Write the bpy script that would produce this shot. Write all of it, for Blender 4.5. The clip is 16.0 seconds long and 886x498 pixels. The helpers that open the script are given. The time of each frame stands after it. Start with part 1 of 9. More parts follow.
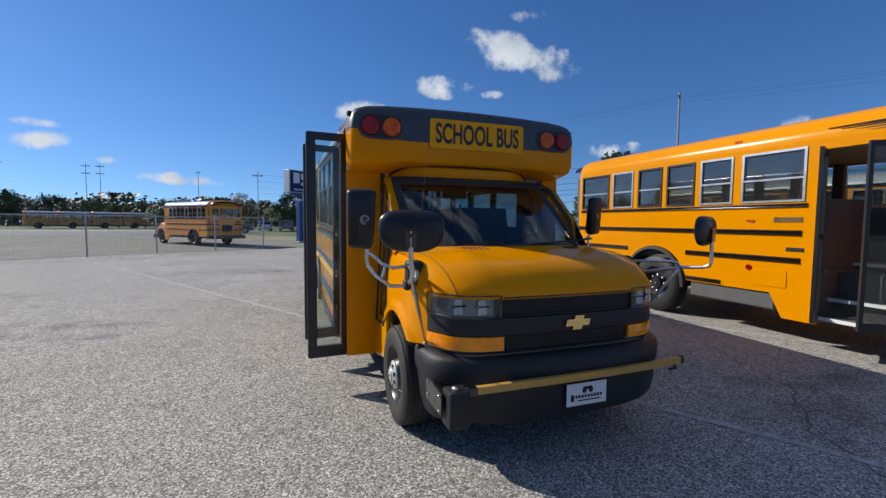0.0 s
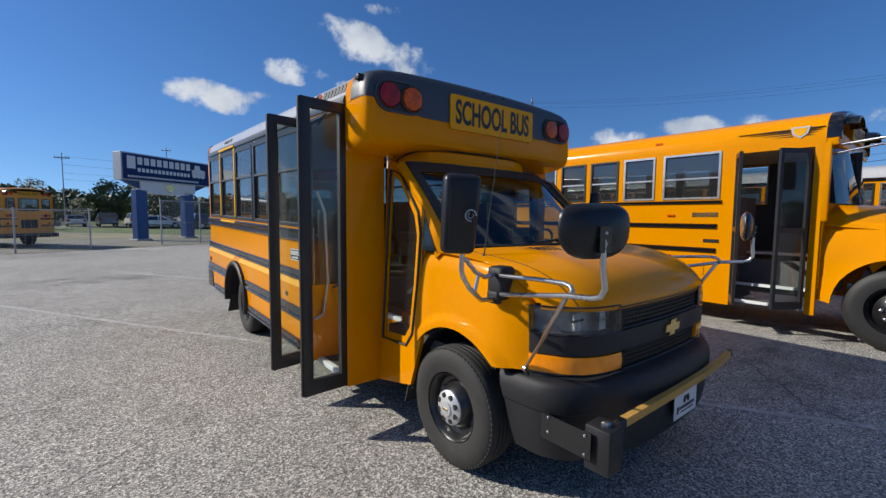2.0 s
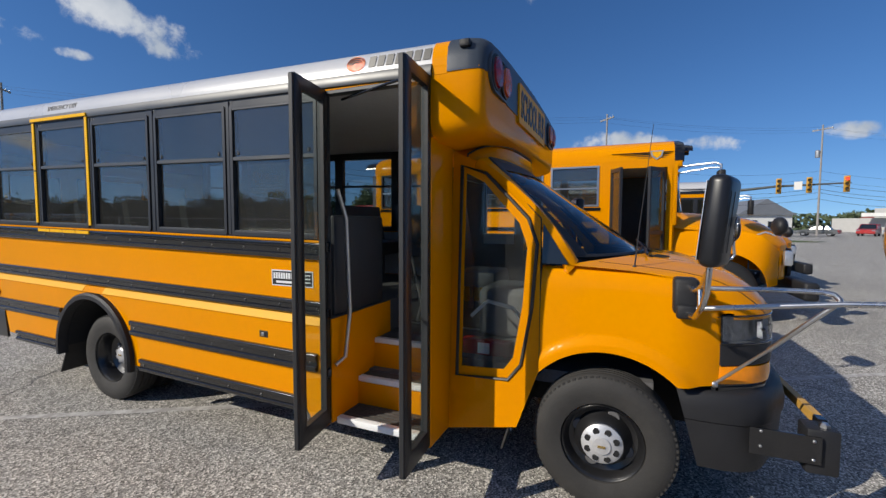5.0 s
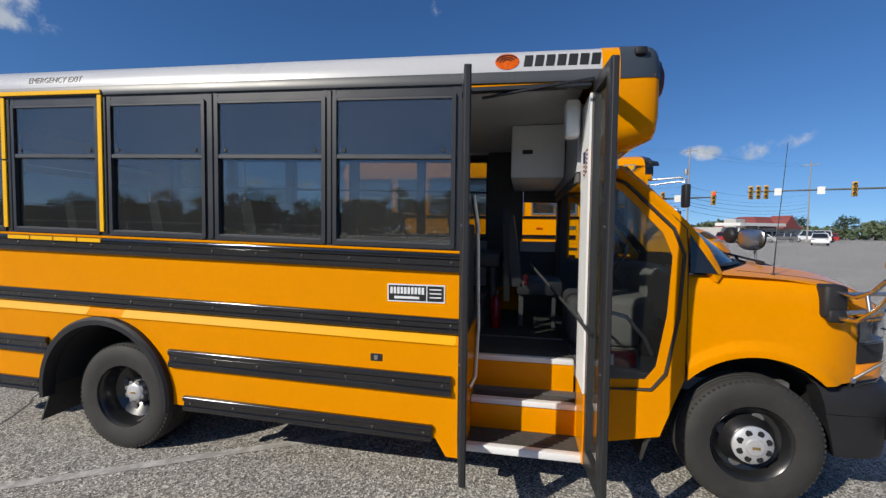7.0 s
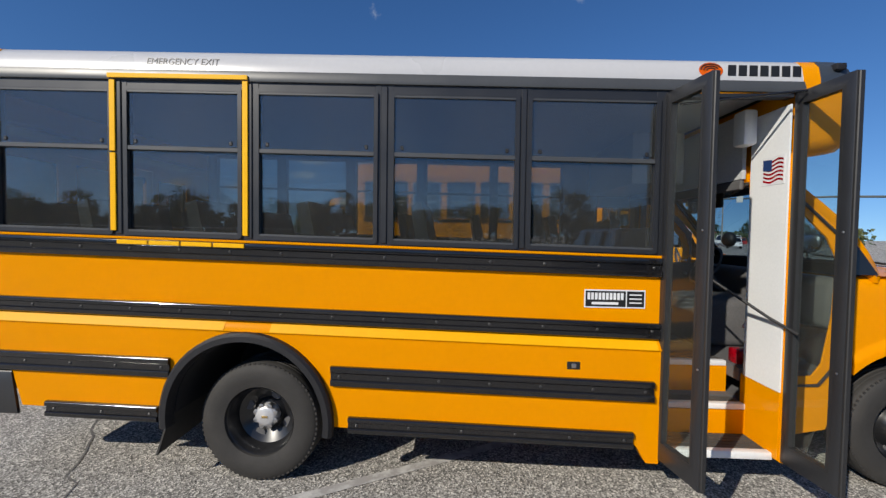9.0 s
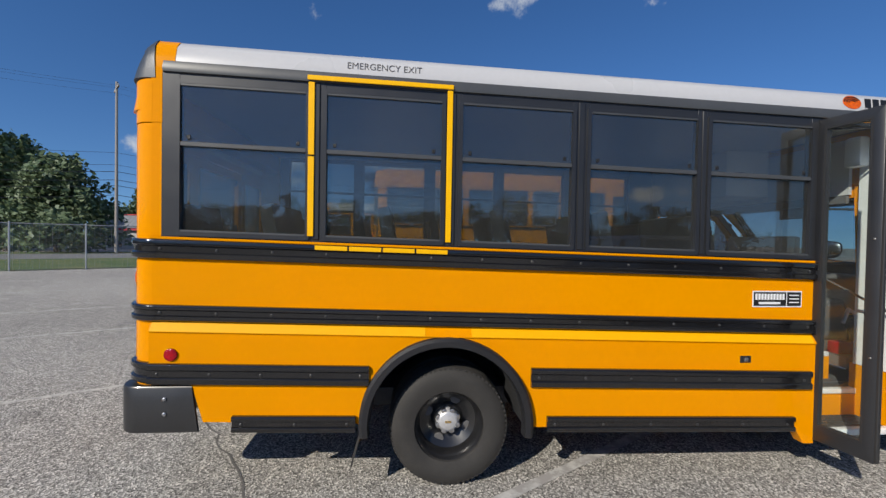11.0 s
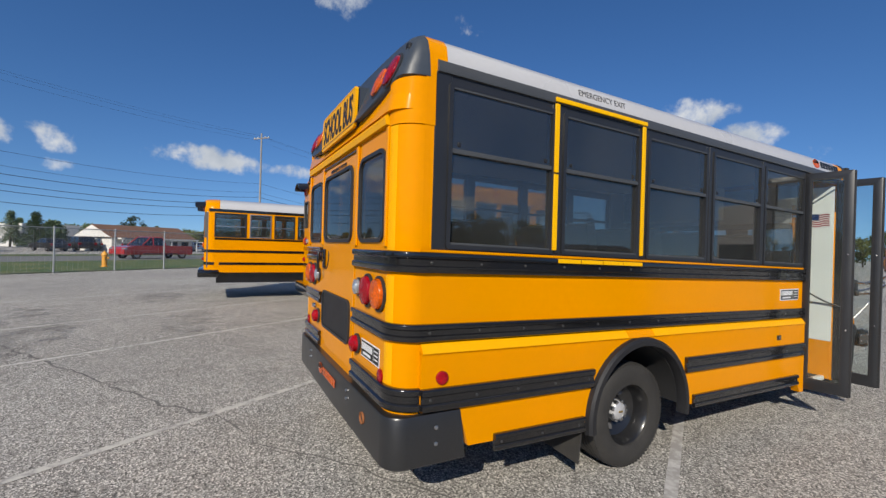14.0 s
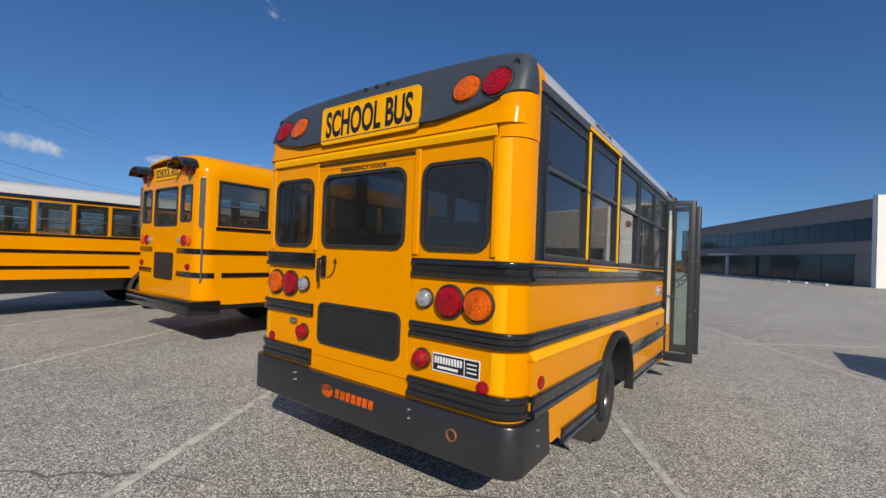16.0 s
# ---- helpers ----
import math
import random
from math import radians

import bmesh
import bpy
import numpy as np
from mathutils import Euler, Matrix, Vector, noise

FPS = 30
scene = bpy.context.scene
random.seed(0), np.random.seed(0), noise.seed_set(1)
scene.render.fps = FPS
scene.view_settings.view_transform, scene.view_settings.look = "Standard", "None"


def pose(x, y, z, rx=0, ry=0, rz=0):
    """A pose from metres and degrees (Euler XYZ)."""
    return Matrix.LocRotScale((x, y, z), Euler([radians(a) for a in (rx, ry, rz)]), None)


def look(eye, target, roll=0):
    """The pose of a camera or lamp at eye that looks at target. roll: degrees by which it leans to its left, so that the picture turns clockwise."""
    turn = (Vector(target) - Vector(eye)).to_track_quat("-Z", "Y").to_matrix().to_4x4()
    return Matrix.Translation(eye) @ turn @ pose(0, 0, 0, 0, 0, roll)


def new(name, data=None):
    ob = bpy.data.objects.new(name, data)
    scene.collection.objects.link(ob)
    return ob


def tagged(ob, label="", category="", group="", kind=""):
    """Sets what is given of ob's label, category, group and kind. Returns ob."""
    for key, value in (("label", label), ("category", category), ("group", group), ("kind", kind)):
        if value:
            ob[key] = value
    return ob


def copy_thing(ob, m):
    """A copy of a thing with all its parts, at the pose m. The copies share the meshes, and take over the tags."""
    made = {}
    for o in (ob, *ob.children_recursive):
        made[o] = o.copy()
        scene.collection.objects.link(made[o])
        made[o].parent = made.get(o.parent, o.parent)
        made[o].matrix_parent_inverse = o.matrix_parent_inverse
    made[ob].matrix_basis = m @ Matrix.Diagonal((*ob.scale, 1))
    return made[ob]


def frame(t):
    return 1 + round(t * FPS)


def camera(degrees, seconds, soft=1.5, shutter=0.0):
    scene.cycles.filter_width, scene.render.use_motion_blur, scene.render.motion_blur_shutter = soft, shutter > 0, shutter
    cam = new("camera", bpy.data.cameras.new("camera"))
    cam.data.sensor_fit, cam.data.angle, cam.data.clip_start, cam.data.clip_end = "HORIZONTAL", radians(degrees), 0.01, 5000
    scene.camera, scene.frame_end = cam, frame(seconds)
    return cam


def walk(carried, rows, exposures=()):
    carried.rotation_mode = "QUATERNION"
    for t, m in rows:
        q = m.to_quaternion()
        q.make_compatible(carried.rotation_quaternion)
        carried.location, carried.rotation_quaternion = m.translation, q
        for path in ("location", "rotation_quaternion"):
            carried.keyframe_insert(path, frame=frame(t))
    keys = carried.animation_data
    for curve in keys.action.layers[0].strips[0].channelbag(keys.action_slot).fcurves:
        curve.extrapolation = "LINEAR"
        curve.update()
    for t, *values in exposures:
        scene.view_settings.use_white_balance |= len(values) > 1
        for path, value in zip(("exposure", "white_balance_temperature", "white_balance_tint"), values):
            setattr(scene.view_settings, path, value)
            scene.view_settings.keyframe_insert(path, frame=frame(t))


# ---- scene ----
cam = camera(92.5, 16.0, soft=1.4)
PATH = [
    (0, (0.012, 0.287, 1.566), (0.704, 2.159, 1.439), 0.5),
    (0.5, (-0.247, 0.543, 1.584), (0.595, 2.352, 1.444), 0.4),
    (1, (-0.501, 0.821, 1.58), (0.495, 2.549, 1.433), 0.5),
    (1.5, (-0.712, 1.16, 1.563), (0.424, 2.799, 1.414), 0.6),
    (2, (-0.88, 1.483, 1.568), (0.378, 3.03, 1.417), 0.5),
    (2.5, (-1.035, 1.794, 1.576), (0.336, 3.242, 1.419), 0.5),
    (3, (-1.146, 2.122, 1.552), (0.329, 3.464, 1.403), 0.6),
    (3.5, (-1.26, 2.466, 1.587), (0.323, 3.678, 1.429), 0.5),
    (5.8, (-1.688, 3.869, 1.566), (0.217, 4.471, 1.467), 0.4),
    (6, (-1.687, 4.005, 1.566), (0.228, 4.572, 1.469), 0.5),
    (6.5, (-1.772, 4.361, 1.571), (0.171, 4.827, 1.478), 0.6),
    (7, (-1.855, 4.756, 1.58), (0.109, 5.124, 1.487), 0.7),
    (7.5, (-1.879, 5.115, 1.581), (0.098, 5.406, 1.488), 0.7),
    (8, (-1.9, 5.502, 1.582), (0.086, 5.715, 1.491), 0.7),
    (8.5, (-1.926, 5.89, 1.589), (0.067, 6.029, 1.497), 0.8),
    (9, (-1.936, 6.244, 1.563), (0.06, 6.334, 1.493), 0.8),
    (11.5, (-2.022, 8.2, 1.545), (-0.04, 7.935, 1.502), 1.0),
    (12, (-1.982, 8.621, 1.558), (-0.015, 8.26, 1.512), 1.0),
    (12.5, (-1.886, 9.047, 1.555), (0.052, 8.555, 1.518), 1.2),
    (13, (-1.76, 9.429, 1.548), (0.136, 8.794, 1.525), 1.3),
    (13.5, (-1.604, 9.799, 1.532), (0.234, 9.01, 1.528), 1.5),
    (14, (-1.442, 10.164, 1.552), (0.32, 9.217, 1.548), 1.6),
    (14.5, (-1.234, 10.486, 1.574), (0.425, 9.368, 1.566), 1.6),
    (15, (-1.001, 10.805, 1.563), (0.524, 9.511, 1.569), 1.8),
    (15.5, (-0.724, 11.086, 1.553), (0.64, 9.623, 1.569), 2.1),
    (16, (-0.423, 11.329, 1.557), (0.761, 9.717, 1.583), 2.2),
]
walk(cam, [(t, look(eye, target, roll)) for t, eye, target, roll in PATH], [(0.0, 0.18, 6500, 10), (2.5, 0.16, 6570, 10), (3.5, 0.14, 6700, 10), (6.0, 0.05, 6650, 10), (9.0, 0.08, 6650, 10), (12.5, 0.10, 6650, 10), (16.0, 0.05, 6900, 10)])


# ---------- helpers of this scene ----------
BASE = {}
# slope of the bus body, nose down, about its rear axle
RAKE = [0.0]


def thing(name, x, y, z=0.0, rz=0.0, label="", category="", group="", kind="", built_at=None):
    ob = new(name)
    ob.empty_display_size = 0.2
    ob.matrix_basis = pose(x, y, z, 0, 0, rz)
    BASE[ob.name] = Vector(built_at) if built_at else Vector((0, 0, 0))
    return tagged(ob, label, category, group, kind)


def finish(bm, name, smooth=35):
    bmesh.ops.recalc_face_normals(bm, faces=bm.faces[:])
    me = bpy.data.meshes.new(name)
    bm.to_mesh(me)
    bm.free()
    if smooth:
        for p in me.polygons:
            p.use_smooth = True
        me.set_sharp_from_angle(angle=radians(smooth))
    return me


def part(name, bm, material, parent, label="", smooth=35):
    """One mesh under a thing or part. Coordinates are those of the thing's building frame."""
    top = parent
    while top.parent:
        top = top.parent
    if RAKE[0]:
        for v in bm.verts:
            v.co.z += RAKE[0] * (v.co.y - 7.0)
    off = BASE.get(top.name, Vector((0, 0, 0)))
    if off.length > 0:
        bmesh.ops.translate(bm, verts=bm.verts[:], vec=-off)
    ob = new(name, finish(bm, name, smooth))
    ob.data.materials.append(material)
    ob.parent = parent
    if material.name in ("door_glass", "lamp_cover_glass"):
        ob.visible_shadow = False
    if label:
        ob["label"] = label
    return ob


def solid(name, bm, material, label="", category="", group="", kind="", smooth=35, at=(0, 0, 0)):
    """A thing that is one mesh."""
    ob = new(name, finish(bm, name, smooth))
    ob.data.materials.append(material)
    ob.location = at
    return tagged(ob, label, category, group, kind)


def bm_new():
    return bmesh.new()


def box(bm, x0, x1, y0, y1, z0, z1, bev=0.0, seg=1):
    r = bmesh.ops.create_cube(bm, size=1.0)
    vs = r["verts"]
    bmesh.ops.scale(bm, verts=vs, vec=(abs(x1 - x0), abs(y1 - y0), abs(z1 - z0)))
    bmesh.ops.translate(bm, verts=vs, vec=((x0 + x1) / 2, (y0 + y1) / 2, (z0 + z1) / 2))
    if bev:
        es = list({e for v in vs for e in v.link_edges})
        bmesh.ops.bevel(bm, geom=es, offset=bev, segments=seg, profile=0.5, affect="EDGES", clamp_overlap=True)
    return bm


def bx(x0, x1, y0, y1, z0, z1, bev=0.0, seg=1):
    return box(bm_new(), x0, x1, y0, y1, z0, z1, bev, seg)


def put(axis, a, u, v):
    """A point from its place along an axis and its two other coordinates, in x, y, z order."""
    return {"x": (a, u, v), "y": (u, a, v), "z": (u, v, a)}[axis]


def prism(bm, pts, axis, a0, a1):
    """A polygon in the plane across an axis, drawn out from a0 to a1."""
    lo = [bm.verts.new(put(axis, a0, *p)) for p in pts]
    hi = [bm.verts.new(put(axis, a1, *p)) for p in pts]
    n = len(pts)
    bm.faces.new(lo)
    bm.faces.new(hi[::-1])
    for i in range(n):
        bm.faces.new((lo[i], hi[i], hi[(i + 1) % n], lo[(i + 1) % n]))
    return bm


def rrect(u0, u1, v0, v1, r, n=5):
    pts = []
    for cu, cv, a in ((u1 - r, v0 + r, -90), (u1 - r, v1 - r, 0), (u0 + r, v1 - r, 90), (u0 + r, v0 + r, 180)):
        for i in range(n + 1):
            t = radians(a + 90 * i / n)
            pts.append((cu + r * math.cos(t), cv + r * math.sin(t)))
    return pts


def rim(bm, outer, inner, axis, a0, a1):
    """A frame between two polygons with the same number of corners."""
    n = len(outer)
    rings = [[bm.verts.new(put(axis, a, *p)) for p in poly] for a in (a0, a1) for poly in (outer, inner)]
    for i in range(n):
        j = (i + 1) % n
        o0, i0, o1, i1 = rings
        bm.faces.new((o0[i], o0[j], i0[j], i0[i]))
        bm.faces.new((o1[i], i1[i], i1[j], o1[j]))
        bm.faces.new((o0[i], o1[i], o1[j], o0[j]))
        bm.faces.new((i0[i], i0[j], i1[j], i1[i]))
    return bm


def tube(bm, pts, r, seg=12, closed=False):
    pts = [Vector(p) for p in pts]
    n = len(pts)
    rings = []
    side = None
    for i, p in enumerate(pts):
        a = pts[i - 1] if i else (pts[-1] if closed else p)
        b = pts[i + 1] if i < n - 1 else (pts[0] if closed else p)
        d = (b - a).normalized()
        if side is None:
            side = d.orthogonal().normalized()
        else:
            side = (side - d * side.dot(d)).normalized()
        up = d.cross(side)
        rr = r[i] if isinstance(r, (list, tuple)) else r
        rings.append([bm.verts.new(p + side * math.cos(t) * rr + up * math.sin(t) * rr) for t in (2 * math.pi * k / seg for k in range(seg))])
    for i in range(n if closed else n - 1):
        a, b = rings[i], rings[(i + 1) % n]
        for k in range(seg):
            bm.faces.new((a[k], a[(k + 1) % seg], b[(k + 1) % seg], b[k]))
    if not closed:
        bm.faces.new(rings[0][::-1])
        bm.faces.new(rings[-1])
    return bm


def lathe(bm, prof, centre, axis, seg=32, close=True):
    """Turns a profile of (radius, place along the axis) about an axis through centre."""
    c = Vector(centre)
    rings = []
    for r, a in prof:
        ring = []
        for k in range(seg):
            t = 2 * math.pi * k / seg
            ring.append(bm.verts.new(c + Vector(put(axis, a, r * math.cos(t), r * math.sin(t)))))
        rings.append(ring)
    for a, b in zip(rings, rings[1:]):
        for k in range(seg):
            bm.faces.new((a[k], a[(k + 1) % seg], b[(k + 1) % seg], b[k]))
    if close:
        bm.faces.new(rings[0])
        bm.faces.new(rings[-1][::-1])
    return bm


def loft(bm, rings, ends=True, loop=True):
    vs = [[bm.verts.new(p) for p in ring] for ring in rings]
    n = len(vs[0])
    for a, b in zip(vs, vs[1:]):
        for k in range(n if loop else n - 1):
            bm.faces.new((a[k], a[(k + 1) % n], b[(k + 1) % n], b[k]))
    if ends and loop:
        bm.faces.new(vs[0])
        bm.faces.new(vs[-1][::-1])
    return bm


def sheet(pts, axis, bend, thick, step=0.08, steps=(None, None)):
    """A polygon cut by a grid, laid along an axis by bend(u, v), with thickness."""
    bm = bm_new()
    f = bm.faces.new([bm.verts.new(put(axis, 0.0, *p)) for p in pts])
    us, vs = [p[0] for p in pts], [p[1] for p in pts]
    dirs = {"x": ((0, 1, 0), (0, 0, 1)), "y": ((1, 0, 0), (0, 0, 1)), "z": ((1, 0, 0), (0, 1, 0))}[axis]
    for d, lo, hi, st in ((dirs[0], min(us), max(us), steps[0] or step), (dirs[1], min(vs), max(vs), steps[1] or step)):
        k = int((hi - lo) / st)
        for i in range(1, k + 1):
            co = Vector(d) * (lo + (hi - lo) * i / (k + 1))
            bmesh.ops.bisect_plane(bm, geom=bm.verts[:] + bm.edges[:] + bm.faces[:], plane_co=co, plane_no=Vector(d), dist=1e-5)
    ia, iu, iv = {"x": (0, 1, 2), "y": (1, 0, 2), "z": (2, 0, 1)}[axis]
    for v in bm.verts:
        v.co[ia] = bend(v.co[iu], v.co[iv])
    if thick:
        r = bmesh.ops.extrude_face_region(bm, geom=bm.faces[:])
        for v in r["geom"]:
            if isinstance(v, bmesh.types.BMVert):
                v.co[ia] += thick
    return bm


def sweep(bm, path, prof, closed_prof=True):
    """A profile of (outward, z) along a plan path of (x, y); outward lies to the right of the way."""
    rings = []
    n = len(path)
    for i, p in enumerate(path):
        a = Vector(path[max(i - 1, 0)])
        b = Vector(path[min(i + 1, n - 1)])
        d = (b - a).normalized()
        out = Vector((d.y, -d.x))
        rings.append([(p[0] + out.x * o, p[1] + out.y * o, z) for o, z in prof])
    return loft(bm, rings, True, closed_prof)


def words(name, text, size, m, material, parent, label="", depth=0.002, squeeze=1.0, fit_width=None, bold=0.0):
    cu = bpy.data.curves.new(name, "FONT")
    cu.body, cu.size, cu.extrude, cu.align_x, cu.align_y = text, size, depth, "CENTER", "CENTER"
    cu.offset = bold
    tmp = new("tmp_words", cu)
    bpy.context.view_layer.update()
    me = bpy.data.meshes.new_from_object(tmp.evaluated_get(bpy.context.evaluated_depsgraph_get()))
    bpy.data.objects.remove(tmp)
    if fit_width:
        xs = [v.co.x for v in me.vertices]
        squeeze = fit_width / (max(xs) - min(xs))
    me.transform(Matrix.Diagonal((squeeze, 1, 1, 1)))
    top = parent
    while top.parent:
        top = top.parent
    me.transform(m)
    if RAKE[0]:
        for v in me.vertices:
            v.co.z += RAKE[0] * (v.co.y - 7.0)
    me.transform(Matrix.Translation(-BASE.get(top.name, Vector((0, 0, 0)))))
    me.materials.clear()
    me.materials.append(material)
    ob = new(name, me)
    ob.parent = parent
    if label:
        ob["label"] = label
    return ob


# ---------- world and sun ----------
SUN_WAY = Vector((1.2, -1.1, -1.0)).normalized()
SUN_EL, SUN_AZ = math.asin(-SUN_WAY.z), math.atan2(-SUN_WAY.x, -SUN_WAY.y)


def make_world():
    w = bpy.data.worlds.new("sky")
    scene.world = w
    w.use_nodes = True
    nt = w.node_tree
    nt.nodes.clear()
    N, L = nt.nodes.new, nt.links.new
    out, bg = N("ShaderNodeOutputWorld"), N("ShaderNodeBackground")
    sky = N("ShaderNodeTexSky")
    sky.sky_type, sky.sun_disc = "NISHITA", False
    sky.sun_elevation, sky.sun_rotation = SUN_EL, SUN_AZ
    sky.altitude, sky.air_density, sky.dust_density, sky.ozone_density = 0, 1.0, 0.1, 6.0
    bg.inputs["Strength"].default_value = SKY
    tc = N("ShaderNodeTexCoord")
    # fair-weather clouds: (azimuth, elevation, half width, half height, tilt, weight)
    n1 = N("ShaderNodeTexNoise")
    n1.inputs["Scale"].default_value, n1.inputs["Detail"].default_value, n1.inputs["Roughness"].default_value = 13.0, 9.0, 0.60
    L(tc.outputs["Generated"], n1.inputs["Vector"])
    total = None
    for az, el, hw, hh, tilt, weight in CLOUDS:
        a, e = radians(az), radians(el)
        d = Vector((math.cos(e) * math.cos(a), math.cos(e) * math.sin(a), math.sin(e)))
        right = Vector((math.sin(a), -math.cos(a), 0))
        up = right.cross(d)
        c, s = math.cos(radians(tilt)), math.sin(radians(tilt))
        r2, u2 = right * c + up * s, up * c - right * s
        vals = []
        for v, h in ((r2, math.tan(radians(hw))), (u2, math.tan(radians(hh)))):
            dot = N("ShaderNodeVectorMath")
            dot.operation = "DOT_PRODUCT"
            L(tc.outputs["Generated"], dot.inputs[0])
            dot.inputs[1].default_value = v / h
            sq = N("ShaderNodeMath")
            sq.operation = "POWER"
            ab = N("ShaderNodeMath")
            ab.operation = "ABSOLUTE"
            L(dot.outputs["Value"], ab.inputs[0])
            L(ab.outputs[0], sq.inputs[0])
            sq.inputs[1].default_value = 2.0
            vals.append(sq)
        front = N("ShaderNodeVectorMath")
        front.operation = "DOT_PRODUCT"
        L(tc.outputs["Generated"], front.inputs[0])
        front.inputs[1].default_value = d
        fr = N("ShaderNodeMath")
        fr.operation = "GREATER_THAN"
        fr.inputs[1].default_value = 0.2
        L(front.outputs["Value"], fr.inputs[0])
        ad = N("ShaderNodeMath")
        L(vals[0].outputs[0], ad.inputs[0])
        L(vals[1].outputs[0], ad.inputs[1])
        inv = N("ShaderNodeMath")
        inv.operation, inv.use_clamp = "SUBTRACT", True
        inv.inputs[0].default_value = 1.0
        L(ad.outputs[0], inv.inputs[1])
        mu = N("ShaderNodeMath")
        mu.operation = "MULTIPLY"
        L(inv.outputs[0], mu.inputs[0])
        L(fr.outputs[0], mu.inputs[1])
        wt = N("ShaderNodeMath")
        wt.operation = "MULTIPLY"
        wt.inputs[1].default_value = weight * 1.22
        L(mu.outputs[0], wt.inputs[0])
        if total is None:
            total = wt
        else:
            mx = N("ShaderNodeMath")
            mx.operation = "MAXIMUM"
            L(total.outputs[0], mx.inputs[0])
            L(wt.outputs[0], mx.inputs[1])
            total = mx
    # mask plus noise, with a soft threshold
    nm = N("ShaderNodeMath")
    nm.operation = "MULTIPLY_ADD"
    nm.inputs[1].default_value, nm.inputs[2].default_value = 4.2, -2.25
    L(n1.outputs["Fac"], nm.inputs[0])
    sm = N("ShaderNodeMath")
    L(total.outputs[0], sm.inputs[0])
    L(nm.outputs[0], sm.inputs[1])
    gate = N("ShaderNodeMath")
    gate.operation = "MULTIPLY"
    ga = N("ShaderNodeMapRange")
    ga.inputs["From Min"].default_value, ga.inputs["From Max"].default_value = 0.0, 0.25
    L(total.outputs[0], ga.inputs["Value"])
    ra = N("ShaderNodeMapRange")
    ra.interpolation_type = "SMOOTHSTEP"
    ra.inputs["From Min"].default_value, ra.inputs["From Max"].default_value = 0.15, 1.05
    L(sm.outputs[0], ra.inputs["Value"])
    L(ra.outputs["Result"], gate.inputs[0])
    L(ga.outputs["Result"], gate.inputs[1])
    # unseen cumulus added overhead to brighten and whiten the fill light
    n2, r2_, sx, hi, up_, al = N("ShaderNodeTexNoise"), N("ShaderNodeMapRange"), N("ShaderNodeSeparateXYZ"), N("ShaderNodeMapRange"), N("ShaderNodeMath"), N("ShaderNodeMath")
    n2.inputs["Scale"].default_value, n2.inputs["Detail"].default_value, n2.inputs["Roughness"].default_value = 5.0, 8.0, 0.58
    r2_.interpolation_type = hi.interpolation_type = "SMOOTHSTEP"
    r2_.inputs["From Min"].default_value, r2_.inputs["From Max"].default_value = 0.48, 0.62
    hi.inputs["From Min"].default_value, hi.inputs["From Max"].default_value = 0.60, 0.78
    up_.operation, al.operation = "MULTIPLY", "MAXIMUM"
    L(tc.outputs["Generated"], n2.inputs["Vector"])
    L(tc.outputs["Generated"], sx.inputs[0])
    L(n2.outputs["Fac"], r2_.inputs["Value"])
    L(sx.outputs["Z"], hi.inputs["Value"])
    L(r2_.outputs["Result"], up_.inputs[0])
    L(hi.outputs["Result"], up_.inputs[1])
    L(gate.outputs[0], al.inputs[0])
    L(up_.outputs[0], al.inputs[1])
    mix = N("ShaderNodeMix")
    mix.data_type = "RGBA"
    L(al.outputs[0], mix.inputs["Factor"])
    sat = N("ShaderNodeHueSaturation")
    sat.inputs["Saturation"].default_value, sat.inputs["Hue"].default_value = 1.15, 0.506
    lift = N("ShaderNodeVectorMath")
    lift.operation = "ADD"
    lift.inputs[1].default_value = (0, 0, 0.09)
    nrm = N("ShaderNodeVectorMath")
    nrm.operation = "NORMALIZE"
    L(tc.outputs["Generated"], lift.inputs[0])
    L(lift.outputs[0], nrm.inputs[0])
    L(nrm.outputs[0], sky.inputs["Vector"])
    L(sky.outputs["Color"], sat.inputs["Color"])
    L(sat.outputs["Color"], mix.inputs["A"])
    n3, r3_, cl = N("ShaderNodeTexNoise"), N("ShaderNodeMapRange"), N("ShaderNodeMix")
    n3.inputs["Scale"].default_value, n3.inputs["Detail"].default_value = 9.0, 6.0
    r3_.inputs["From Min"].default_value, r3_.inputs["From Max"].default_value = 0.42, 0.62
    cl.data_type = "RGBA"
    cl.inputs["A"].default_value, cl.inputs["B"].default_value = (*CLOUD_COLOUR, 1), (*CLOUD_SHADE, 1)
    L(tc.outputs["Generated"], n3.inputs["Vector"])
    L(n3.outputs["Fac"], r3_.inputs["Value"])
    L(r3_.outputs["Result"], cl.inputs["Factor"])
    L(cl.outputs["Result"], mix.inputs["B"])
    L(mix.outputs["Result"], bg.inputs["Color"])
    L(bg.outputs["Background"], out.inputs["Surface"])


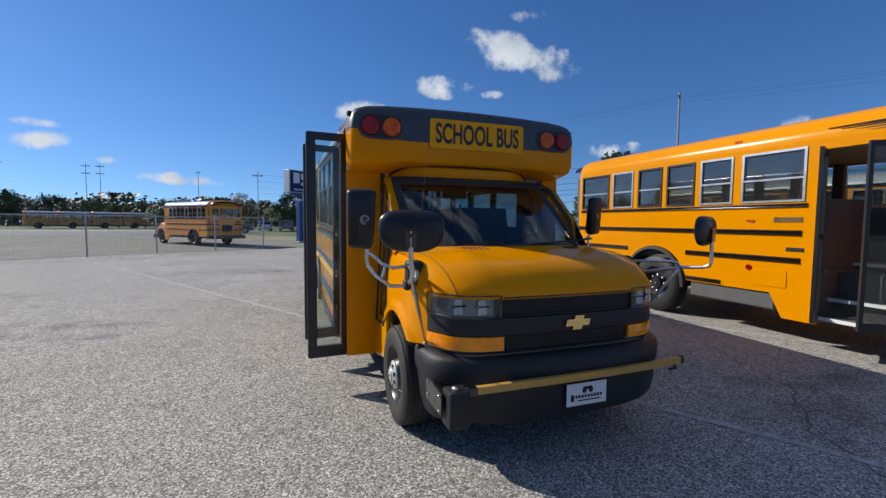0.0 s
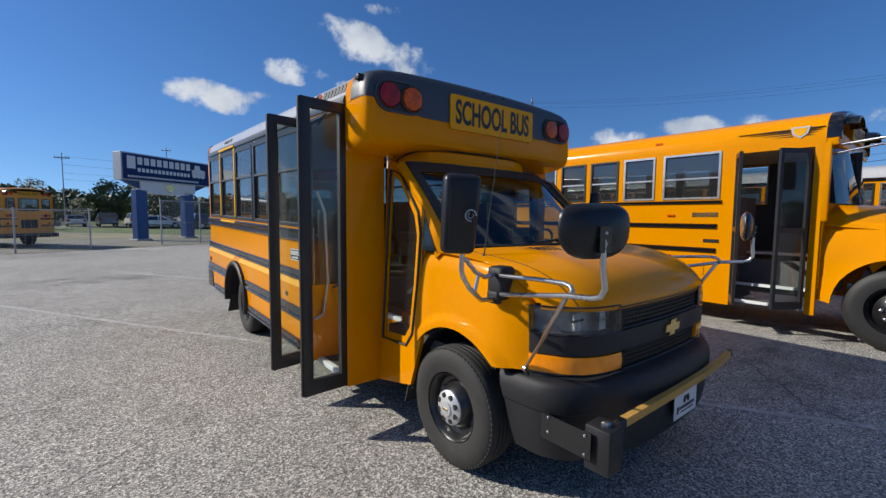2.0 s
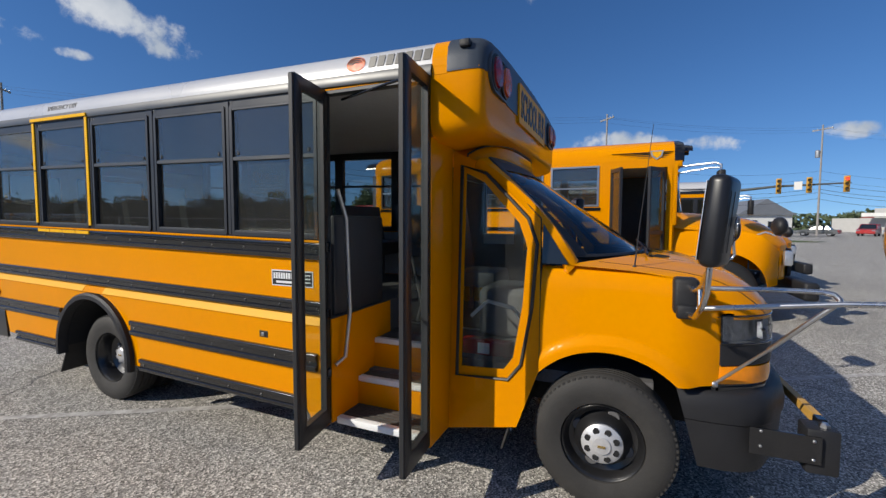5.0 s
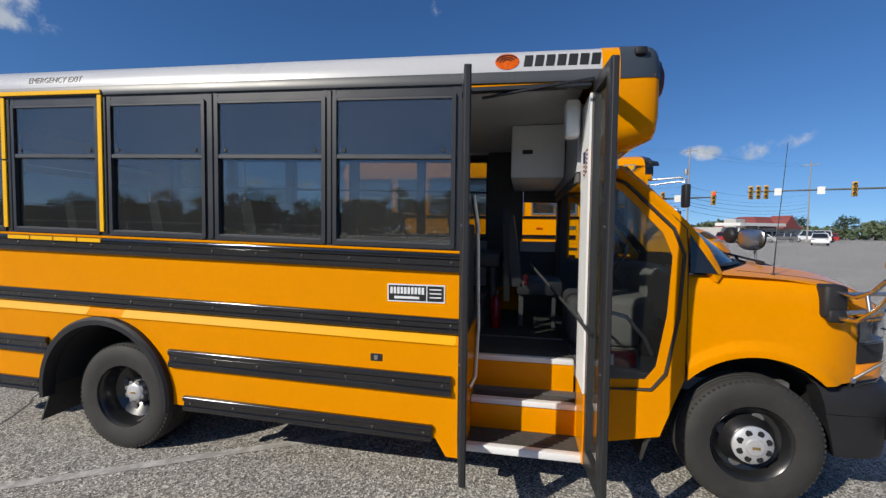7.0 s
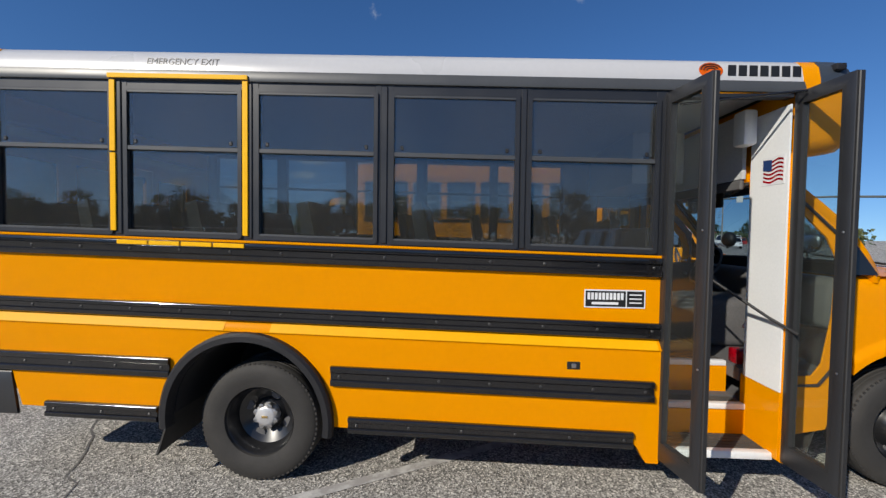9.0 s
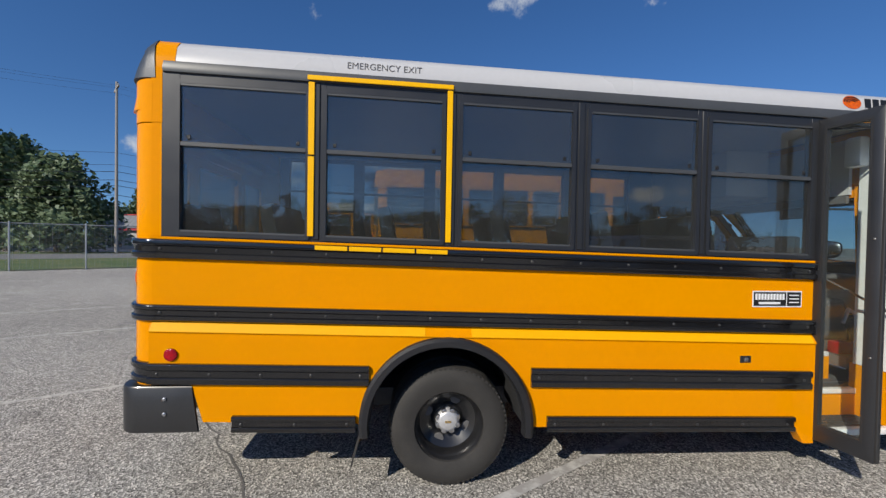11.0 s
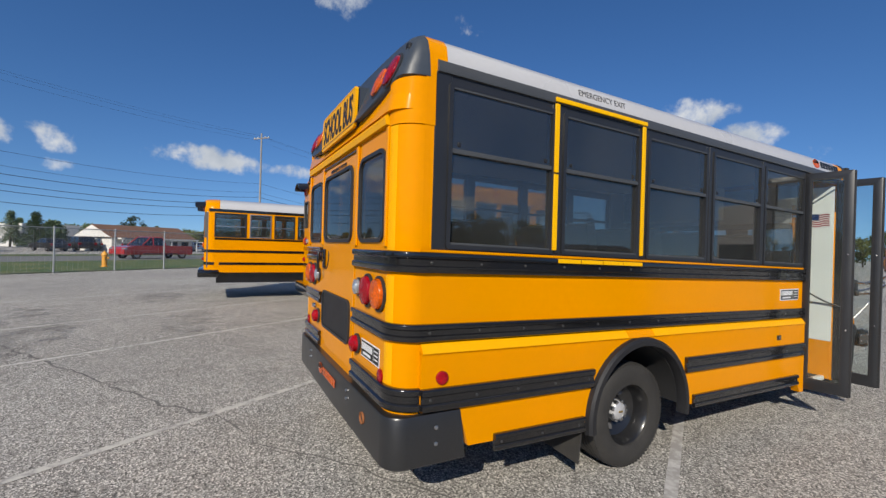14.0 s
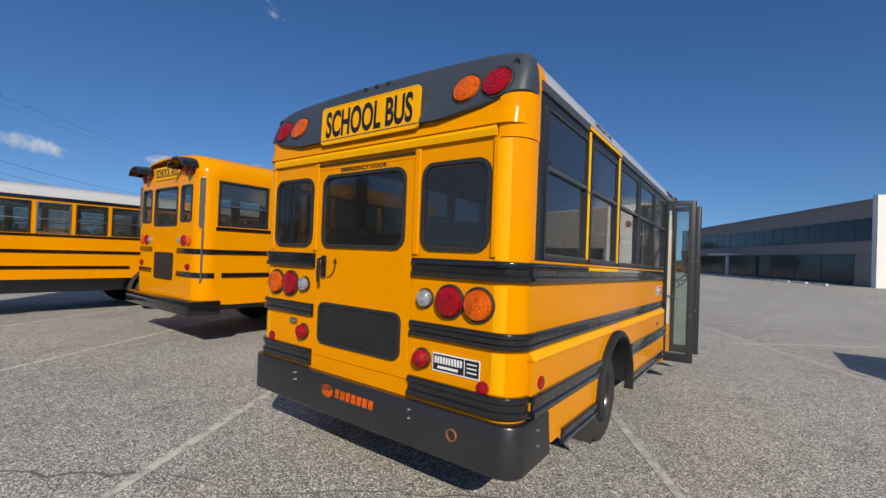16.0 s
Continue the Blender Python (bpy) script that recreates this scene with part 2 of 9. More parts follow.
SKY = 0.102
CLOUD_COLOUR = (5.9, 6.3, 6.9)
CLOUD_SHADE = (3.8, 4.4, 5.3)
CLOUDS = [
    (59.5, 20.5, 9.5, 2.6, -17, 0.9), (69.8, 17.3, 4.2, 1.7, 0, 0.85), (57.7, 24.8, 3.8, 1.0, -5, 0.6), (79.0, 13.5, 6.0, 1.9, -6, 0.85), (73.0, 14.2, 2.5, 0.7, 0, 0.5),
    (63.5, 16.3, 1.6, 0.6, 0, 0.5), (112.5, 7.6, 3.2, 1.1, 8, 0.7), (101.5, 4.6, 4.8, 0.9, -3, 0.75), (108.0, 6.2, 1.2, 0.5, 0, 0.5), (113.0, 9.2, 3.0, 0.5, 0, 0.5),
    (1.0, 9.7, 7.0, 1.8, -4, 1.0), (-8.5, 9.0, 4.5, 1.2, -6, 0.8), (-20.0, 9.0, 3.0, 1.0, 0, 0.6), (-26.0, 9.4, 4.6, 1.5, 10, 0.5), (11.2, 26.5, 3.0, 1.0, -40, 0.35),
    (20.6, 10.2, 5.0, 1.7, -12, 1.0), (28.5, 9.6, 4.6, 1.6, -10, 0.9), (14.6, 9.7, 3.0, 1.5, -16, 0.85), (21.5, 7.2, 4.0, 0.8, 0, 0.45), (14.5, 7.2, 2.4, 0.8, 0, 0.5),
    (-56.0, 15.8, 7.0, 2.2, 4, 1.0), (-63.0, 12.8, 5.0, 1.9, 0, 0.9), (-14.0, 29.0, 4.0, 2.4, 30, 0.6), (-32.0, 27.0, 3.2, 1.8, -40, 0.35), (-68.0, 11.0, 5.0, 1.3, 0, 0.5),
    (48.0, 9.0, 4.0, 1.2, 0, 0.6), (150.0, 5.5, 6.0, 1.0, 0, 0.6), (-150.0, 6.0, 7.0, 1.2, 0, 0.6), (-105.0, 7.0, 6.0, 1.3, 0, 0.6), (178.0, 5.0, 5.0, 0.9, 0, 0.6),
]
make_world()
sun = new("sun", bpy.data.lights.new("sun", "SUN"))
sun.data.energy, sun.data.angle, sun.data.color = 4.6, radians(0.53), (1.0, 0.95, 0.85)
sun.matrix_basis = look((-30, 30, 30), Vector((-30, 30, 30)) + SUN_WAY)


# ---------- materials ----------
def mat(name, colour, rough=0.5, metal=0.0, vary=0.06, scale=3.0, fine=60.0, bump=0.0, coat=0.0, spec=0.5, rvary=0.08, colour2=None, mixscale=None, mixlo=0.45, mixhi=0.6):
    m = bpy.data.materials.new(name)
    m.use_nodes = True
    nt = m.node_tree
    N, L = nt.nodes.new, nt.links.new
    b = nt.nodes["Principled BSDF"]
    b.inputs["Metallic"].default_value = metal
    b.inputs["Specular IOR Level"].default_value = spec
    b.inputs["Coat Weight"].default_value = coat
    b.inputs["Coat Roughness"].default_value = 0.06
    tc = N("ShaderNodeTexCoord")
    big, small = N("ShaderNodeTexNoise"), N("ShaderNodeTexNoise")
    big.inputs["Scale"].default_value, big.inputs["Detail"].default_value = scale, 5
    small.inputs["Scale"].default_value, small.inputs["Detail"].default_value = fine, 3
    for n in (big, small):
        L(tc.outputs["Object"], n.inputs["Vector"])
    hsv = N("ShaderNodeHueSaturation")
    hsv.inputs["Color"].default_value = (*colour, 1)
    ad = N("ShaderNodeMath")
    L(big.outputs["Fac"], ad.inputs[0])
    L(small.outputs["Fac"], ad.inputs[1])
    mr = N("ShaderNodeMapRange")
    mr.inputs["From Min"].default_value, mr.inputs["From Max"].default_value = 0.6, 1.4
    mr.inputs["To Min"].default_value, mr.inputs["To Max"].default_value = 1 - vary, 1 + vary
    L(ad.outputs[0], mr.inputs["Value"])
    L(mr.outputs["Result"], hsv.inputs["Value"])
    src = hsv.outputs["Color"]
    if colour2:
        n3 = N("ShaderNodeTexNoise")
        n3.inputs["Scale"].default_value, n3.inputs["Detail"].default_value, n3.inputs["Roughness"].default_value = mixscale or scale, 6, 0.65
        L(tc.outputs["Object"], n3.inputs["Vector"])
        r3 = N("ShaderNodeMapRange")
        r3.inputs["From Min"].default_value, r3.inputs["From Max"].default_value = mixlo, mixhi
        L(n3.outputs["Fac"], r3.inputs["Value"])
        mx = N("ShaderNodeMix")
        mx.data_type = "RGBA"
        L(r3.outputs["Result"], mx.inputs["Factor"])
        L(src, mx.inputs["A"])
        mx.inputs["B"].default_value = (*colour2, 1)
        src = mx.outputs["Result"]
    L(src, b.inputs["Base Color"])
    rr = N("ShaderNodeMapRange")
    rr.inputs["To Min"].default_value, rr.inputs["To Max"].default_value = max(rough - rvary, 0.02), min(rough + rvary, 1)
    L(big.outputs["Fac"], rr.inputs["Value"])
    L(rr.outputs["Result"], b.inputs["Roughness"])
    if bump:
        bp = N("ShaderNodeBump")
        bp.inputs["Strength"].default_value, bp.inputs["Distance"].default_value = bump, 0.01
        L(small.outputs["Fac"], bp.inputs["Height"])
        L(bp.outputs["Normal"], b.inputs["Normal"])
    return m


def glass(name, tint, base=0.035, rough=0.0, veil=0.0):
    """A thin pane: what passes is tinted at each face, the rest is mirrored more at a grazing view."""
    m = bpy.data.materials.new(name)
    m.use_nodes = True
    nt = m.node_tree
    nt.nodes.clear()
    N, L = nt.nodes.new, nt.links.new
    out, mix, tr, gl, lw = N("ShaderNodeOutputMaterial"), N("ShaderNodeMixShader"), N("ShaderNodeBsdfTransparent"), N("ShaderNodeBsdfGlossy"), N("ShaderNodeLayerWeight")
    tr.inputs["Color"].default_value = (*tint, 1)
    gl.inputs["Roughness"].default_value = rough
    lw.inputs["Blend"].default_value = 0.5
    pw, ma = N("ShaderNodeMath"), N("ShaderNodeMath")
    pw.operation, ma.operation, ma.use_clamp = "POWER", "MULTIPLY_ADD", True
    pw.inputs[1].default_value = 5.0
    ma.inputs[1].default_value, ma.inputs[2].default_value = 1.0 - base, base
    L(lw.outputs["Facing"], pw.inputs[0])
    L(pw.outputs[0], ma.inputs[0])
    L(ma.outputs[0], mix.inputs[0])
    L(tr.outputs[0], mix.inputs[1])
    L(gl.outputs[0], mix.inputs[2])
    # a faint pale diffuse film that lifts the pane's darks, stronger in patches
    if veil:
        film, df, tc, n, r = N("ShaderNodeMixShader"), N("ShaderNodeBsdfDiffuse"), N("ShaderNodeTexCoord"), N("ShaderNodeTexNoise"), N("ShaderNodeMapRange")
        df.inputs["Color"].default_value = (0.55, 0.54, 0.52, 1)
        n.inputs["Scale"].default_value, n.inputs["Detail"].default_value = 1.6, 6
        r.inputs["From Min"].default_value, r.inputs["From Max"].default_value = 0.3, 0.7
        r.inputs["To Min"].default_value, r.inputs["To Max"].default_value = veil * 0.6, veil * 1.4
        L(tc.outputs["Object"], n.inputs["Vector"])
        L(n.outputs["Fac"], r.inputs["Value"])
        L(r.outputs["Result"], film.inputs[0])
        L(mix.outputs[0], film.inputs[1])
        L(df.outputs[0], film.inputs[2])
        mix = film
    L(mix.outputs[0], out.inputs["Surface"])
    return m


def lens_mat(name, colour, rough=0.15):
    m = mat(name, colour, rough, vary=0.6, scale=18, fine=70, bump=0.5, coat=0.2, spec=0.3)
    return m


YELLOW = mat("school_bus_yellow", (0.71, 0.255, 0.0), 0.16, vary=0.03, scale=1.2, fine=30, coat=0.0, spec=0.11, colour2=(0.67, 0.248, 0.0), mixscale=0.7)
YELLOW_FAR = mat("faded_bus_yellow", (0.72, 0.27, 0.01), 0.4, vary=0.08, scale=1.0, fine=20, coat=0.3)
WELL = mat("black_wheel_well", (0.012, 0.012, 0.013), 0.8, vary=0.2, scale=6)
# sign panels, and the brighter yellow painted on the ledges as sunlight
BRIGHT_YELLOW = mat("bright_sign_and_strip_yellow", (0.77, 0.355, 0.0), 0.45, spec=0.2, vary=0.05, scale=20)
TAPE = mat("bright_yellow_tape", (0.80, 0.42, 0.0), 0.45, spec=0.2, vary=0.05, scale=20)
WHITE = mat("white_roof_paint", (0.46, 0.46, 0.47), 0.3, vary=0.03, scale=1.5, fine=40, coat=0.4)
CAPGREY = mat("blue_grey_cap_paint", (0.035, 0.045, 0.06), 0.42, vary=0.1, scale=4, fine=120, bump=0.05)
BLACK = mat("black_rail_paint", (0.009, 0.009, 0.010), 0.14, vary=0.15, scale=3, fine=60, coat=0.5)
MIRRORBLACK = mat("satin_black_mirror_housing", (0.010, 0.0105, 0.013), 0.34, vary=0.15, scale=5, fine=120, spec=0.4)
BUMPER = mat("black_bumper_paint", (0.019, 0.019, 0.020), 0.34, vary=0.15, scale=4, fine=80, coat=0.15)
FRAME = mat("dark_window_frame", (0.019, 0.020, 0.023), 0.38, vary=0.12, scale=5, fine=100)
DRIP = mat("grey_drip_rail", (0.055, 0.058, 0.062), 0.4, vary=0.1, scale=5, fine=80)
PLASTIC = mat("textured_black_plastic", (0.017, 0.017, 0.019), 0.48, spec=0.32, vary=0.15, scale=6, fine=350, bump=0.25)
RUBBER = mat("tyre_rubber", (0.025, 0.0235, 0.022), 0.75, vary=0.2, scale=9, fine=140, bump=0.15, colour2=(0.038, 0.035, 0.032), mixscale=5, mixlo=0.5, mixhi=0.75)
GASKET = mat("rubber_gasket", (0.02, 0.02, 0.021), 0.5, vary=0.1)
CHROME = mat("polished_steel", (0.55, 0.55, 0.56), 0.28, 1.0, vary=0.04, scale=8)
STEEL = mat("dull_aluminium", (0.5, 0.5, 0.51), 0.34, 1.0, vary=0.1, scale=12, fine=90)
HUBM = mat("silver_wheel_cap", (0.55, 0.55, 0.56), 0.38, 0.45, vary=0.12, scale=14, fine=90)
GALV = mat("galvanised_steel", (0.42, 0.43, 0.44), 0.5, 0.85, vary=0.15, scale=6, fine=50)
DARKRIM = mat("black_wheel_paint", (0.012, 0.012, 0.013), 0.3, vary=0.15, coat=0.4)
TURN = mat("amber_turn_lens", (0.90, 0.27, 0.0), 0.12, vary=0.30, scale=16, fine=0.1, coat=0.3, spec=0.4)
RED = lens_mat("red_lens", (0.27, 0.002, 0.008))
DARKAMBER = lens_mat("dark_amber_lens", (0.045, 0.014, 0.004))
RIVET = mat("painted_rivet", (0.06, 0.06, 0.06), 0.4, 0.5)
AMBER = lens_mat("amber_lens", (0.54, 0.082, 0.0))
CLEAR = mat("clear_lamp_lens", (0.55, 0.56, 0.57), 0.08, 0.7, vary=0.2, scale=40, fine=200, bump=0.4, coat=1.0)
GOLD = mat("gold_emblem", (0.75, 0.55, 0.24), 0.25, 1.0, vary=0.06)
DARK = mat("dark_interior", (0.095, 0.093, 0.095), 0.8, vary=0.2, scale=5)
SEATM = mat("dark_grey_vinyl", (0.044, 0.045, 0.050), 0.5, vary=0.15, scale=6, fine=120, bump=0.1)
INTWHITE = mat("white_interior_panel", (0.72, 0.73, 0.73), 0.5, vary=0.05)
INTGREY = mat("grey_interior_panel", (0.50, 0.51, 0.52), 0.6, vary=0.1)
TREAD = mat("ribbed_grey_tread", (0.06, 0.055, 0.05), 0.8, vary=0.3, scale=12, fine=120, bump=0.4)
BUSGLASS = glass("tinted_bus_glass", (0.66, 0.69, 0.68), 0.105, veil=0.022)
REARGLASS = glass("dark_rear_glass", (0.36, 0.38, 0.39), 0.05, veil=0.02)
DOORGLASS = glass("door_glass", (0.88, 0.92, 0.90), 0.035, veil=0.012)
SHIELD = glass("windscreen_glass", (0.36, 0.44, 0.47), 0.085)
BLUE = mat("sign_blue_paint", (0.02, 0.07, 0.22), 0.45, vary=0.08, scale=2)
NAVY = mat("sign_navy_face", (0.016, 0.04, 0.13), 0.75, spec=0.12, vary=0.08, scale=2)
PALE = mat("pale_lettering", (0.68, 0.69, 0.7), 0.5, vary=0.03)
SEAM = mat("panel_gap", (0.06, 0.025, 0.003), 0.7, vary=0.1)
GREYINK = mat("dark_grey_lettering", (0.07, 0.07, 0.075), 0.5, vary=0.05)
INK = mat("black_lettering", (0.01, 0.01, 0.01), 0.45, vary=0.05)
LINE = mat("worn_white_line", (0.52, 0.50, 0.45), 0.8, vary=0.12, scale=4, fine=60, colour2=(0.30, 0.285, 0.27), mixscale=9, mixlo=0.48, mixhi=0.6)
LINE_FAINT = mat("nearly_worn_white_line", (0.50, 0.485, 0.46), 0.85, vary=0.15, scale=4, fine=60, colour2=(0.33, 0.312, 0.295), mixscale=11, mixlo=0.40, mixhi=0.56)
CRACK = mat("crack_filler", (0.13, 0.122, 0.115), 0.85, vary=0.3, scale=10)
GRASS = mat("verge_grass", (0.055, 0.10, 0.02), 0.9, vary=0.35, scale=1.2, fine=40, bump=0.6, colour2=(0.13, 0.14, 0.045), mixscale=0.6)
WEEDS = mat("dry_weedy_gravel", (0.19, 0.18, 0.16), 0.95, vary=0.3, scale=0.5, fine=12, bump=0.5, colour2=(0.15, 0.145, 0.09), mixscale=0.35)
ROADM = mat("grey_road", (0.16, 0.158, 0.155), 0.85, vary=0.12, scale=0.3, fine=30)
BARK = mat("bark", (0.09, 0.07, 0.05), 0.9, vary=0.3, scale=6, fine=40, bump=0.6)
POLEM = mat("weathered_pole_wood", (0.27, 0.25, 0.23), 0.85, vary=0.2, scale=2, fine=30)
WIRE = mat("black_cable", (0.02, 0.02, 0.022), 0.6, vary=0.1)
CONCRETE = mat("pale_concrete", (0.45, 0.44, 0.41), 0.85, vary=0.12, scale=1.5, fine=40, bump=0.2)


def leaf_mat(name, a, b):
    m = mat(name, a, 0.6, vary=0.25, scale=0.5, fine=6, colour2=b, mixscale=0.7, mixlo=0.4, mixhi=0.65)
    return m


LEAF = leaf_mat("dark_leaves", (0.052, 0.076, 0.034), (0.072, 0.095, 0.044))
LEAF2 = leaf_mat("olive_leaves", (0.10, 0.12, 0.035), (0.14, 0.15, 0.05))
PINE = leaf_mat("pine_needles", (0.075, 0.12, 0.055), (0.11, 0.15, 0.07))


def asphalt():
    m = bpy.data.materials.new("coarse_worn_asphalt")
    m.use_nodes = True
    nt = m.node_tree
    N, L = nt.nodes.new, nt.links.new
    b = nt.nodes["Principled BSDF"]
    b.inputs["Roughness"].default_value = 0.88
    b.inputs["Specular IOR Level"].default_value = 0.3
    tc = N("ShaderNodeTexCoord")
    vo = N("ShaderNodeTexVoronoi")
    vo.inputs["Scale"].default_value, vo.inputs["Randomness"].default_value = 105.0, 1.0
    L(tc.outputs["Object"], vo.inputs["Vector"])
    sep = N("ShaderNodeSeparateColor")
    L(vo.outputs["Color"], sep.inputs["Color"])
    grain = N("ShaderNodeValToRGB")
    el = grain.color_ramp.elements
    el[0].position, el[0].color = 0.0, (0.085, 0.080, 0.072, 1)
    el[1].position, el[1].color = 1.0, (0.90, 0.855, 0.78, 1)
    for p, c in ((0.3, (0.236, 0.223, 0.203, 1)), (0.72, (0.450, 0.427, 0.386, 1)), (0.9, (0.75, 0.71, 0.645, 1))):
        e = el.new(p)
        e.color = c
    L(sep.outputs["Red"], grain.inputs["Fac"])
    base = grain.outputs["Color"]
    for sc, lo, hi, dark, detail in ((0.22, 0.35, 0.68, 0.80, 6), (1.3, 0.56, 0.76, 0.72, 6), (6.0, 0.35, 0.7, 0.86, 4)):
        n = N("ShaderNodeTexNoise")
        n.inputs["Scale"].default_value, n.inputs["Detail"].default_value, n.inputs["Roughness"].default_value = sc, detail, 0.6
        L(tc.outputs["Object"], n.inputs["Vector"])
        r = N("ShaderNodeMapRange")
        r.inputs["From Min"].default_value, r.inputs["From Max"].default_value = lo, hi
        r.inputs["To Min"].default_value, r.inputs["To Max"].default_value = 1.0, dark
        L(n.outputs["Fac"], r.inputs["Value"])
        mul = N("ShaderNodeMix")
        mul.data_type, mul.blend_type = "RGBA", "MULTIPLY"
        mul.inputs["Factor"].default_value = 1.0
        L(base, mul.inputs["A"])
        cc = N("ShaderNodeCombineColor")
        for k in ("Red", "Green", "Blue"):
            L(r.outputs["Result"], cc.inputs[k])
        L(cc.outputs["Color"], mul.inputs["B"])
        base = mul.outputs["Result"]
    L(base, b.inputs["Base Color"])
    bp = N("ShaderNodeBump")
    bp.inputs["Strength"].default_value, bp.inputs["Distance"].default_value = 0.55, 0.006
    L(vo.outputs["Distance"], bp.inputs["Height"])
    L(bp.outputs["Normal"], b.inputs["Normal"])
    return m


ASPHALT = asphalt()


# ---------- ground ----------
def flat(name, pts, z, material, label, category, kind="structure", thick=0.0):
    bm = bm_new()
    bm.faces.new([bm.verts.new((x, y, 0)) for x, y in pts])
    ob = new(name, finish(bm, name, 0))
    ob.location.z = z
    ob.data.materials.append(material)
    return tagged(ob, label, category, "", kind)


flat("ground", [(-900, -900), (900, -900), (900, 900), (-900, 900)], 0.0, ASPHALT, "coarse worn grey asphalt of a large parking lot", "ground")
RU, RN = Vector((0.6256, -0.7801)), Vector((0.7801, 0.6256))


def road_pt(u, n):
    p = RU * u + RN * n
    return (p.x, p.y)


# ---------- the small school bus ----------
BX0, BX1 = 0.54, 2.88
BC = (BX0 + BX1) / 2
CX, CW = 1.78, 0.97
bus = thing("school_bus", BC, 6.0, 0.0, 0, "small yellow cutaway school bus with white roof and open folding door", "school bus", built_at=(BC, 6.0, 0.0))


def side(s, off):
    """x of a plane that lies off outside the right (s = -1) or left (s = 1) side."""
    return BX0 - off if s < 0 else BX1 + off


def sbox(bm, s, o0, o1, y0, y1, z0, z1, bev=0.0, seg=1):
    return box(bm, side(s, o0), side(s, o1), y0, y1, z0, z1, bev, seg)


def arc(cy, cz, r, a0, a1, n):
    return [(cy + r * math.cos(radians(a0 + (a1 - a0) * i / n)), cz + r * math.sin(radians(a0 + (a1 - a0) * i / n))) for i in range(n + 1)]


LOW = 0.027
WIN = [(8.365, 9.07), (7.572, 8.255), (6.763, 7.452), (5.945, 6.652), (5.157, 5.858)]
AY, AZ = 7.515, 0.43
ARCH = arc(AY, AZ, 0.48, 0, 180, 24)


def roof_prof(inset=0.0, drop=0.0, base=2.43):
    half = [(0.0, base), (0.004, 2.51), (0.02, 2.578), (0.06, 2.622), (0.14, 2.648), (0.30, 2.665), (0.6, 2.678), (0.9, 2.685)]
    pts = [(BX0 + a, z) for a, z in half] + [(BC, 2.687)] + [(BX1 - a, z) for a, z in half[::-1]]
    k = 1 - inset / 1.17
    return [(BC + (x - BC) * k, base + (z - base) * (1 - drop)) for x, z in pts]


def shell(bm, y0, y1, thick=0.03, grow=0.0, base=2.43):
    o = roof_prof(-grow, 0, base)
    i = roof_prof(thick, 0.10, base)
    return loft(bm, [[(x, y, z + grow) for x, z in o] + [(x, y, z) for x, z in i[::-1]] for y in (y0, y1)])


def rail_prof(z0, z1, deep=0.026, groove=0.014):
    """Section of a rub rail: two rounded ribs with a groove between them."""
    h, r = z1 - z0, 0.011
    up = [(deep - r + r * math.cos(radians(a)), r * math.sin(radians(a))) for a in (0, 18, 36, 54, 72, 90)]
    top = [(o, z1 - r + z) for o, z in up]
    low = [(o, z0 + r - z) for o, z in up[::-1]]
    mid = [(deep, z0 + 0.28 * h), (deep - 0.004, z0 + 0.32 * h), (groove, z0 + 0.36 * h), (groove, z0 + 0.64 * h), (deep - 0.004, z0 + 0.68 * h), (deep, z0 + 0.72 * h)]
    return [(0, z0)] + low + mid + top + [(0, z1)]


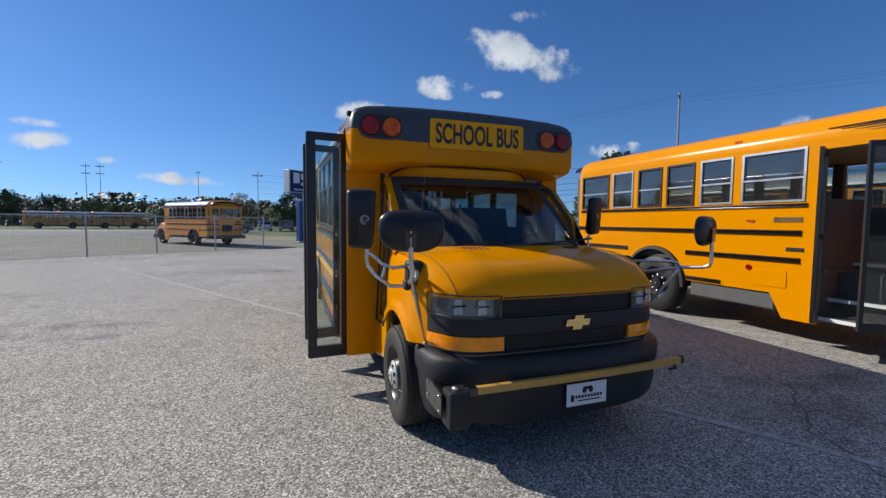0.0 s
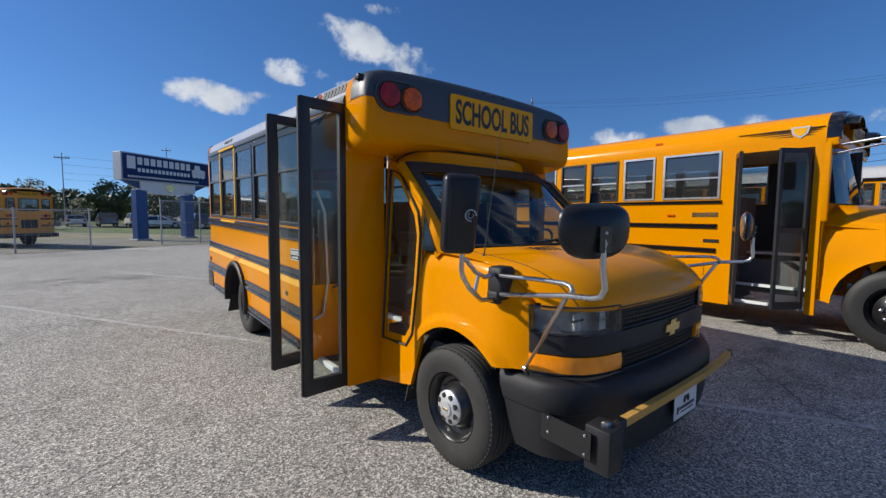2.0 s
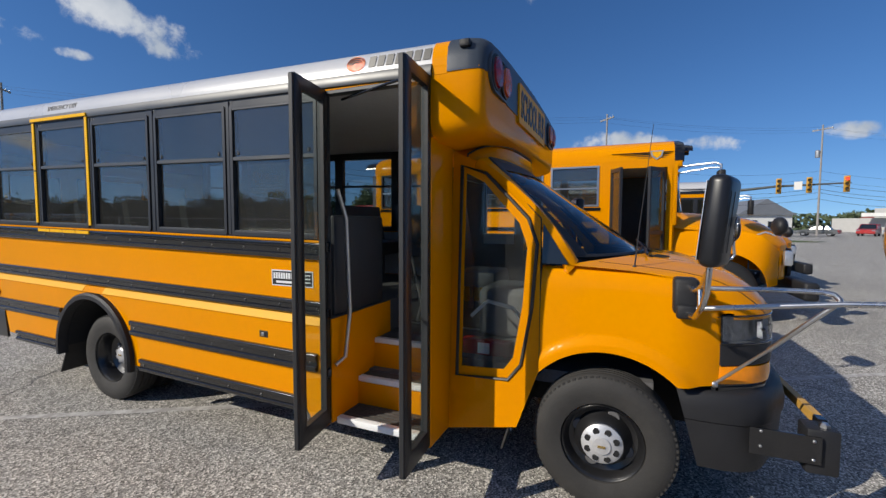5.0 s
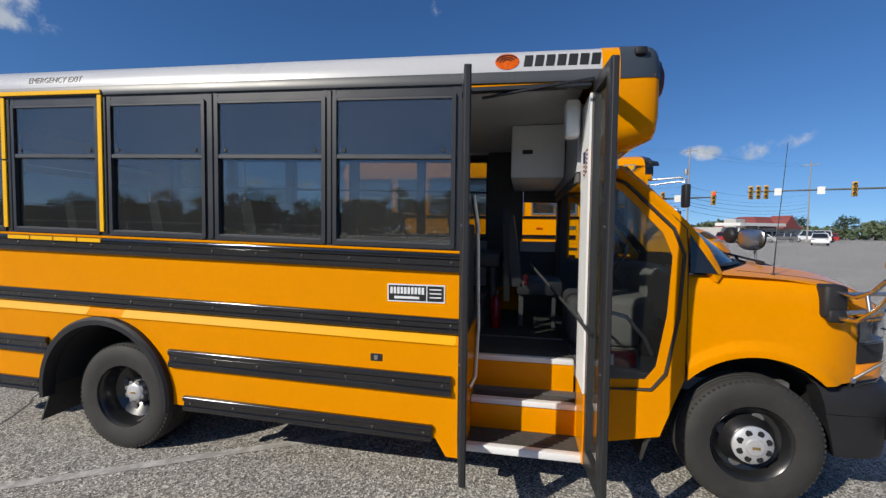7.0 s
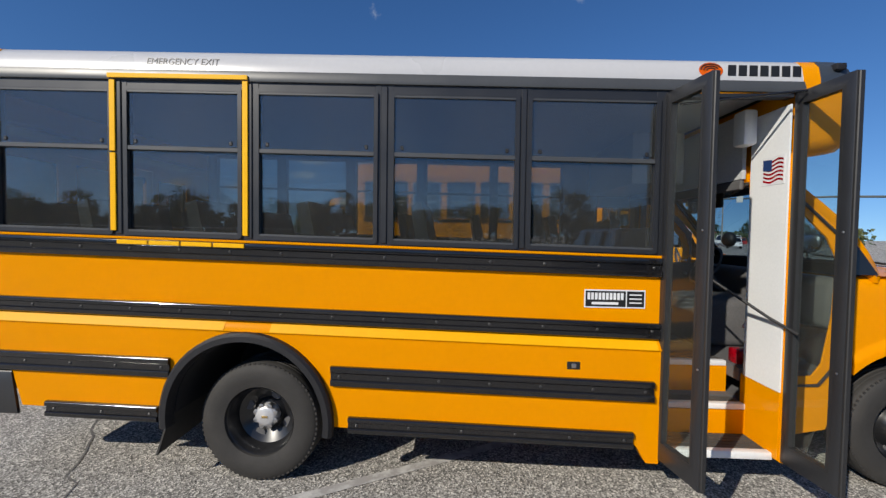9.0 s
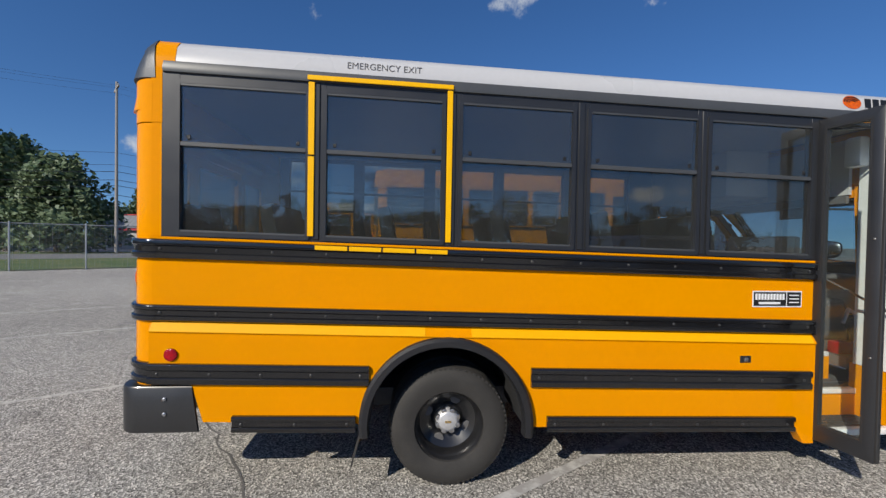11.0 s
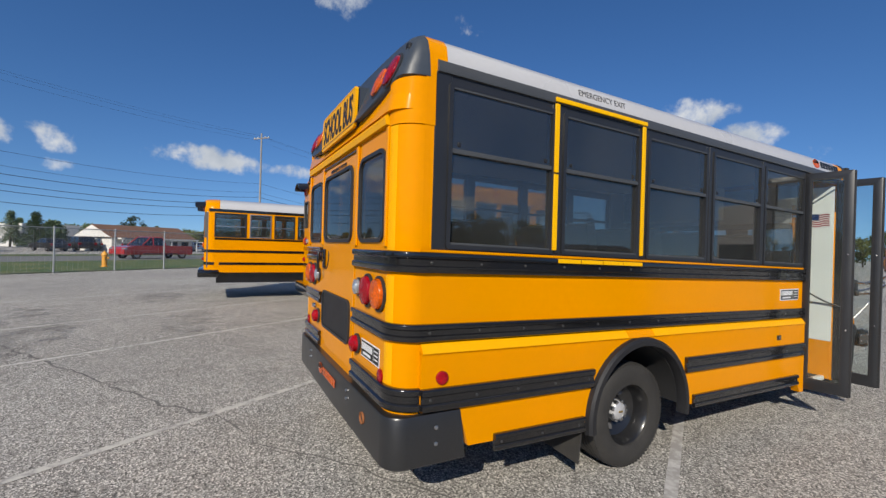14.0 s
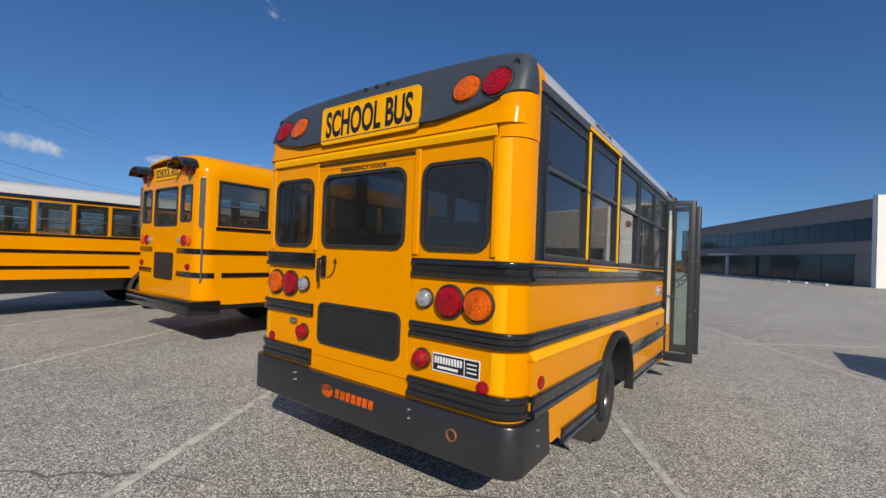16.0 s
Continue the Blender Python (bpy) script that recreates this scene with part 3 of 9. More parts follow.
RAKE[0] = 0.0213
for s, nm in ((-1, "right"), (1, "left")):
    RAKE[0] = 0.0213
    front = 5.10 if s < 0 else 4.38
    # lower side with its wheel arch
    up = [(front, 0.92), (front, 1.50), (9.22, 1.50), (9.22, 0.92)] if s < 0 else [(front, 0.92), (front, 1.36), (4.76, 1.36), (4.76, 1.50), (9.22, 1.50), (9.22, 0.92)]
    part("side_panel", prism(bm_new(), up, "x", side(s, 0), side(s, -0.04)), YELLOW, bus)
    lowp = [(front, 0.30), (front, 0.958), (9.22, 0.958), (9.22, 0.66), (8.99, 0.66), (8.925, 0.44)] + ARCH + [(6.99, 0.41), (5.23, 0.40), (5.17, 0.30)]
    lowp = [lowp[0], lowp[1], lowp[2], lowp[3], lowp[4], lowp[5]] + ARCH + lowp[6 + len(ARCH):]
    part("lower_side_panel", prism(bm_new(), lowp, "x", side(s, LOW), side(s, -0.04)), YELLOW, bus)
    # slanted ledge that catches the light
    bm = bm_new()
    prism(bm, [(side(s, 0.002), 1.010), (side(s, LOW + 0.008), 0.960), (side(s, LOW + 0.008), 0.955), (side(s, -0.02), 0.951), (side(s, -0.02), 1.004)], "y", front, 9.22)
    part("side_ledge", bm, YELLOW, bus)
    # brighter yellow over the slope paints in the light the ledge catches
    for y0, y1 in ((front + 0.02, AY - 0.14), (AY + 0.14, 9.215)):
        bm = prism(bm_new(), [(side(s, 0.0035), 1.0095), (side(s, LOW + 0.0105), 0.9615), (side(s, LOW + 0.0105), 0.958), (side(s, 0.0), 0.958), (side(s, 0.0), 1.007)], "y", y0, y1)
        part("reflective_strip", bm, BRIGHT_YELLOW, bus, "brighter yellow strip below the rail, painted as a sunlit ledge")
    # rub rails: a channel with two ribs, end caps and rivets
    for k, (z0, z1, ends) in enumerate(((1.372, 1.482, [(front if s < 0 else 4.78, 9.22)]), (1.016, 1.108, [(front, 9.22)]), (0.660, 0.778, [(5.14, 7.005), (7.985, 9.22)]), (0.385, 0.480, [(5.25, 6.90), (8.06, 8.76)]))):
        for y0, y1 in ends:
            o = LOW if k > 1 else 0.0
            bm = bm_new()
            h = z1 - z0
            prism(bm, [(side(s, o + a), z) for a, z in rail_prof(z0, z1)], "y", y0, y1)
            rail = part("rub_rail" if k < 3 else "skirt_rail", bm, BLACK, bus, "black steel rub rail")
            bm = bm_new()
            n = max(int((y1 - y0) / 0.30), 1)
            for i in range(n + 1):
                y = y0 + 0.05 + (y1 - y0 - 0.1) * i / n
                lathe(bm, [(0.0085, o + 0.013), (0.0085, o + 0.017), (0.004, o + 0.020)], (side(s, 0) if s > 0 else 0, y, z0 + h * 0.5), "x", 8) if s > 0 else lathe(bm, [(0.0085, BX0 - o - 0.013), (0.0085, BX0 - o - 0.017), (0.004, BX0 - o - 0.020)], (0, y, z0 + h * 0.5), "x", 8)
            part("rivets", bm, RIVET, rail)["kind"] = "stuff"
    # fender flare
    bm = bm_new()
    rings = []
    for a in range(-8, 189, 7):
        t = radians(a)
        c, q = math.cos(t), math.sin(t)
        rings.append([(side(s, o), AY + r * c, AZ + r * q) for o, r in ((LOW, 0.528), (0.06, 0.525), (0.075, 0.508), (0.075, 0.475), (0.03, 0.465), (0.0, 0.467))])
    loft(bm, rings)
    part("fender_flare", bm, PLASTIC, bus, "black plastic rear wheel flare")
    # wheel well
    bm = bm_new()
    pts = arc(AY, AZ, 0.478, 0, 180, 16)
    inner = arc(AY, AZ, 0.464, 0, 180, 16)
    prism(bm, pts + inner[::-1], "x", side(s, 0.0), side(s, -0.75))
    box(bm, side(s, -0.74), side(s, -0.75), 6.99, 7.95, 0.44, 0.93)
    part("wheel_well", bm, WELL, bus)
    # mud flap behind the wheel
    bm = bm_new()
    prism(bm, [(side(s, -0.02), 0.48), (side(s, -0.50), 0.48), (side(s, -0.50), 0.19), (side(s, 0.02), 0.17)], "y", 8.00, 8.012)
    for v in bm.verts:
        v.co.y += (0.48 - v.co.z) * 0.25
    part("mud_flap", bm, RUBBER, bus)
    # window band
    ys = sorted([5.10 if s < 0 else 4.76, 9.17] + [y for w in WIN for y in w])
    for y0, y1 in zip(ys[::2], ys[1::2]):
        part("window_post", sbox(bm_new(), s, 0.004, -0.045, y0, y1, 1.50, 2.43, 0.003), FRAME, bus)
    y_lo = 5.10 if s < 0 else 4.76
    if s > 0:
        part("window_post", sbox(bm_new(), s, 0.004, -0.045, 4.40, 4.755, 1.93, 2.43, 0.003), FRAME, bus)
    part("window_header", sbox(bm_new(), s, 0.002, -0.045, y_lo, 9.17, 2.388, 2.435), FRAME, bus)
    part("window_sill", sbox(bm_new(), s, 0.002, -0.045, y_lo, 9.17, 1.495, 1.507), FRAME, bus)
    for y0, y1 in zip(ys[2:-2:2], ys[3:-2:2]):
        m = (y0 + y1) / 2
        w = (y1 - y0) / 2
        if w > 0.03:
            part("post_cover", sbox(bm_new(), s, 0.012, 0.0, m - w * 0.36, m + w * 0.36, 1.51, 2.42, 0.004), FRAME, bus)
    part("sill_line", sbox(bm_new(), s, 0.008, 0.0, y_lo, 9.235, 1.484, 1.497), YELLOW, bus)
    # windows
    for y0, y1 in WIN:
        bm = bm_new()
        rim(bm, rrect(y0 - 0.020, y1 + 0.020, 1.505, 2.392, 0.02, 3), rrect(y0 + 0.004, y1 - 0.004, 1.528, 2.368, 0.012, 3), "x", side(s, 0.016), side(s, -0.03))
        fr = part("side_window", bm, FRAME, bus, "split sash bus window with dark frame")
        bm = bm_new()
        sbox(bm, s, 0.014, -0.02, y0 + 0.004, y1 - 0.004, 2.016, 2.042, 0.003)
        part("sash_rail", bm, DRIP, fr)
        part("sash_rail", sbox(bm_new(), s, 0.0145, -0.02, y0 + 0.004, y1 - 0.004, 2.356, 2.369, 0.002), DRIP, fr)
        part("sash_rail", sbox(bm_new(), s, 0.0145, -0.02, y0 + 0.004, y1 - 0.004, 1.527, 1.540, 0.002), DRIP, fr)
        part("upper_pane", sbox(bm_new(), s, 0.004, 0.002, y0 + 0.002, y1 - 0.002, 2.04, 2.37), BUSGLASS, fr)
        part("lower_pane", sbox(bm_new(), s, -0.008, -0.010, y0 + 0.002, y1 - 0.002, 1.525, 2.018), BUSGLASS, fr)
        for yy in (y0 + 0.05, y1 - 0.05):
            part("latch", sbox(bm_new(), s, 0.010, 0.002, yy - 0.010, yy + 0.010, 2.055, 2.08, 0.003), PLASTIC, fr)
    # emergency exit outline in reflective tape
    if s < 0:
        tapes = [(0.022, 0.012, 8.32, 8.355, 1.53, 1.995), (0.022, 0.012, 8.32, 8.355, 2.005, 2.425), (0.022, 0.012, 7.512, 7.545, 1.525, 2.43), (0.030, 0.02, 7.51, 8.36, 2.435, 2.462)]
        tapes += [(0.034, 0.02, 7.53 + i * 0.197, 7.717 + i * 0.197, 1.452, 1.478) for i in range(4)]
        for o0, o1, y0, y1, z0, z1 in tapes:
            part("reflective_tape", sbox(bm_new(), s, o0, o1, y0, y1, z0, z1, 0.002), TAPE, bus, "yellow reflective tape beside the emergency window")
    # drip rail
    bm = bm_new()
    y_lo = 4.36
    prism(bm, [(side(s, 0.0), 2.425), (side(s, 0.016), 2.43), (side(s, 0.020), 2.452), (side(s, 0.006), 2.492), (side(s, -0.02), 2.49), (side(s, -0.02), 2.425)], "y", y_lo, 9.16)
    part("drip_rail", bm, DRIP, bus, "grey drip rail along the roof edge")
    # rear body corner
    RAKE[0] = 0.0
    bm = bm_new()
    cx_, cy_ = side(s, -0.14), 9.22
    pts = [(cx_ + s * 0.14 * math.cos(radians(a)), cy_ + 0.14 * math.sin(radians(a))) for a in range(0, 91, 10)]
    inn = [(cx_ + s * 0.11 * math.cos(radians(a)), cy_ + 0.11 * math.sin(radians(a))) for a in range(0, 91, 10)]
    prism(bm, pts + inn[::-1], "z", 0.64, 2.185)
    part("rear_corner", bm, YELLOW, bus)
    bm = bm_new()
    box(bm, side(s, 0.0), side(s, -0.03), 9.165, 9.225, 1.49, 2.19)
    part("rear_corner_strip", bm, YELLOW, bus)
    bm = bm_new()
    pts = [(cx_ + s * 0.145 * math.cos(radians(a)), cy_ + 0.145 * math.sin(radians(a))) for a in range(0, 91, 10)]
    prism(bm, pts + inn[::-1], "z", 2.190, 2.43)
    box(bm, side(s, 0.004), side(s, -0.03), 9.165, 9.225, 2.19, 2.50)
    part("rear_cap_corner", bm, YELLOW, bus)
    # brighter yellow strips beside the corner
    for z0, z1 in ((0.835, 1.048), (1.158, 1.402), (1.535, 2.185)):
        strip = [(cx_ + s * 0.1425 * math.cos(radians(a)), cy_ + 0.1425 * math.sin(radians(a))) for a in range(60, 91, 6)]
        strip += [(cx_ + s * 0.138 * math.cos(radians(a)), cy_ + 0.138 * math.sin(radians(a))) for a in range(90, 59, -6)]
        part("corner_tape", prism(bm_new(), strip, "z", z0, z1), BRIGHT_YELLOW, bus, "bright yellow strip beside the corner")
    RAKE[0] = 0.0213
    # rails wrapped round the corner and along the rear to the door
    for z0, z1 in ((1.372, 1.482), (1.016, 1.108), (0.660, 0.778)):
        bm = bm_new()
        inner_x = 1.235 if s < 0 else 2.185
        path = [(side(s, 0), 9.19), (side(s, 0), 9.22)] + [(cx_ + s * 0.14 * math.cos(radians(a)), cy_ + 0.14 * math.sin(radians(a))) for a in range(10, 91, 10)] + [(inner_x, 9.36)]
        if s > 0:
            path = path[::-1]
        sweep(bm, path[::-1], rail_prof(z0, z1, 0.028, 0.016))
        part("rub_rail", bm, BLACK, bus, "black steel rub rail")

# roof
roof = part("roof", shell(bm_new(), 4.36, 9.10), WHITE, bus, "white painted roof")
part("roof_end", shell(bm_new(), 4.27, 4.36, 0.03, 0.002), YELLOW, bus)
part("roof_end", shell(bm_new(), 9.10, 9.225, 0.03, 0.002), YELLOW, bus)

RAKE[0] = 0.0
# rear wall round door and windows
REAR = 9.36
for x0, x1, z0, z1 in ((0.68, 0.735, 0.64, 2.2), (1.175, 1.25, 0.64, 2.2), (2.17, 2.245, 0.64, 2.2), (2.685, 2.74, 0.64, 2.2), (0.735, 1.175, 0.64, 1.60), (2.245, 2.685, 0.64, 1.60), (0.735, 1.175, 2.06, 2.2), (2.245, 2.685, 2.06, 2.2), (1.25, 2.17, 0.64, 0.79), (1.25, 2.17, 2.14, 2.2)):
    part("rear_panel", bx(x0, x1, REAR - 0.035, REAR, z0, z1), YELLOW, bus)
# proud vertical stiffeners
for x0, x1 in ((0.672, 0.705), (1.205, 1.25), (2.17, 2.215), (2.715, 2.748)):
    part("rear_stiffener", bx(x0, x1, REAR, REAR + 0.014, 1.55, 2.19, 0.005), YELLOW, bus)
# ledge in brighter yellow, its sun highlight painted into the colour
bm = bm_new()
prism(bm, [(REAR - 0.03, 2.20), (REAR + 0.022, 2.20), (REAR + 0.028, 2.235), (REAR + 0.004, 2.275), (REAR - 0.03, 2.275)], "x", 0.69, 2.73)
part("rear_ledge", bm, BRIGHT_YELLOW, bus, "yellow rear ledge, painted brighter as if sunlit")
for x0, x1 in ((0.715, 1.19), (2.23, 2.705)):
    bm = bm_new()
    rim(bm, rrect(x0, x1, 1.575, 2.095, 0.085), rrect(x0 + 0.022, x1 - 0.022, 1.597, 2.073, 0.07), "y", REAR - 0.02, REAR + 0.012)
    w = part("rear_window", bm, GASKET, bus, "fixed rear window in a rubber gasket")
    part("pane", prism(bm_new(), rrect(x0 + 0.02, x1 - 0.02, 1.595, 2.075, 0.07), "y", REAR - 0.002, REAR + 0.001), REARGLASS, w)
# emergency door
bm = bm_new()
DX0, DX1 = 1.256, 2.164
o, i = [(DX0, 0.795), (DX1, 0.795), (DX1, 2.135), (DX0, 2.135)], [(1.335, 1.60), (2.085, 1.60), (2.085, 2.07), (1.335, 2.07)]
rim(bm, [(DX0, 1.50), (DX1, 1.50), (DX1, 2.135), (DX0, 2.135)], i, "y", REAR - 0.03, REAR + 0.006)
box(bm, DX0, DX1, REAR - 0.03, REAR + 0.006, 0.795, 1.50)
edoor = part("emergency_door", bm, YELLOW, bus, "yellow rear emergency door, closed")
bm = bm_new()
rim(bm, rrect(1.312, 2.108, 1.575, 2.095, 0.08), rrect(1.334, 2.086, 1.597, 2.073, 0.065), "y", REAR - 0.02, REAR + 0.020)
w = part("door_window", bm, GASKET, edoor)
part("door_pane", prism(bm_new(), rrect(1.33, 2.09, 1.595, 2.075, 0.065), "y", REAR + 0.004, REAR + 0.007), REARGLASS, edoor)
bm = bm_new()
rim(bm, rrect(1.318, 2.112, 0.888, 1.185, 0.06), rrect(1.336, 2.094, 0.906, 1.167, 0.048), "y", REAR + 0.002, REAR + 0.020)
part("lower_panel_gasket", bm, GASKET, edoor)
part("lower_panel", prism(bm_new(), rrect(1.33, 2.10, 0.90, 1.173, 0.05), "y", REAR + 0.002, REAR + 0.011), PLASTIC, edoor, "dark lower door panel")
bm = bm_new()
box(bm, 2.045, 2.095, REAR + 0.006, REAR + 0.028, 1.36, 1.52, 0.012, 2)
tube(bm, [(2.07, REAR + 0.02, 1.50), (2.07, REAR + 0.06, 1.49), (2.07, REAR + 0.065, 1.40), (2.07, REAR + 0.06, 1.33)], 0.012)
part("door_handle", bm, BLACK, edoor, "black emergency door handle")
bm = bm_new()
pts = [(2.02 - 0.10 * math.cos(radians(a)) + 0.0, 1.46 + 0.10 * math.sin(radians(a)) - 0.06) for a in range(0, -71, -10)]
tube(bm, [(x - 0.0, REAR + 0.0075, z) for x, z in [(1.955, 1.475), (1.958, 1.43), (1.975, 1.395), (2.005, 1.37), (2.035, 1.362)]], 0.006, 6)
prism(bm, [(1.935, 1.465), (1.977, 1.467), (1.955, 1.505)], "y", REAR + 0.006, REAR + 0.0095)
part("arrow_mark", bm, INK, edoor)
bm = bm_new()
box(bm, DX0 - 0.01, DX1 + 0.01, REAR, REAR + 0.014, 2.166, 2.176, 0.003)
part("door_drip", bm, BLACK, bus)
words("lettering", "EMERGENCY DOOR", 0.034, Matrix.Translation((BC, REAR + 0.0095, 2.121)) @ pose(0, 0, 0, 90, 0, 180), INK, edoor, "black words above the emergency door", 0.001, fit_width=0.44, bold=0.0004)

# front and rear caps in grey with a lower yellow part
def cap(sgn, y_root, sink=0.0, rise=0.075):
    yy = lambda d: y_root + sgn * d
    def ring(d, ins, base, dz=0.0):
        pr = roof_prof(ins, 0.0, 2.43)
        top = [(x, z - dz - sink) for x, z in pr if z > 2.44]
        y = yy(d)
        return [(BX0 + ins, y, base + rise), (BX0 + ins, y, 2.44 - sink)] + [(x, y, z) for x, z in top] + [(BX1 - ins, y, 2.44 - sink), (BX1 - ins, y, base + rise), (BX1 - ins - 0.16, y, base + rise * 0.42), (BX1 - ins - 0.40, y, base), (BX0 + ins + 0.40, y, base), (BX0 + ins + 0.16, y, base + rise * 0.42)]
    return ring


r = cap(-1, 4.36, 0.057)
bm = loft(bm_new(), [r(0.09, -0.005, 2.32, -0.004), r(0.20, -0.003, 2.32, 0.0), r(0.255, 0.006, 2.315, 0.008), r(0.285, 0.022, 2.305, 0.025), r(0.300, 0.05, 2.30, 0.05), r(0.305, 0.08, 2.295, 0.075)])
part("front_cap", bm, CAPGREY, bus, "blue-grey moulded front cap")


def low_ring(y, ins, zb, zt, mid=0.0):
    x0, x1 = BX0 + ins, BX1 - ins
    return [(x0 + 0.09, y, zb), (x0 + 0.03, y, zb + 0.03), (x0, y, zb + 0.09), (x0, y, zt), (x1, y, zt), (x1, y, zb + 0.09), (x1 - 0.03, y, zb + 0.03), (x1 - 0.09, y, zb), (x1 - 0.5, y, zb + mid), (x0 + 0.5, y, zb + mid)]


bm = loft(bm_new(), [low_ring(4.37, 0.0, 2.03, 2.43), low_ring(4.27, 0.0, 2.035, 2.42, 0.02), low_ring(4.15, 0.002, 2.055, 2.41, 0.03), low_ring(4.095, 0.012, 2.07, 2.40, 0.03), low_ring(4.073, 0.03, 2.085, 2.39, 0.025), low_ring(4.0615, 0.06, 2.115, 2.385, 0.02)])
part("front_cap_lower", bm, YELLOW, bus, smooth=38)
FACE = 4.056


def lamp(x, y, z, r, material, sgn, parent, name, dome=0.036):
    bm = bm_new()
    lathe(bm, [(r * 1.16, y), (r * 1.16, y + sgn * 0.012), (r * 1.04, y + sgn * 0.016), (r * 1.0, y + sgn * 0.006)], (x, 0, z), "y", 28)
    ring = part("lamp_bezel", bm, GASKET, parent)
    bm = bm_new()
    lathe(bm, [(r, y + sgn * 0.004), (r * 0.985, y + sgn * dome * 0.5)] + [(r * (0.93 - 0.115 * i), y + sgn * (dome * (0.74 + 0.26 * (1 - (1 - i / 8) ** 2)) - (0.003 if i % 2 else 0.0))) for i in range(8)] + [(0.003, y + sgn * dome)], (x, 0, z), "y", 28)
    return part(name, bm, material, parent)


for s in (-1, 1):
    xa, xb = sorted((BC + s * 0.81, BC + s * 0.995))
    bm = rim(bm_new(), rrect(xa - 0.112, xb + 0.112, 2.293, 2.517, 0.11, 8), rrect(xa - 0.098, xb + 0.098, 2.307, 2.503, 0.096, 8), "y", FACE + 0.01, FACE - 0.012)
    pod = part("lamp_pod", bm, CAPGREY, bus, "recessed oval lamp surround")
    part("pod_floor", prism(bm_new(), rrect(xa - 0.10, xb + 0.10, 2.305, 2.505, 0.098, 8), "y", FACE + 0.01, FACE - 0.003), GASKET, pod)
for x, m_, n_ in ((BC - 0.995, RED, "red_warning_lamp"), (BC - 0.805, AMBER, "amber_warning_lamp"), (BC + 0.805, AMBER, "amber_warning_lamp"), (BC + 0.995, RED, "red_warning_lamp")):
    lamp(x, FACE - 0.004, 2.405, 0.084, m_, -1, bus, n_)
for x in (1.64, 1.755, 1.87):
    bm = bm_new()
    lathe(bm, [(0.026, 4.11), (0.024, 4.066), (0.014, 4.060)], (x, 0, 2.572), "y", 14)
    part("marker_lamp", bm, DARKAMBER, bus)
for s in (-1, 1):
    bm = bm_new()
    box(bm, side(s, 0.012), side(s, -0.05), 4.14, 4.20, 2.50, 2.54, 0.01, 2)
    part("marker_lamp", bm, PLASTIC, bus)


def bus_sign(y, sgn, xc, zc, w, h, parent):
    bm = bm_new()
    prism(bm, rrect(xc - w / 2, xc + w / 2, zc - h / 2, zc + h / 2, 0.02, 3), "y", y, y + sgn * 0.014)
    sg = part("name_panel", bm, BRIGHT_YELLOW, parent, "yellow reflective panel with black words")
    m_ = Matrix.Translation((xc, y + sgn * 0.015, zc - 0.004)) @ pose(0, 0, 0, 90, 0, 0 if sgn < 0 else 180)
    words("lettering", "SCHOOL BUS", h * 0.98, m_, INK, sg, "black words on yellow", 0.0015, fit_width=w * 0.90, bold=0.0065)
    bm = bm_new()
    rim(bm, rrect(xc - w / 2 - 0.005, xc + w / 2 + 0.005, zc - h / 2 - 0.005, zc + h / 2 + 0.005, 0.024, 3), rrect(xc - w / 2 + 0.004, xc + w / 2 - 0.004, zc - h / 2 + 0.004, zc + h / 2 - 0.004, 0.018, 3), "y", y - sgn * 0.004, y + sgn * 0.0155)
    part("panel_rim", bm, BRIGHT_YELLOW, sg)
    return sg


bus_sign(4.058, -1, BC + 0.045, 2.385, 0.97, 0.258, bus)

# rear cap, leaning forward towards the top
LEAN = 0.375


def lean(bm, y_root=9.225):
    for v in bm.verts:
        v.co.y = y_root + (v.co.y - y_root) * (1 - 0.75 * min(max((v.co.z - 2.32) / 0.36, 0.0), 1.0))
    return bm


r = cap(1, 9.225, -0.045, 0.095)
bm = loft(bm_new(), [r(-0.03, -0.008, 2.345, -0.006), r(0.05, -0.002, 2.345, 0.0), r(0.11, 0.008, 2.342, 0.008), r(0.145, 0.026, 2.34, 0.02), r(0.166, 0.05, 2.338, 0.036), r(0.180, 0.08, 2.336, 0.055), r(0.188, 0.12, 2.334, 0.09)])
part("rear_cap", lean(bm), CAPGREY, bus, "blue-grey moulded rear cap", smooth=50)
plan = [(BX0 + 0.004, 9.18)] + [(BX0 + 0.144 - 0.14 * math.cos(radians(a)), 9.245 + 0.14 * math.sin(radians(a))) for a in range(0, 91, 10)]
plan += [(2 * BC - x, y) for x, y in plan[::-1]]
part("rear_cap_lower", lean(prism(bm_new(), plan, "z", 2.262, 2.44)), YELLOW, bus)


def leaned(ob, zc, y_off, share=1.0):
    for o in [ob] + list(ob.children_recursive):
        for v in o.data.vertices:
            v.co.y += y_off - (v.co.z - zc) * LEAN * share
    return ob


RF = 9.388
leaned(bus_sign(RF - 0.008, 1, BC - 0.045, 2.44, 0.90, 0.255, bus), 2.44, 0.008, 0.08)
part("sign_backing", prism(bm_new(), [(9.25, 2.315), (RF - 0.010, 2.315), (RF - 0.016, 2.565), (9.25, 2.575)], "x", BC - 0.50, BC + 0.41), CAPGREY, bus)
for x, m_, n_ in ((0.715, RED, "red_warning_lamp"), (0.91, AMBER, "amber_warning_lamp"), (2.465, AMBER, "amber_warning_lamp"), (2.67, RED, "red_warning_lamp")):
    lp = lamp(x, RF - 0.004, 2.50, 0.085, m_, 1, bus, n_)
    leaned(lp, 2.50, -0.050)
    leaned([o for o in bus.children if o.name.startswith("lamp_bezel")][-1], 2.50, -0.050)
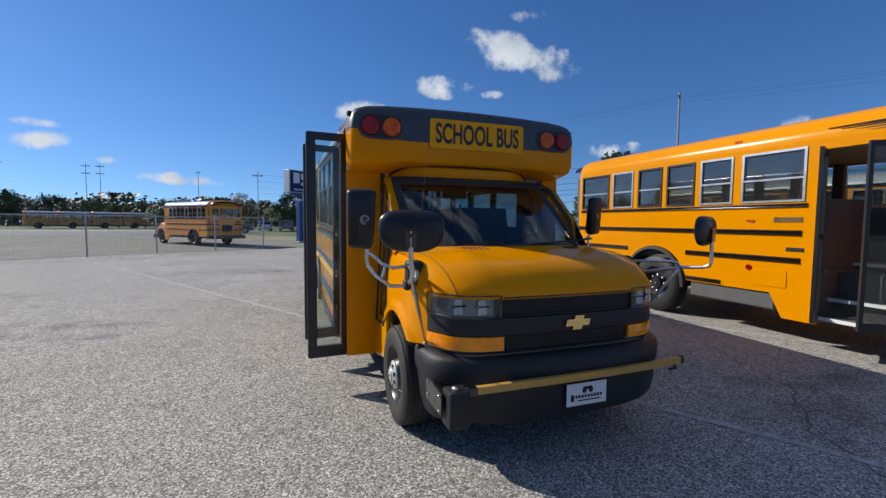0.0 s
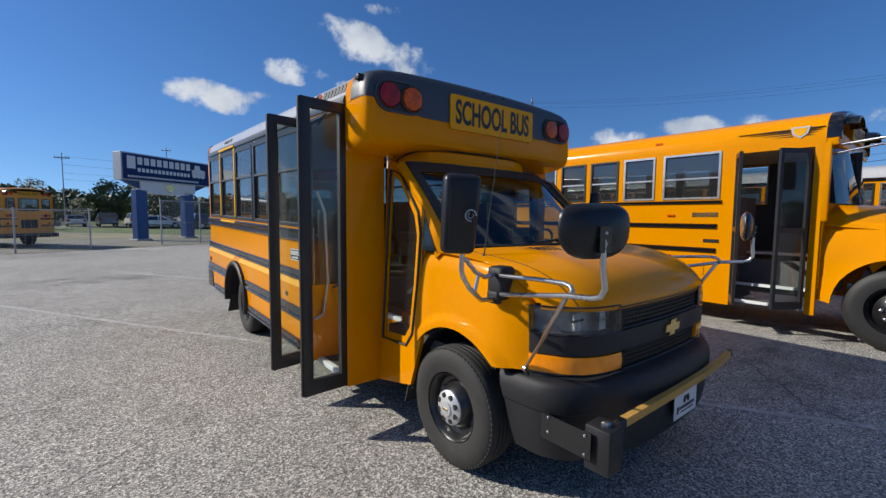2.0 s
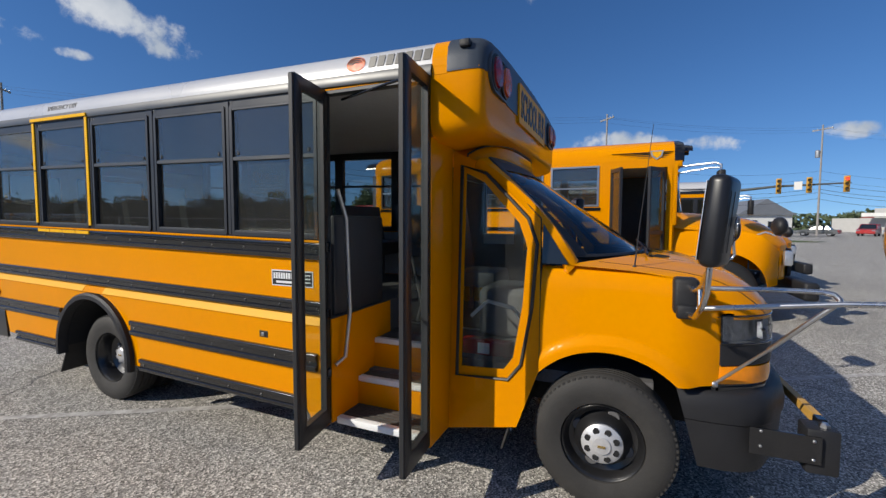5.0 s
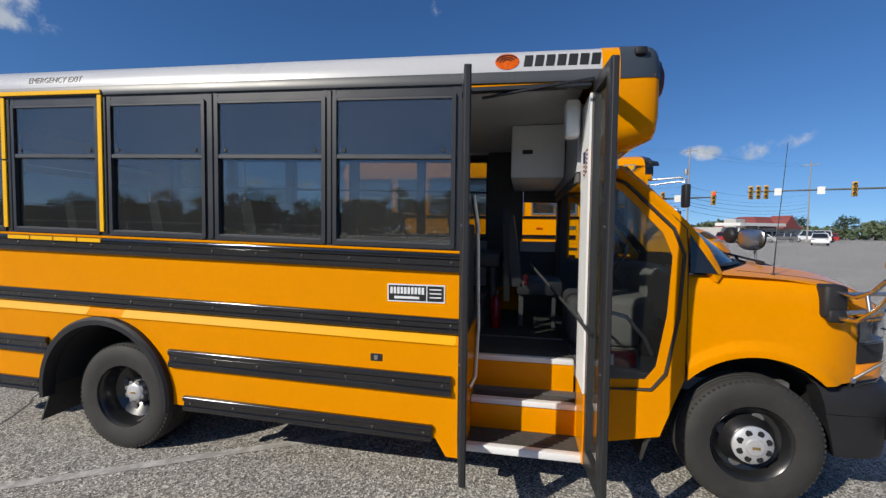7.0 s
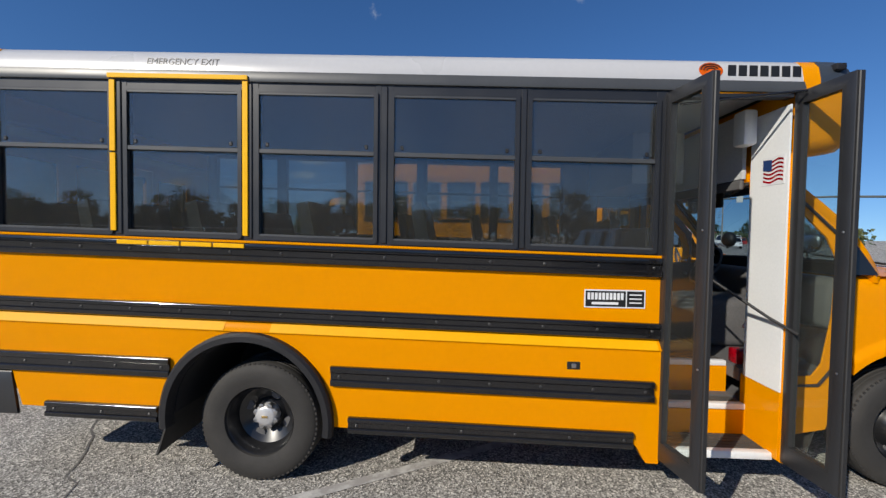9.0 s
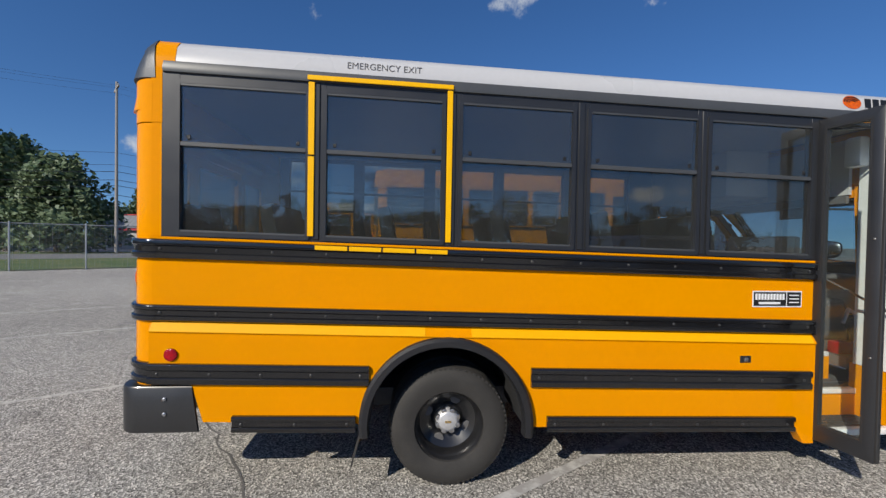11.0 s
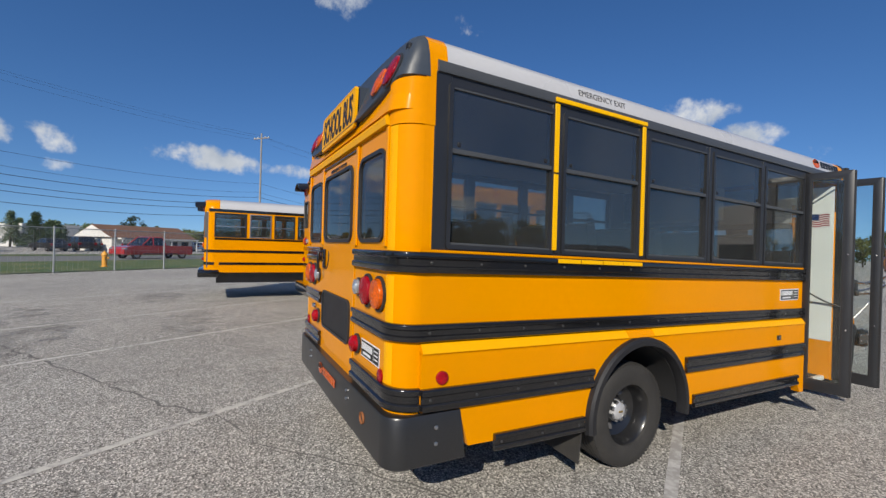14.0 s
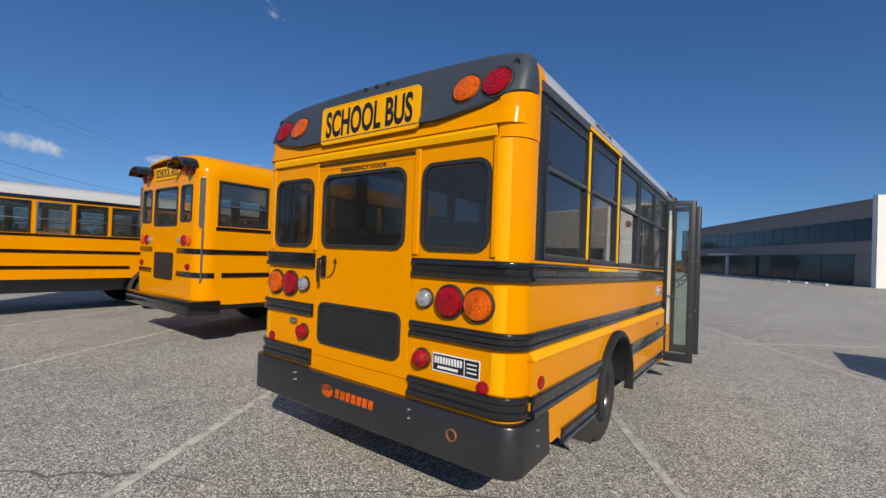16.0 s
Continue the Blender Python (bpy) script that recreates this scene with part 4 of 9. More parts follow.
for x in (1.6, 1.71, 1.82):
    bm = bm_new()
    box(bm, x - 0.016, x + 0.016, 9.235, 9.275, 2.69, 2.716, 0.006, 2)
    part("marker_lamp", bm, GASKET, bus)
for s in (-1, 1):
    bm = bm_new()
    lathe(bm, [(0.030, 9.25), (0.028, 9.295), (0.022, 9.30), (0.004, 9.295)], (side(s, -0.085), 0, 2.60), "y", 14)
    part("marker_lamp", bm, PLASTIC, bus)
    # tail lamps: white, red, amber, small red, corner reflector
    mx = lambda x: x if s < 0 else 2 * BC - x
    lamp(mx(1.13), REAR + 0.004, 1.298, 0.050, CLEAR, 1, bus, "reversing_lamp", 0.044)
    lamp(mx(0.955), REAR + 0.004, 1.293, 0.085, RED, 1, bus, "stop_lamp", 0.048)
    lamp(mx(0.765), REAR + 0.002, 1.292, 0.085, AMBER, 1, bus, "turn_lamp", 0.048)
    lamp(mx(1.137), REAR + 0.004, 0.945, 0.052, RED, 1, bus, "tail_lamp", 0.058)
    bm = bm_new()
    lathe(bm, [(0.036, REAR), (0.036, REAR + 0.01), (0.03, REAR + 0.013)], (mx(0.725), 0, 0.855), "y", 20)
    part("reflector", bm, RED, bus)
    bm = bm_new()
    xs_ = side(s, LOW)
    lathe(bm, [(0.036, xs_), (0.036, xs_ + s * 0.01), (0.03, xs_ + s * 0.013)], (0, 9.10, 0.872), "x", 20)
    part("reflector", bm, RED, bus)
bm = bm_new()
box(bm, 2.36, 2.44, REAR, REAR + 0.03, 1.0, 1.035, 0.008, 2)
part("plate_lamp", bm, CHROME, bus)


def dealer_plate(m_, w, h, parent):
    """Black and white dealer plate; its writing stands as plain bars."""
    bm = bm_new()
    box(bm, -w / 2, w / 2, -h / 2, h / 2, 0, 0.003)
    bmesh.ops.transform(bm, matrix=m_, verts=bm.verts[:])
    p = part("dealer_plate", bm, PALE, parent, "small black and white dealer plate")
    bm = bm_new()
    box(bm, -w * 0.48, w * 0.18, -h * 0.43, h * 0.43, 0.0032, 0.004)
    box(bm, w * 0.20, w * 0.48, -h * 0.43, h * 0.43, 0.0032, 0.004)
    bmesh.ops.transform(bm, matrix=m_, verts=bm.verts[:])
    part("plate_field", bm, INK, p)
    bars = [(-w * 0.45 + i * w * 0.061, -w * 0.45 + i * w * 0.061 + w * 0.043, -h * 0.05, h * 0.33) for i in range(10)]
    bars += [(-w * 0.38, w * 0.06, -h * 0.32, -h * 0.18)] + [(w * 0.24, w * 0.44, h * (0.2 - i * 0.22), h * (0.27 - i * 0.22)) for i in range(3)]
    for x0, x1, z0, z1 in bars:
        bm = bx(x0, x1, z0, z1, 0.0042, 0.005)
        bmesh.ops.transform(bm, matrix=m_, verts=bm.verts[:])
        part("writing_bar", bm, PALE, p)


dealer_plate(Matrix.Translation((BX0 - 0.0005, 5.362, 1.204)) @ pose(0, 0, 0, 90, 0, -90), 0.345, 0.105, bus)
dealer_plate(Matrix.Translation((0.905, REAR + 0.001, 0.94)) @ pose(0, 0, 0, 90, 0, 180), 0.32, 0.105, bus)

# maker's mark: an orange oval and dark bars
def maker_mark(m_, k, parent, bar_material, n=7):
    bm = bm_new()
    lathe(bm, [(0.05, 0.0), (0.05, 0.002)], (0, 0, 0), "z", 28)
    bmesh.ops.scale(bm, verts=bm.verts[:], vec=(1.25 * k, 0.9 * k, 1))
    bmesh.ops.transform(bm, matrix=m_, verts=bm.verts[:])
    p = part("maker_oval", bm, AMBER, parent, "orange oval maker's mark")
    bm = bm_new()
    for j, (a, rr) in enumerate(((0.018, 0.042), (0.006, 0.03), (-0.006, 0.018))):
        tube(bm, [(1.25 * k * rr * math.cos(radians(q)), 0.9 * k * (rr * 0.8 * math.sin(radians(q)) + a * 0.3), 0.003) for q in range(20, 200, 15)], 0.0035 * k, 5)
    bmesh.ops.transform(bm, matrix=m_, verts=bm.verts[:])
    part("oval_lines", bm, INK, p)
    for i in range(n):
        a = 0.085 * k + i * 0.056 * k
        bm = prism(bm_new(), [(a, -0.03 * k), (a + 0.042 * k, -0.03 * k), (a + 0.050 * k, 0.032 * k), (a + 0.008 * k, 0.032 * k)], "z", 0.0, 0.0025)
        bmesh.ops.transform(bm, matrix=m_, verts=bm.verts[:])
        part("writing_bar", bm, bar_material, p)


# ---------- rear bumper ----------
bm = bm_new()
cr = [(0.11 - 0.11 * math.cos(radians(q)), 0.11 * math.sin(radians(q))) for q in range(0, 91, 15)]
path = [(BX0 - 0.030, 8.965), (BX0 - 0.030, 9.12)] + [(BX0 - 0.030 + u, 9.285 + v) for u, v in cr] + [(BC, 9.405)] + [(BX1 + 0.030 - u, 9.285 + v) for u, v in cr[::-1]] + [(BX1 + 0.030, 9.12), (BX1 + 0.030, 8.965)]
sweep(bm, path[::-1], [(-0.012, 0.432), (0.0, 0.425), (0.006, 0.433), (0.006, 0.68), (0.0, 0.69), (-0.08, 0.692), (-0.085, 0.68), (-0.012, 0.672)])
for v in bm.verts:
    if v.co.y < 9.0:
        v.co.y -= (0.69 - v.co.z) * 0.14 - 0.02
bump = part("rear_bumper", bm, BUMPER, bus, "black painted steel rear bumper")
for x in (1.19, 2.31):
    for z in (0.64, 0.59):
        part("bumper_bolt", lathe(bm_new(), [(0.009, 9.405), (0.009, 9.418), (0.004, 9.422)], (x, 0, z), "y", 8), STEEL, bump)
for s in (-1, 1):
    for z in (0.62, 0.535):
        xx = side(s, 0.035)
        part("bumper_bolt", lathe(bm_new(), [(0.011, xx), (0.011, xx + s * 0.008), (0.004, xx + s * 0.011)], (0, 9.13, z), "x", 8), STEEL, bump)
bm = bm_new()
lathe(bm, [(0.034, 9.38), (0.034, 9.414), (0.028, 9.4145), (0.026, 9.385)], (0.885, 0, 0.575), "y", 20)
part("tow_hole", bm, mat("rusty_hole", (0.25, 0.09, 0.03), 0.8, vary=0.3), bump)
maker_mark(Matrix.Translation((1.925, 9.414, 0.59)) @ pose(0, 0, 0, 90, 0, 180), 0.95, bump, AMBER)
RAKE[0] = 0.0213
maker_mark(Matrix.Translation((BX0 + 0.0125, 4.86, 2.552)) @ pose(0, 0, 0, 90, 0, -90) @ pose(0, 0, 0, -12, 0, 0), 1.05, roof, INK)
words("lettering", "EMERGENCY EXIT", 0.06, Matrix.Translation((BX0 + 0.0108, 7.92, 2.545)) @ pose(0, 0, 0, 90, 0, -90) @ pose(0, 0, 0, -12, 0, 0), GREYINK, roof, "dark grey words on the roof edge", 0.0012, fit_width=0.44, bold=-0.0003)

RAKE[0] = 0.0
# lock on the lower side
bm = bm_new()
box(bm, BX0 - 0.031, BX0 - 0.02, 5.555, 5.63, 0.795, 0.84, 0.003)
part("filler_latch", bm, PLASTIC, bus)
bm = bm_new()
box(bm, BX0 - 0.039, BX0 - 0.029, 5.58, 5.605, 0.805, 0.83, 0.003)
part("latch_key", bm, STEEL, bus)

# ---------- wheels ----------
def wheel(xf, y, s, dual, parent):
    """xf: x of the tyre's outer face; s: which way is outside."""
    R, W, r = 0.378, 0.225, 0.213
    q = lambda a: xf - s * a
    bm = bm_new()
    if dual:
        prof = [(r, q(0.02)), (r - 0.012, q(0.035)), (r - 0.03, q(0.12)), (0.12, q(0.155)), (0.105, q(0.165)), (0.0875, q(0.15)), (0.01, q(0.15))]
    else:
        prof = [(r, q(0.015)), (r - 0.014, q(0.028)), (r - 0.032, q(0.075)), (0.155, q(0.085)), (0.135, q(0.06)), (0.115, q(0.02)), (0.105, q(0.012)), (0.01, q(0.012))]
    lathe(bm, prof, (0, y, R), "x", 40, close=False)
    wh = part("wheel", bm, DARKRIM, parent, "black steel wheel")
    bm = bm_new()
    prof = [(r, q(0.19)), (r, q(0.03)), (r + 0.008, q(0.008)), (r + 0.05, q(-0.004)), (R - 0.07, q(-0.006)), (R - 0.03, q(0.004)), (R - 0.008, q(0.022)), (R - 0.001, q(0.04))]
    for k in range(4):
        a = 0.055 + k * 0.034
        prof += [(R, q(a)), (R - 0.008, q(a + 0.003)), (R - 0.008, q(a + 0.009)), (R, q(a + 0.012))]
    prof += [(R - 0.006, q(W - 0.02)), (R - 0.05, q(W + 0.004)), (r + 0.02, q(W)), (r, q(W - 0.02))]
    lathe(bm, prof, (0, y, R), "x", 56, close=False)
    part("tyre", bm, RUBBER, wh, "worn black tyre")
    bm = bm_new()
    for k in range(72):
        t = 2 * math.pi * k / 72
        for a0, a1 in ((0.012, 0.05), (W - 0.05, W - 0.012)):
            m_ = Matrix.Translation((0, y, R)) @ Matrix.Rotation(t, 4, "X")
            vs = bmesh.ops.create_cube(bm, size=1.0)["verts"]
            bmesh.ops.scale(bm, verts=vs, vec=(a1 - a0, 0.017, 0.012))
            bmesh.ops.translate(bm, verts=vs, vec=(q((a0 + a1) / 2), 0, R - 0.0155))
            bmesh.ops.transform(bm, matrix=m_, verts=vs)
    part("tread_block_rest", bm, RUBBER, wh)["kind"] = "stuff"
    bm = bm_new()
    h = 0.145 if dual else 0.012
    if dual:
        lathe(bm, [(0.078, q(h + 0.012)), (0.078, q(h - 0.03)), (0.066, q(h - 0.05)), (0.05, q(h - 0.058)), (0.004, q(h - 0.06))], (0, y, R), "x", 12, close=False)
    else:
        lathe(bm, [(0.108, q(h + 0.005)), (0.108, q(h - 0.008)), (0.09, q(h - 0.02)), (0.05, q(h - 0.03)), (0.045, q(h - 0.038)), (0.004, q(h - 0.042))], (0, y, R), "x", 32, close=False)
    hub = part("hub_cap", bm, HUBM, wh, "silver hub cap")
    for k in range(8):
        t = 2 * math.pi * (k + 0.5) / 8
        rr = 0.078 if not dual else 0.066
        bm = lathe(bm_new(), [(0.018, q(h - 0.01)), (0.018, q(h - (0.026 if not dual else 0.05))), (0.010, q(h - (0.026 if not dual else 0.052)))], (0, y + rr * math.cos(t), R + rr * math.sin(t)), "x", 10)
        part("wheel_nut", bm, DARKRIM if not dual else STEEL, hub)
    bm = bm_new()
    box(bm, q(h - (0.044 if not dual else 0.062)), q(h - (0.046 if not dual else 0.064)), y - 0.02, y + 0.02, R - 0.007, R + 0.007)
    part("cap_mark", bm, GOLD, wh)
    rr = 0.165 if dual else 0.16
    for k in range(4):
        t = 2 * math.pi * (k + 0.25) / 4
        bm = lathe(bm_new(), [(0.036, q(0.148 if dual else 0.081)), (0.032, q(0.140 if dual else 0.074))], (0, y + rr * 0.86 * math.cos(t), R + rr * 0.86 * math.sin(t)), "x", 16)
        part("hand_hole", bm, DARK, wh)
    if dual:
        bm = bm_new()
        prof = [(r, q(0.29)), (r + 0.02, q(0.275)), (R - 0.05, q(0.27)), (R - 0.006, q(0.295)), (R, q(0.33)), (R, q(0.45)), (R - 0.05, q(0.49)), (r, q(0.48))]
        lathe(bm, prof, (0, y, R), "x", 40)
        part("inner_tyre", bm, RUBBER, wh)


wheel(0.60, 7.49, -1, True, bus)
wheel(BX1 - 0.06, 7.49, 1, True, bus)
wheel(0.775, 3.45, -1, False, bus)
wheel(2 * CX - 0.775, 3.45, 1, False, bus)


def ws_edge(u, k):
    """A point of the windscreen; u: -1 to 1 across; k: 0 at the cowl, 1 at the top."""
    xb, xt = 1.775 + u * 0.825, 1.69 + u * 0.76
    yb, yt = 3.25 + 0.37 * u * u * abs(u) ** 0.5, 4.09 + 0.055 * u * u
    return (xb + (xt - xb) * k, yb + (yt - yb) * k - 0.012 * math.sin(math.pi * k), 1.382 - 0.006 * u * u + (1.968 - 1.376) * k)


# ---------- cab: hood, fenders, front ----------
def front_y(d):
    d = abs(d)
    return 2.595 + 0.05 * (d / 0.9) ** 2 + 0.24 * (d / 0.9) ** 9


def cowl_y(d):
    return 3.19 + 0.42 * (abs(d) / 0.9) ** 2.4


def hood_z(v, q):
    """v: 0 at the cowl, 1 at the front edge; q: 0 in the middle, 1 at the side."""
    mid = 1.385 - 0.09 * v - 0.085 * v ** 3 - 0.095 * v ** 8
    edge = 1.342 - 0.035 * v - 0.185 * v ** 6
    w = q ** 4
    crease = 0.014 * math.exp(-((q - 0.62) / 0.09) ** 2) * math.sin(math.pi * min(v * 1.1, 1.0))
    return mid * (1 - w) + edge * w + crease


def hood_pt(v, q, lift=0.0):
    w = CW - 0.02 - 0.065 * v ** 3
    d = w * q
    aq = abs(q)
    y = cowl_y(d) * (1 - v) + front_y(d) * v
    return (CX + d, y, hood_z(v, aq) + lift)


def side_line(y):
    v = min(max((3.57 - y) / 0.67, 0.0), 1.0)
    return hood_z(v, 1.0)


bm = bm_new()
QS = [i / 20 - 1 for i in range(41)]
VS = [i / 18 for i in range(19)]
grid = [[bm.verts.new(hood_pt(v, q)) for q in QS] for v in VS]
for a, b in zip(grid, grid[1:]):
    for i in range(len(QS) - 1):
        bm.faces.new((a[i], a[i + 1], b[i + 1], b[i]))
# rolled front lip
lip = [bm.verts.new((v.co.x, v.co.y + 0.004, v.co.z - 0.03)) for v in grid[-1]]
for i in range(len(QS) - 1):
    bm.faces.new((grid[-1][i], grid[-1][i + 1], lip[i + 1], lip[i]))
part("hood", bm, YELLOW, bus, "yellow cab hood", smooth=60)
for q in (-0.88, 0.88):
    part("hood_seam", tube(bm_new(), [hood_pt(v, q, -0.001) for v in VS[1:]], 0.003, 5), SEAM, bus)
for q in (-0.45, 0.45):
    bm = bm_new()
    for k in range(5):
        p0, p1 = hood_pt(0.10, q - 0.10 + 0.04 * k, 0.001), hood_pt(0.22, q - 0.10 + 0.04 * k, 0.001)
        tube(bm, [p0, p1], 0.005, 5)
    part("hood_vent", bm, INK, bus)
WY, WZ, WR = 3.44, 0.40, 0.482
for s in (-1, 1):
    def bend(y, z, s=s):
        t = max(min((z - 0.45) / 0.9, 1.1), 0)
        out = CW - 0.03 + 0.035 * math.sin(math.pi * min(t, 1.0))
        # flare round the wheel
        rr = math.hypot(y - WY, z - WZ)
        k = max(0.0, min(1.0, 1 - (rr - WR - 0.045) / 0.035))
        out += 0.026 * k * k * (3 - 2 * k)
        if y < 3.15:
            out -= 0.075 * ((3.15 - y) / 0.25) ** 2
        out -= 0.035 * max(0.0, (z - side_line(y) + 0.10) / 0.10) ** 2
        return CX + s * out

    top = [(y, side_line(y) - 0.012) for y in (3.80, 3.70, 3.57, 3.42, 3.28, 3.16, 3.08, 3.02, 2.96, 2.905)]
    pts = [(2.90, 0.755), (3.07, 0.742)] + arc(WY, WZ, WR, 135, 42, 18) + top
    part("front_fender", sheet(pts, "x", bend, -s * 0.02, 0.024), YELLOW, bus, "yellow front fender with wheel arch", smooth=60)
    # rounded shoulder between fender and hood
    bm = bm_new()
    rows = []
    for v in VS:
        p = Vector(hood_pt(v, s * 1.0))
        y = min(max(p.y, 2.902), 3.80)
        e = Vector((bend(y, side_line(y) - 0.012), y, side_line(y) - 0.014))
        m_ = (p + e) / 2 + Vector((s * 0.004, 0, 0.006))
        rows.append([tuple(p), tuple(m_), tuple(e)])
    vs = [[bm.verts.new(c) for c in r_] for r_ in rows]
    for a, b in zip(vs, vs[1:]):
        for i in range(2):
            bm.faces.new((a[i], a[i + 1], b[i + 1], b[i]))
    part("fender_shoulder", bm, YELLOW, bus, smooth=70)
    # liner
    bm = bm_new()
    o, i_ = arc(WY, WZ, WR - 0.002, 180, 0, 16), arc(WY, WZ, WR - 0.014, 180, 0, 16)
    prism(bm, o + i_[::-1], "x", CX + s * 0.92, CX + s * 0.45)
    box(bm, CX + s * 0.45, CX + s * 0.44, 2.95, 3.93, 0.35, 0.90)
    part("wheel_well", bm, WELL, bus)
    bm = bm_new()
    prism(bm, [(3.90, 0.60), (3.912, 0.60), (4.03, 0.20), (4.018, 0.20)], "x", CX + s * 0.945, CX + s * 0.62)
    flap = part("mud_flap", bm, RUBBER, bus, "black rubber mud flap")
    bm = bm_new()
    for k in range(3):
        lathe(bm, [(0.012, 3.905 + 0.036 * k), (0.012, 3.897 + 0.036 * k), (0.005, 3.893 + 0.036 * k)], (CX + s * 0.915, 0, 0.56 - 0.12 * k), "y", 8)
    part("flap_bolt", bm, STEEL, flap)

    # door-shaped panel round the entry window
    def pil(z, s=s):
        k = max(z - 1.31, 0) / 0.69
        return CX + s * (CW - 0.012 - 0.085 * k ** 1.2)

    hole = [(4.31, 1.93), (4.15, 1.875), (3.882, 1.60), (3.826, 1.45), (3.850, 1.08), (3.908, 0.74), (3.985, 0.64), (4.31, 0.625)]
    edge = [(4.375, 2.02), (4.115, 1.915), (3.815, 1.605), (3.805, 1.45), (3.805, 1.08), (3.805, 0.715), (3.93, 0.36), (4.375, 0.27)]
    flange = [(4.285, 1.885), (4.165, 1.822), (3.938, 1.575), (3.884, 1.437), (3.906, 1.09), (3.958, 0.775), (4.015, 0.695), (4.285, 0.68)]
    bm = rim(bm_new(), edge, hole, "x", 0.0, -s * 0.03)
    for v in bm.verts:
        v.co.x += pil(v.co.z) + s * 0.004 * (v.co.z < 1.2)
    part("entry_panel", bm, YELLOW, bus, "yellow cab side panel round the entry window", smooth=30)
    if s > 0:
        bm = rim(bm_new(), edge, hole, "x", -0.034, -0.038)
        for v in bm.verts:
            v.co.x += pil(v.co.z)
        part("inner_lining", bm, DARK, bus)
    bm = tube(bm_new(), [(pil(z) + s * 0.004, y, z) for y, z in hole], 0.011, 6, closed=True)
    w = part("entry_window", bm, GASKET, bus, "tall fixed entry window in a black rubber gasket")
    bm = rim(bm_new(), hole, flange, "x", -s * 0.006, -s * 0.02)
    for v in bm.verts:
        v.co.x += pil(v.co.z)
    part("window_flange", bm, YELLOW, w, "narrow yellow flange", smooth=30)
    bm = prism(bm_new(), flange, "x", -0.002, 0.002)
    for v in bm.verts:
        v.co.x += pil(v.co.z) - s * 0.014
    part("pane", bm, DOORGLASS, w)
    part("door_gap", tube(bm_new(), [(pil(z) + s * 0.001, y, z) for y, z in ((3.803, 0.73), (3.803, 1.08), (3.803, 1.45), (3.81, 1.60), (3.95, 1.745), (4.115, 1.92))], 0.004, 5), INK, bus)
    # dark quarter panel
    part("quarter_panel", sheet([(3.65, 1.345), (3.795, 1.345), (3.795, 1.57)], "x", lambda y, z: pil(z) + s * 0.006, -s * 0.01, 0.2), BLACK, bus, "dark triangular quarter panel")
    # windscreen pillar: rounded bar from the cowl to the brow
    bm = bm_new()
    rings = []
    for i in range(9):
        k = i / 8
        wi = Vector(ws_edge(s, k))
        ox = CX + s * (0.937 - 0.022 * k)
        ou = Vector((ox, 3.615 + 0.22 * k + 0.36 * k * k, 1.335 + (1.962 - 1.335) * k))
        lo = Vector((pil(ou.z - 0.03) + s * 0.003, ou.y + 0.035, ou.z - 0.04))
        if s > 0:
            ou.x = wi.x + 0.018
            lo = ou + Vector((0.0, 0.06, -0.04))
        mid = (wi + ou) / 2 + Vector((s * 0.006, -0.014 if s < 0 else 0.0, 0.008 if s < 0 else 0.0))
        inner = wi + Vector((-s * 0.02, 0.06, -0.01))
        rings.append([tuple(p) for p in (wi, mid, ou, lo, lo + Vector((-s * 0.03, 0.02, 0)), inner)])
    loft(bm, rings)
    part("a_pillar", bm, YELLOW, bus, "yellow windscreen pillar", smooth=60)

# body front wall beside the cab, and the brow above the windscreen
part("front_wall", bx(BX0, CX - CW + 0.06, 4.362, 4.40, 0.27, 2.05, 0.012, 2), YELLOW, bus, "yellow body wall ahead of the door")
part("front_wall", bx(CX + CW - 0.06, BX1, 4.362, 4.40, 0.30, 2.05, 0.012, 2), YELLOW, bus)
bm = bm_new()
rows = []
for i in range(29):
    u = i / 14 - 1
    x = 1.685 + u * 0.735
    e = 1 - abs(u) ** 8
    y = 4.10 + 0.19 * abs(u) ** 3.5
    rows.append([(x, 4.40, 2.04), (x, y + 0.03, 2.01 + 0.085 * e), (x, y - 0.005, 2.0 + 0.075 * e), (x, y - 0.018, 1.965), (x, y + 0.0, 1.945), (x, y + 0.04, 1.935), (x, 4.40, 1.93)])
loft(bm, rows)
part("windscreen_brow", bm, YELLOW, bus, "yellow moulded brow above the windscreen", smooth=50)
bm = bm_new()
tube(bm, [(0.948, 4.30, 1.94), (0.946, 4.295, 1.98)] + [(1.685 + (i / 14 - 1) * 0.74, 4.10 + 0.19 * abs(i / 14 - 1) ** 3.5 + 0.002, 2.008 + 0.085 * (1 - abs(i / 14 - 1) ** 8)) for i in range(29)] + [(2.424, 4.295, 1.98), (2.422, 4.30, 1.94)], 0.007, 6)
part("brow_seam", bm, INK, bus)

# windscreen
def ws(u, k):
    """u: -1 to 1 across; k: 0 at the cowl, 1 at the top."""
    return ws_edge(u, k)


bm = bm_new()
g = [[bm.verts.new(ws(i / 10 - 1, k / 6)) for i in range(21)] for k in range(7)]
for a, b in zip(g, g[1:]):
    for i in range(20):
        bm.faces.new((a[i], a[i + 1], b[i + 1], b[i]))
wsc = part("windscreen", bm, SHIELD, bus, "raked windscreen", smooth=80)
bm = bm_new()
g = [[bm.verts.new(Vector(ws(i / 10 - 1, k)) + Vector((0, -0.004, 0.004))) for i in range(21)] for k in (0.88, 0.94, 1.0)]
for a, b in zip(g, g[1:]):
    for i in range(20):
        bm.faces.new((a[i], a[i + 1], b[i + 1], b[i]))
part("shade_band", bm, GASKET, wsc, smooth=80)
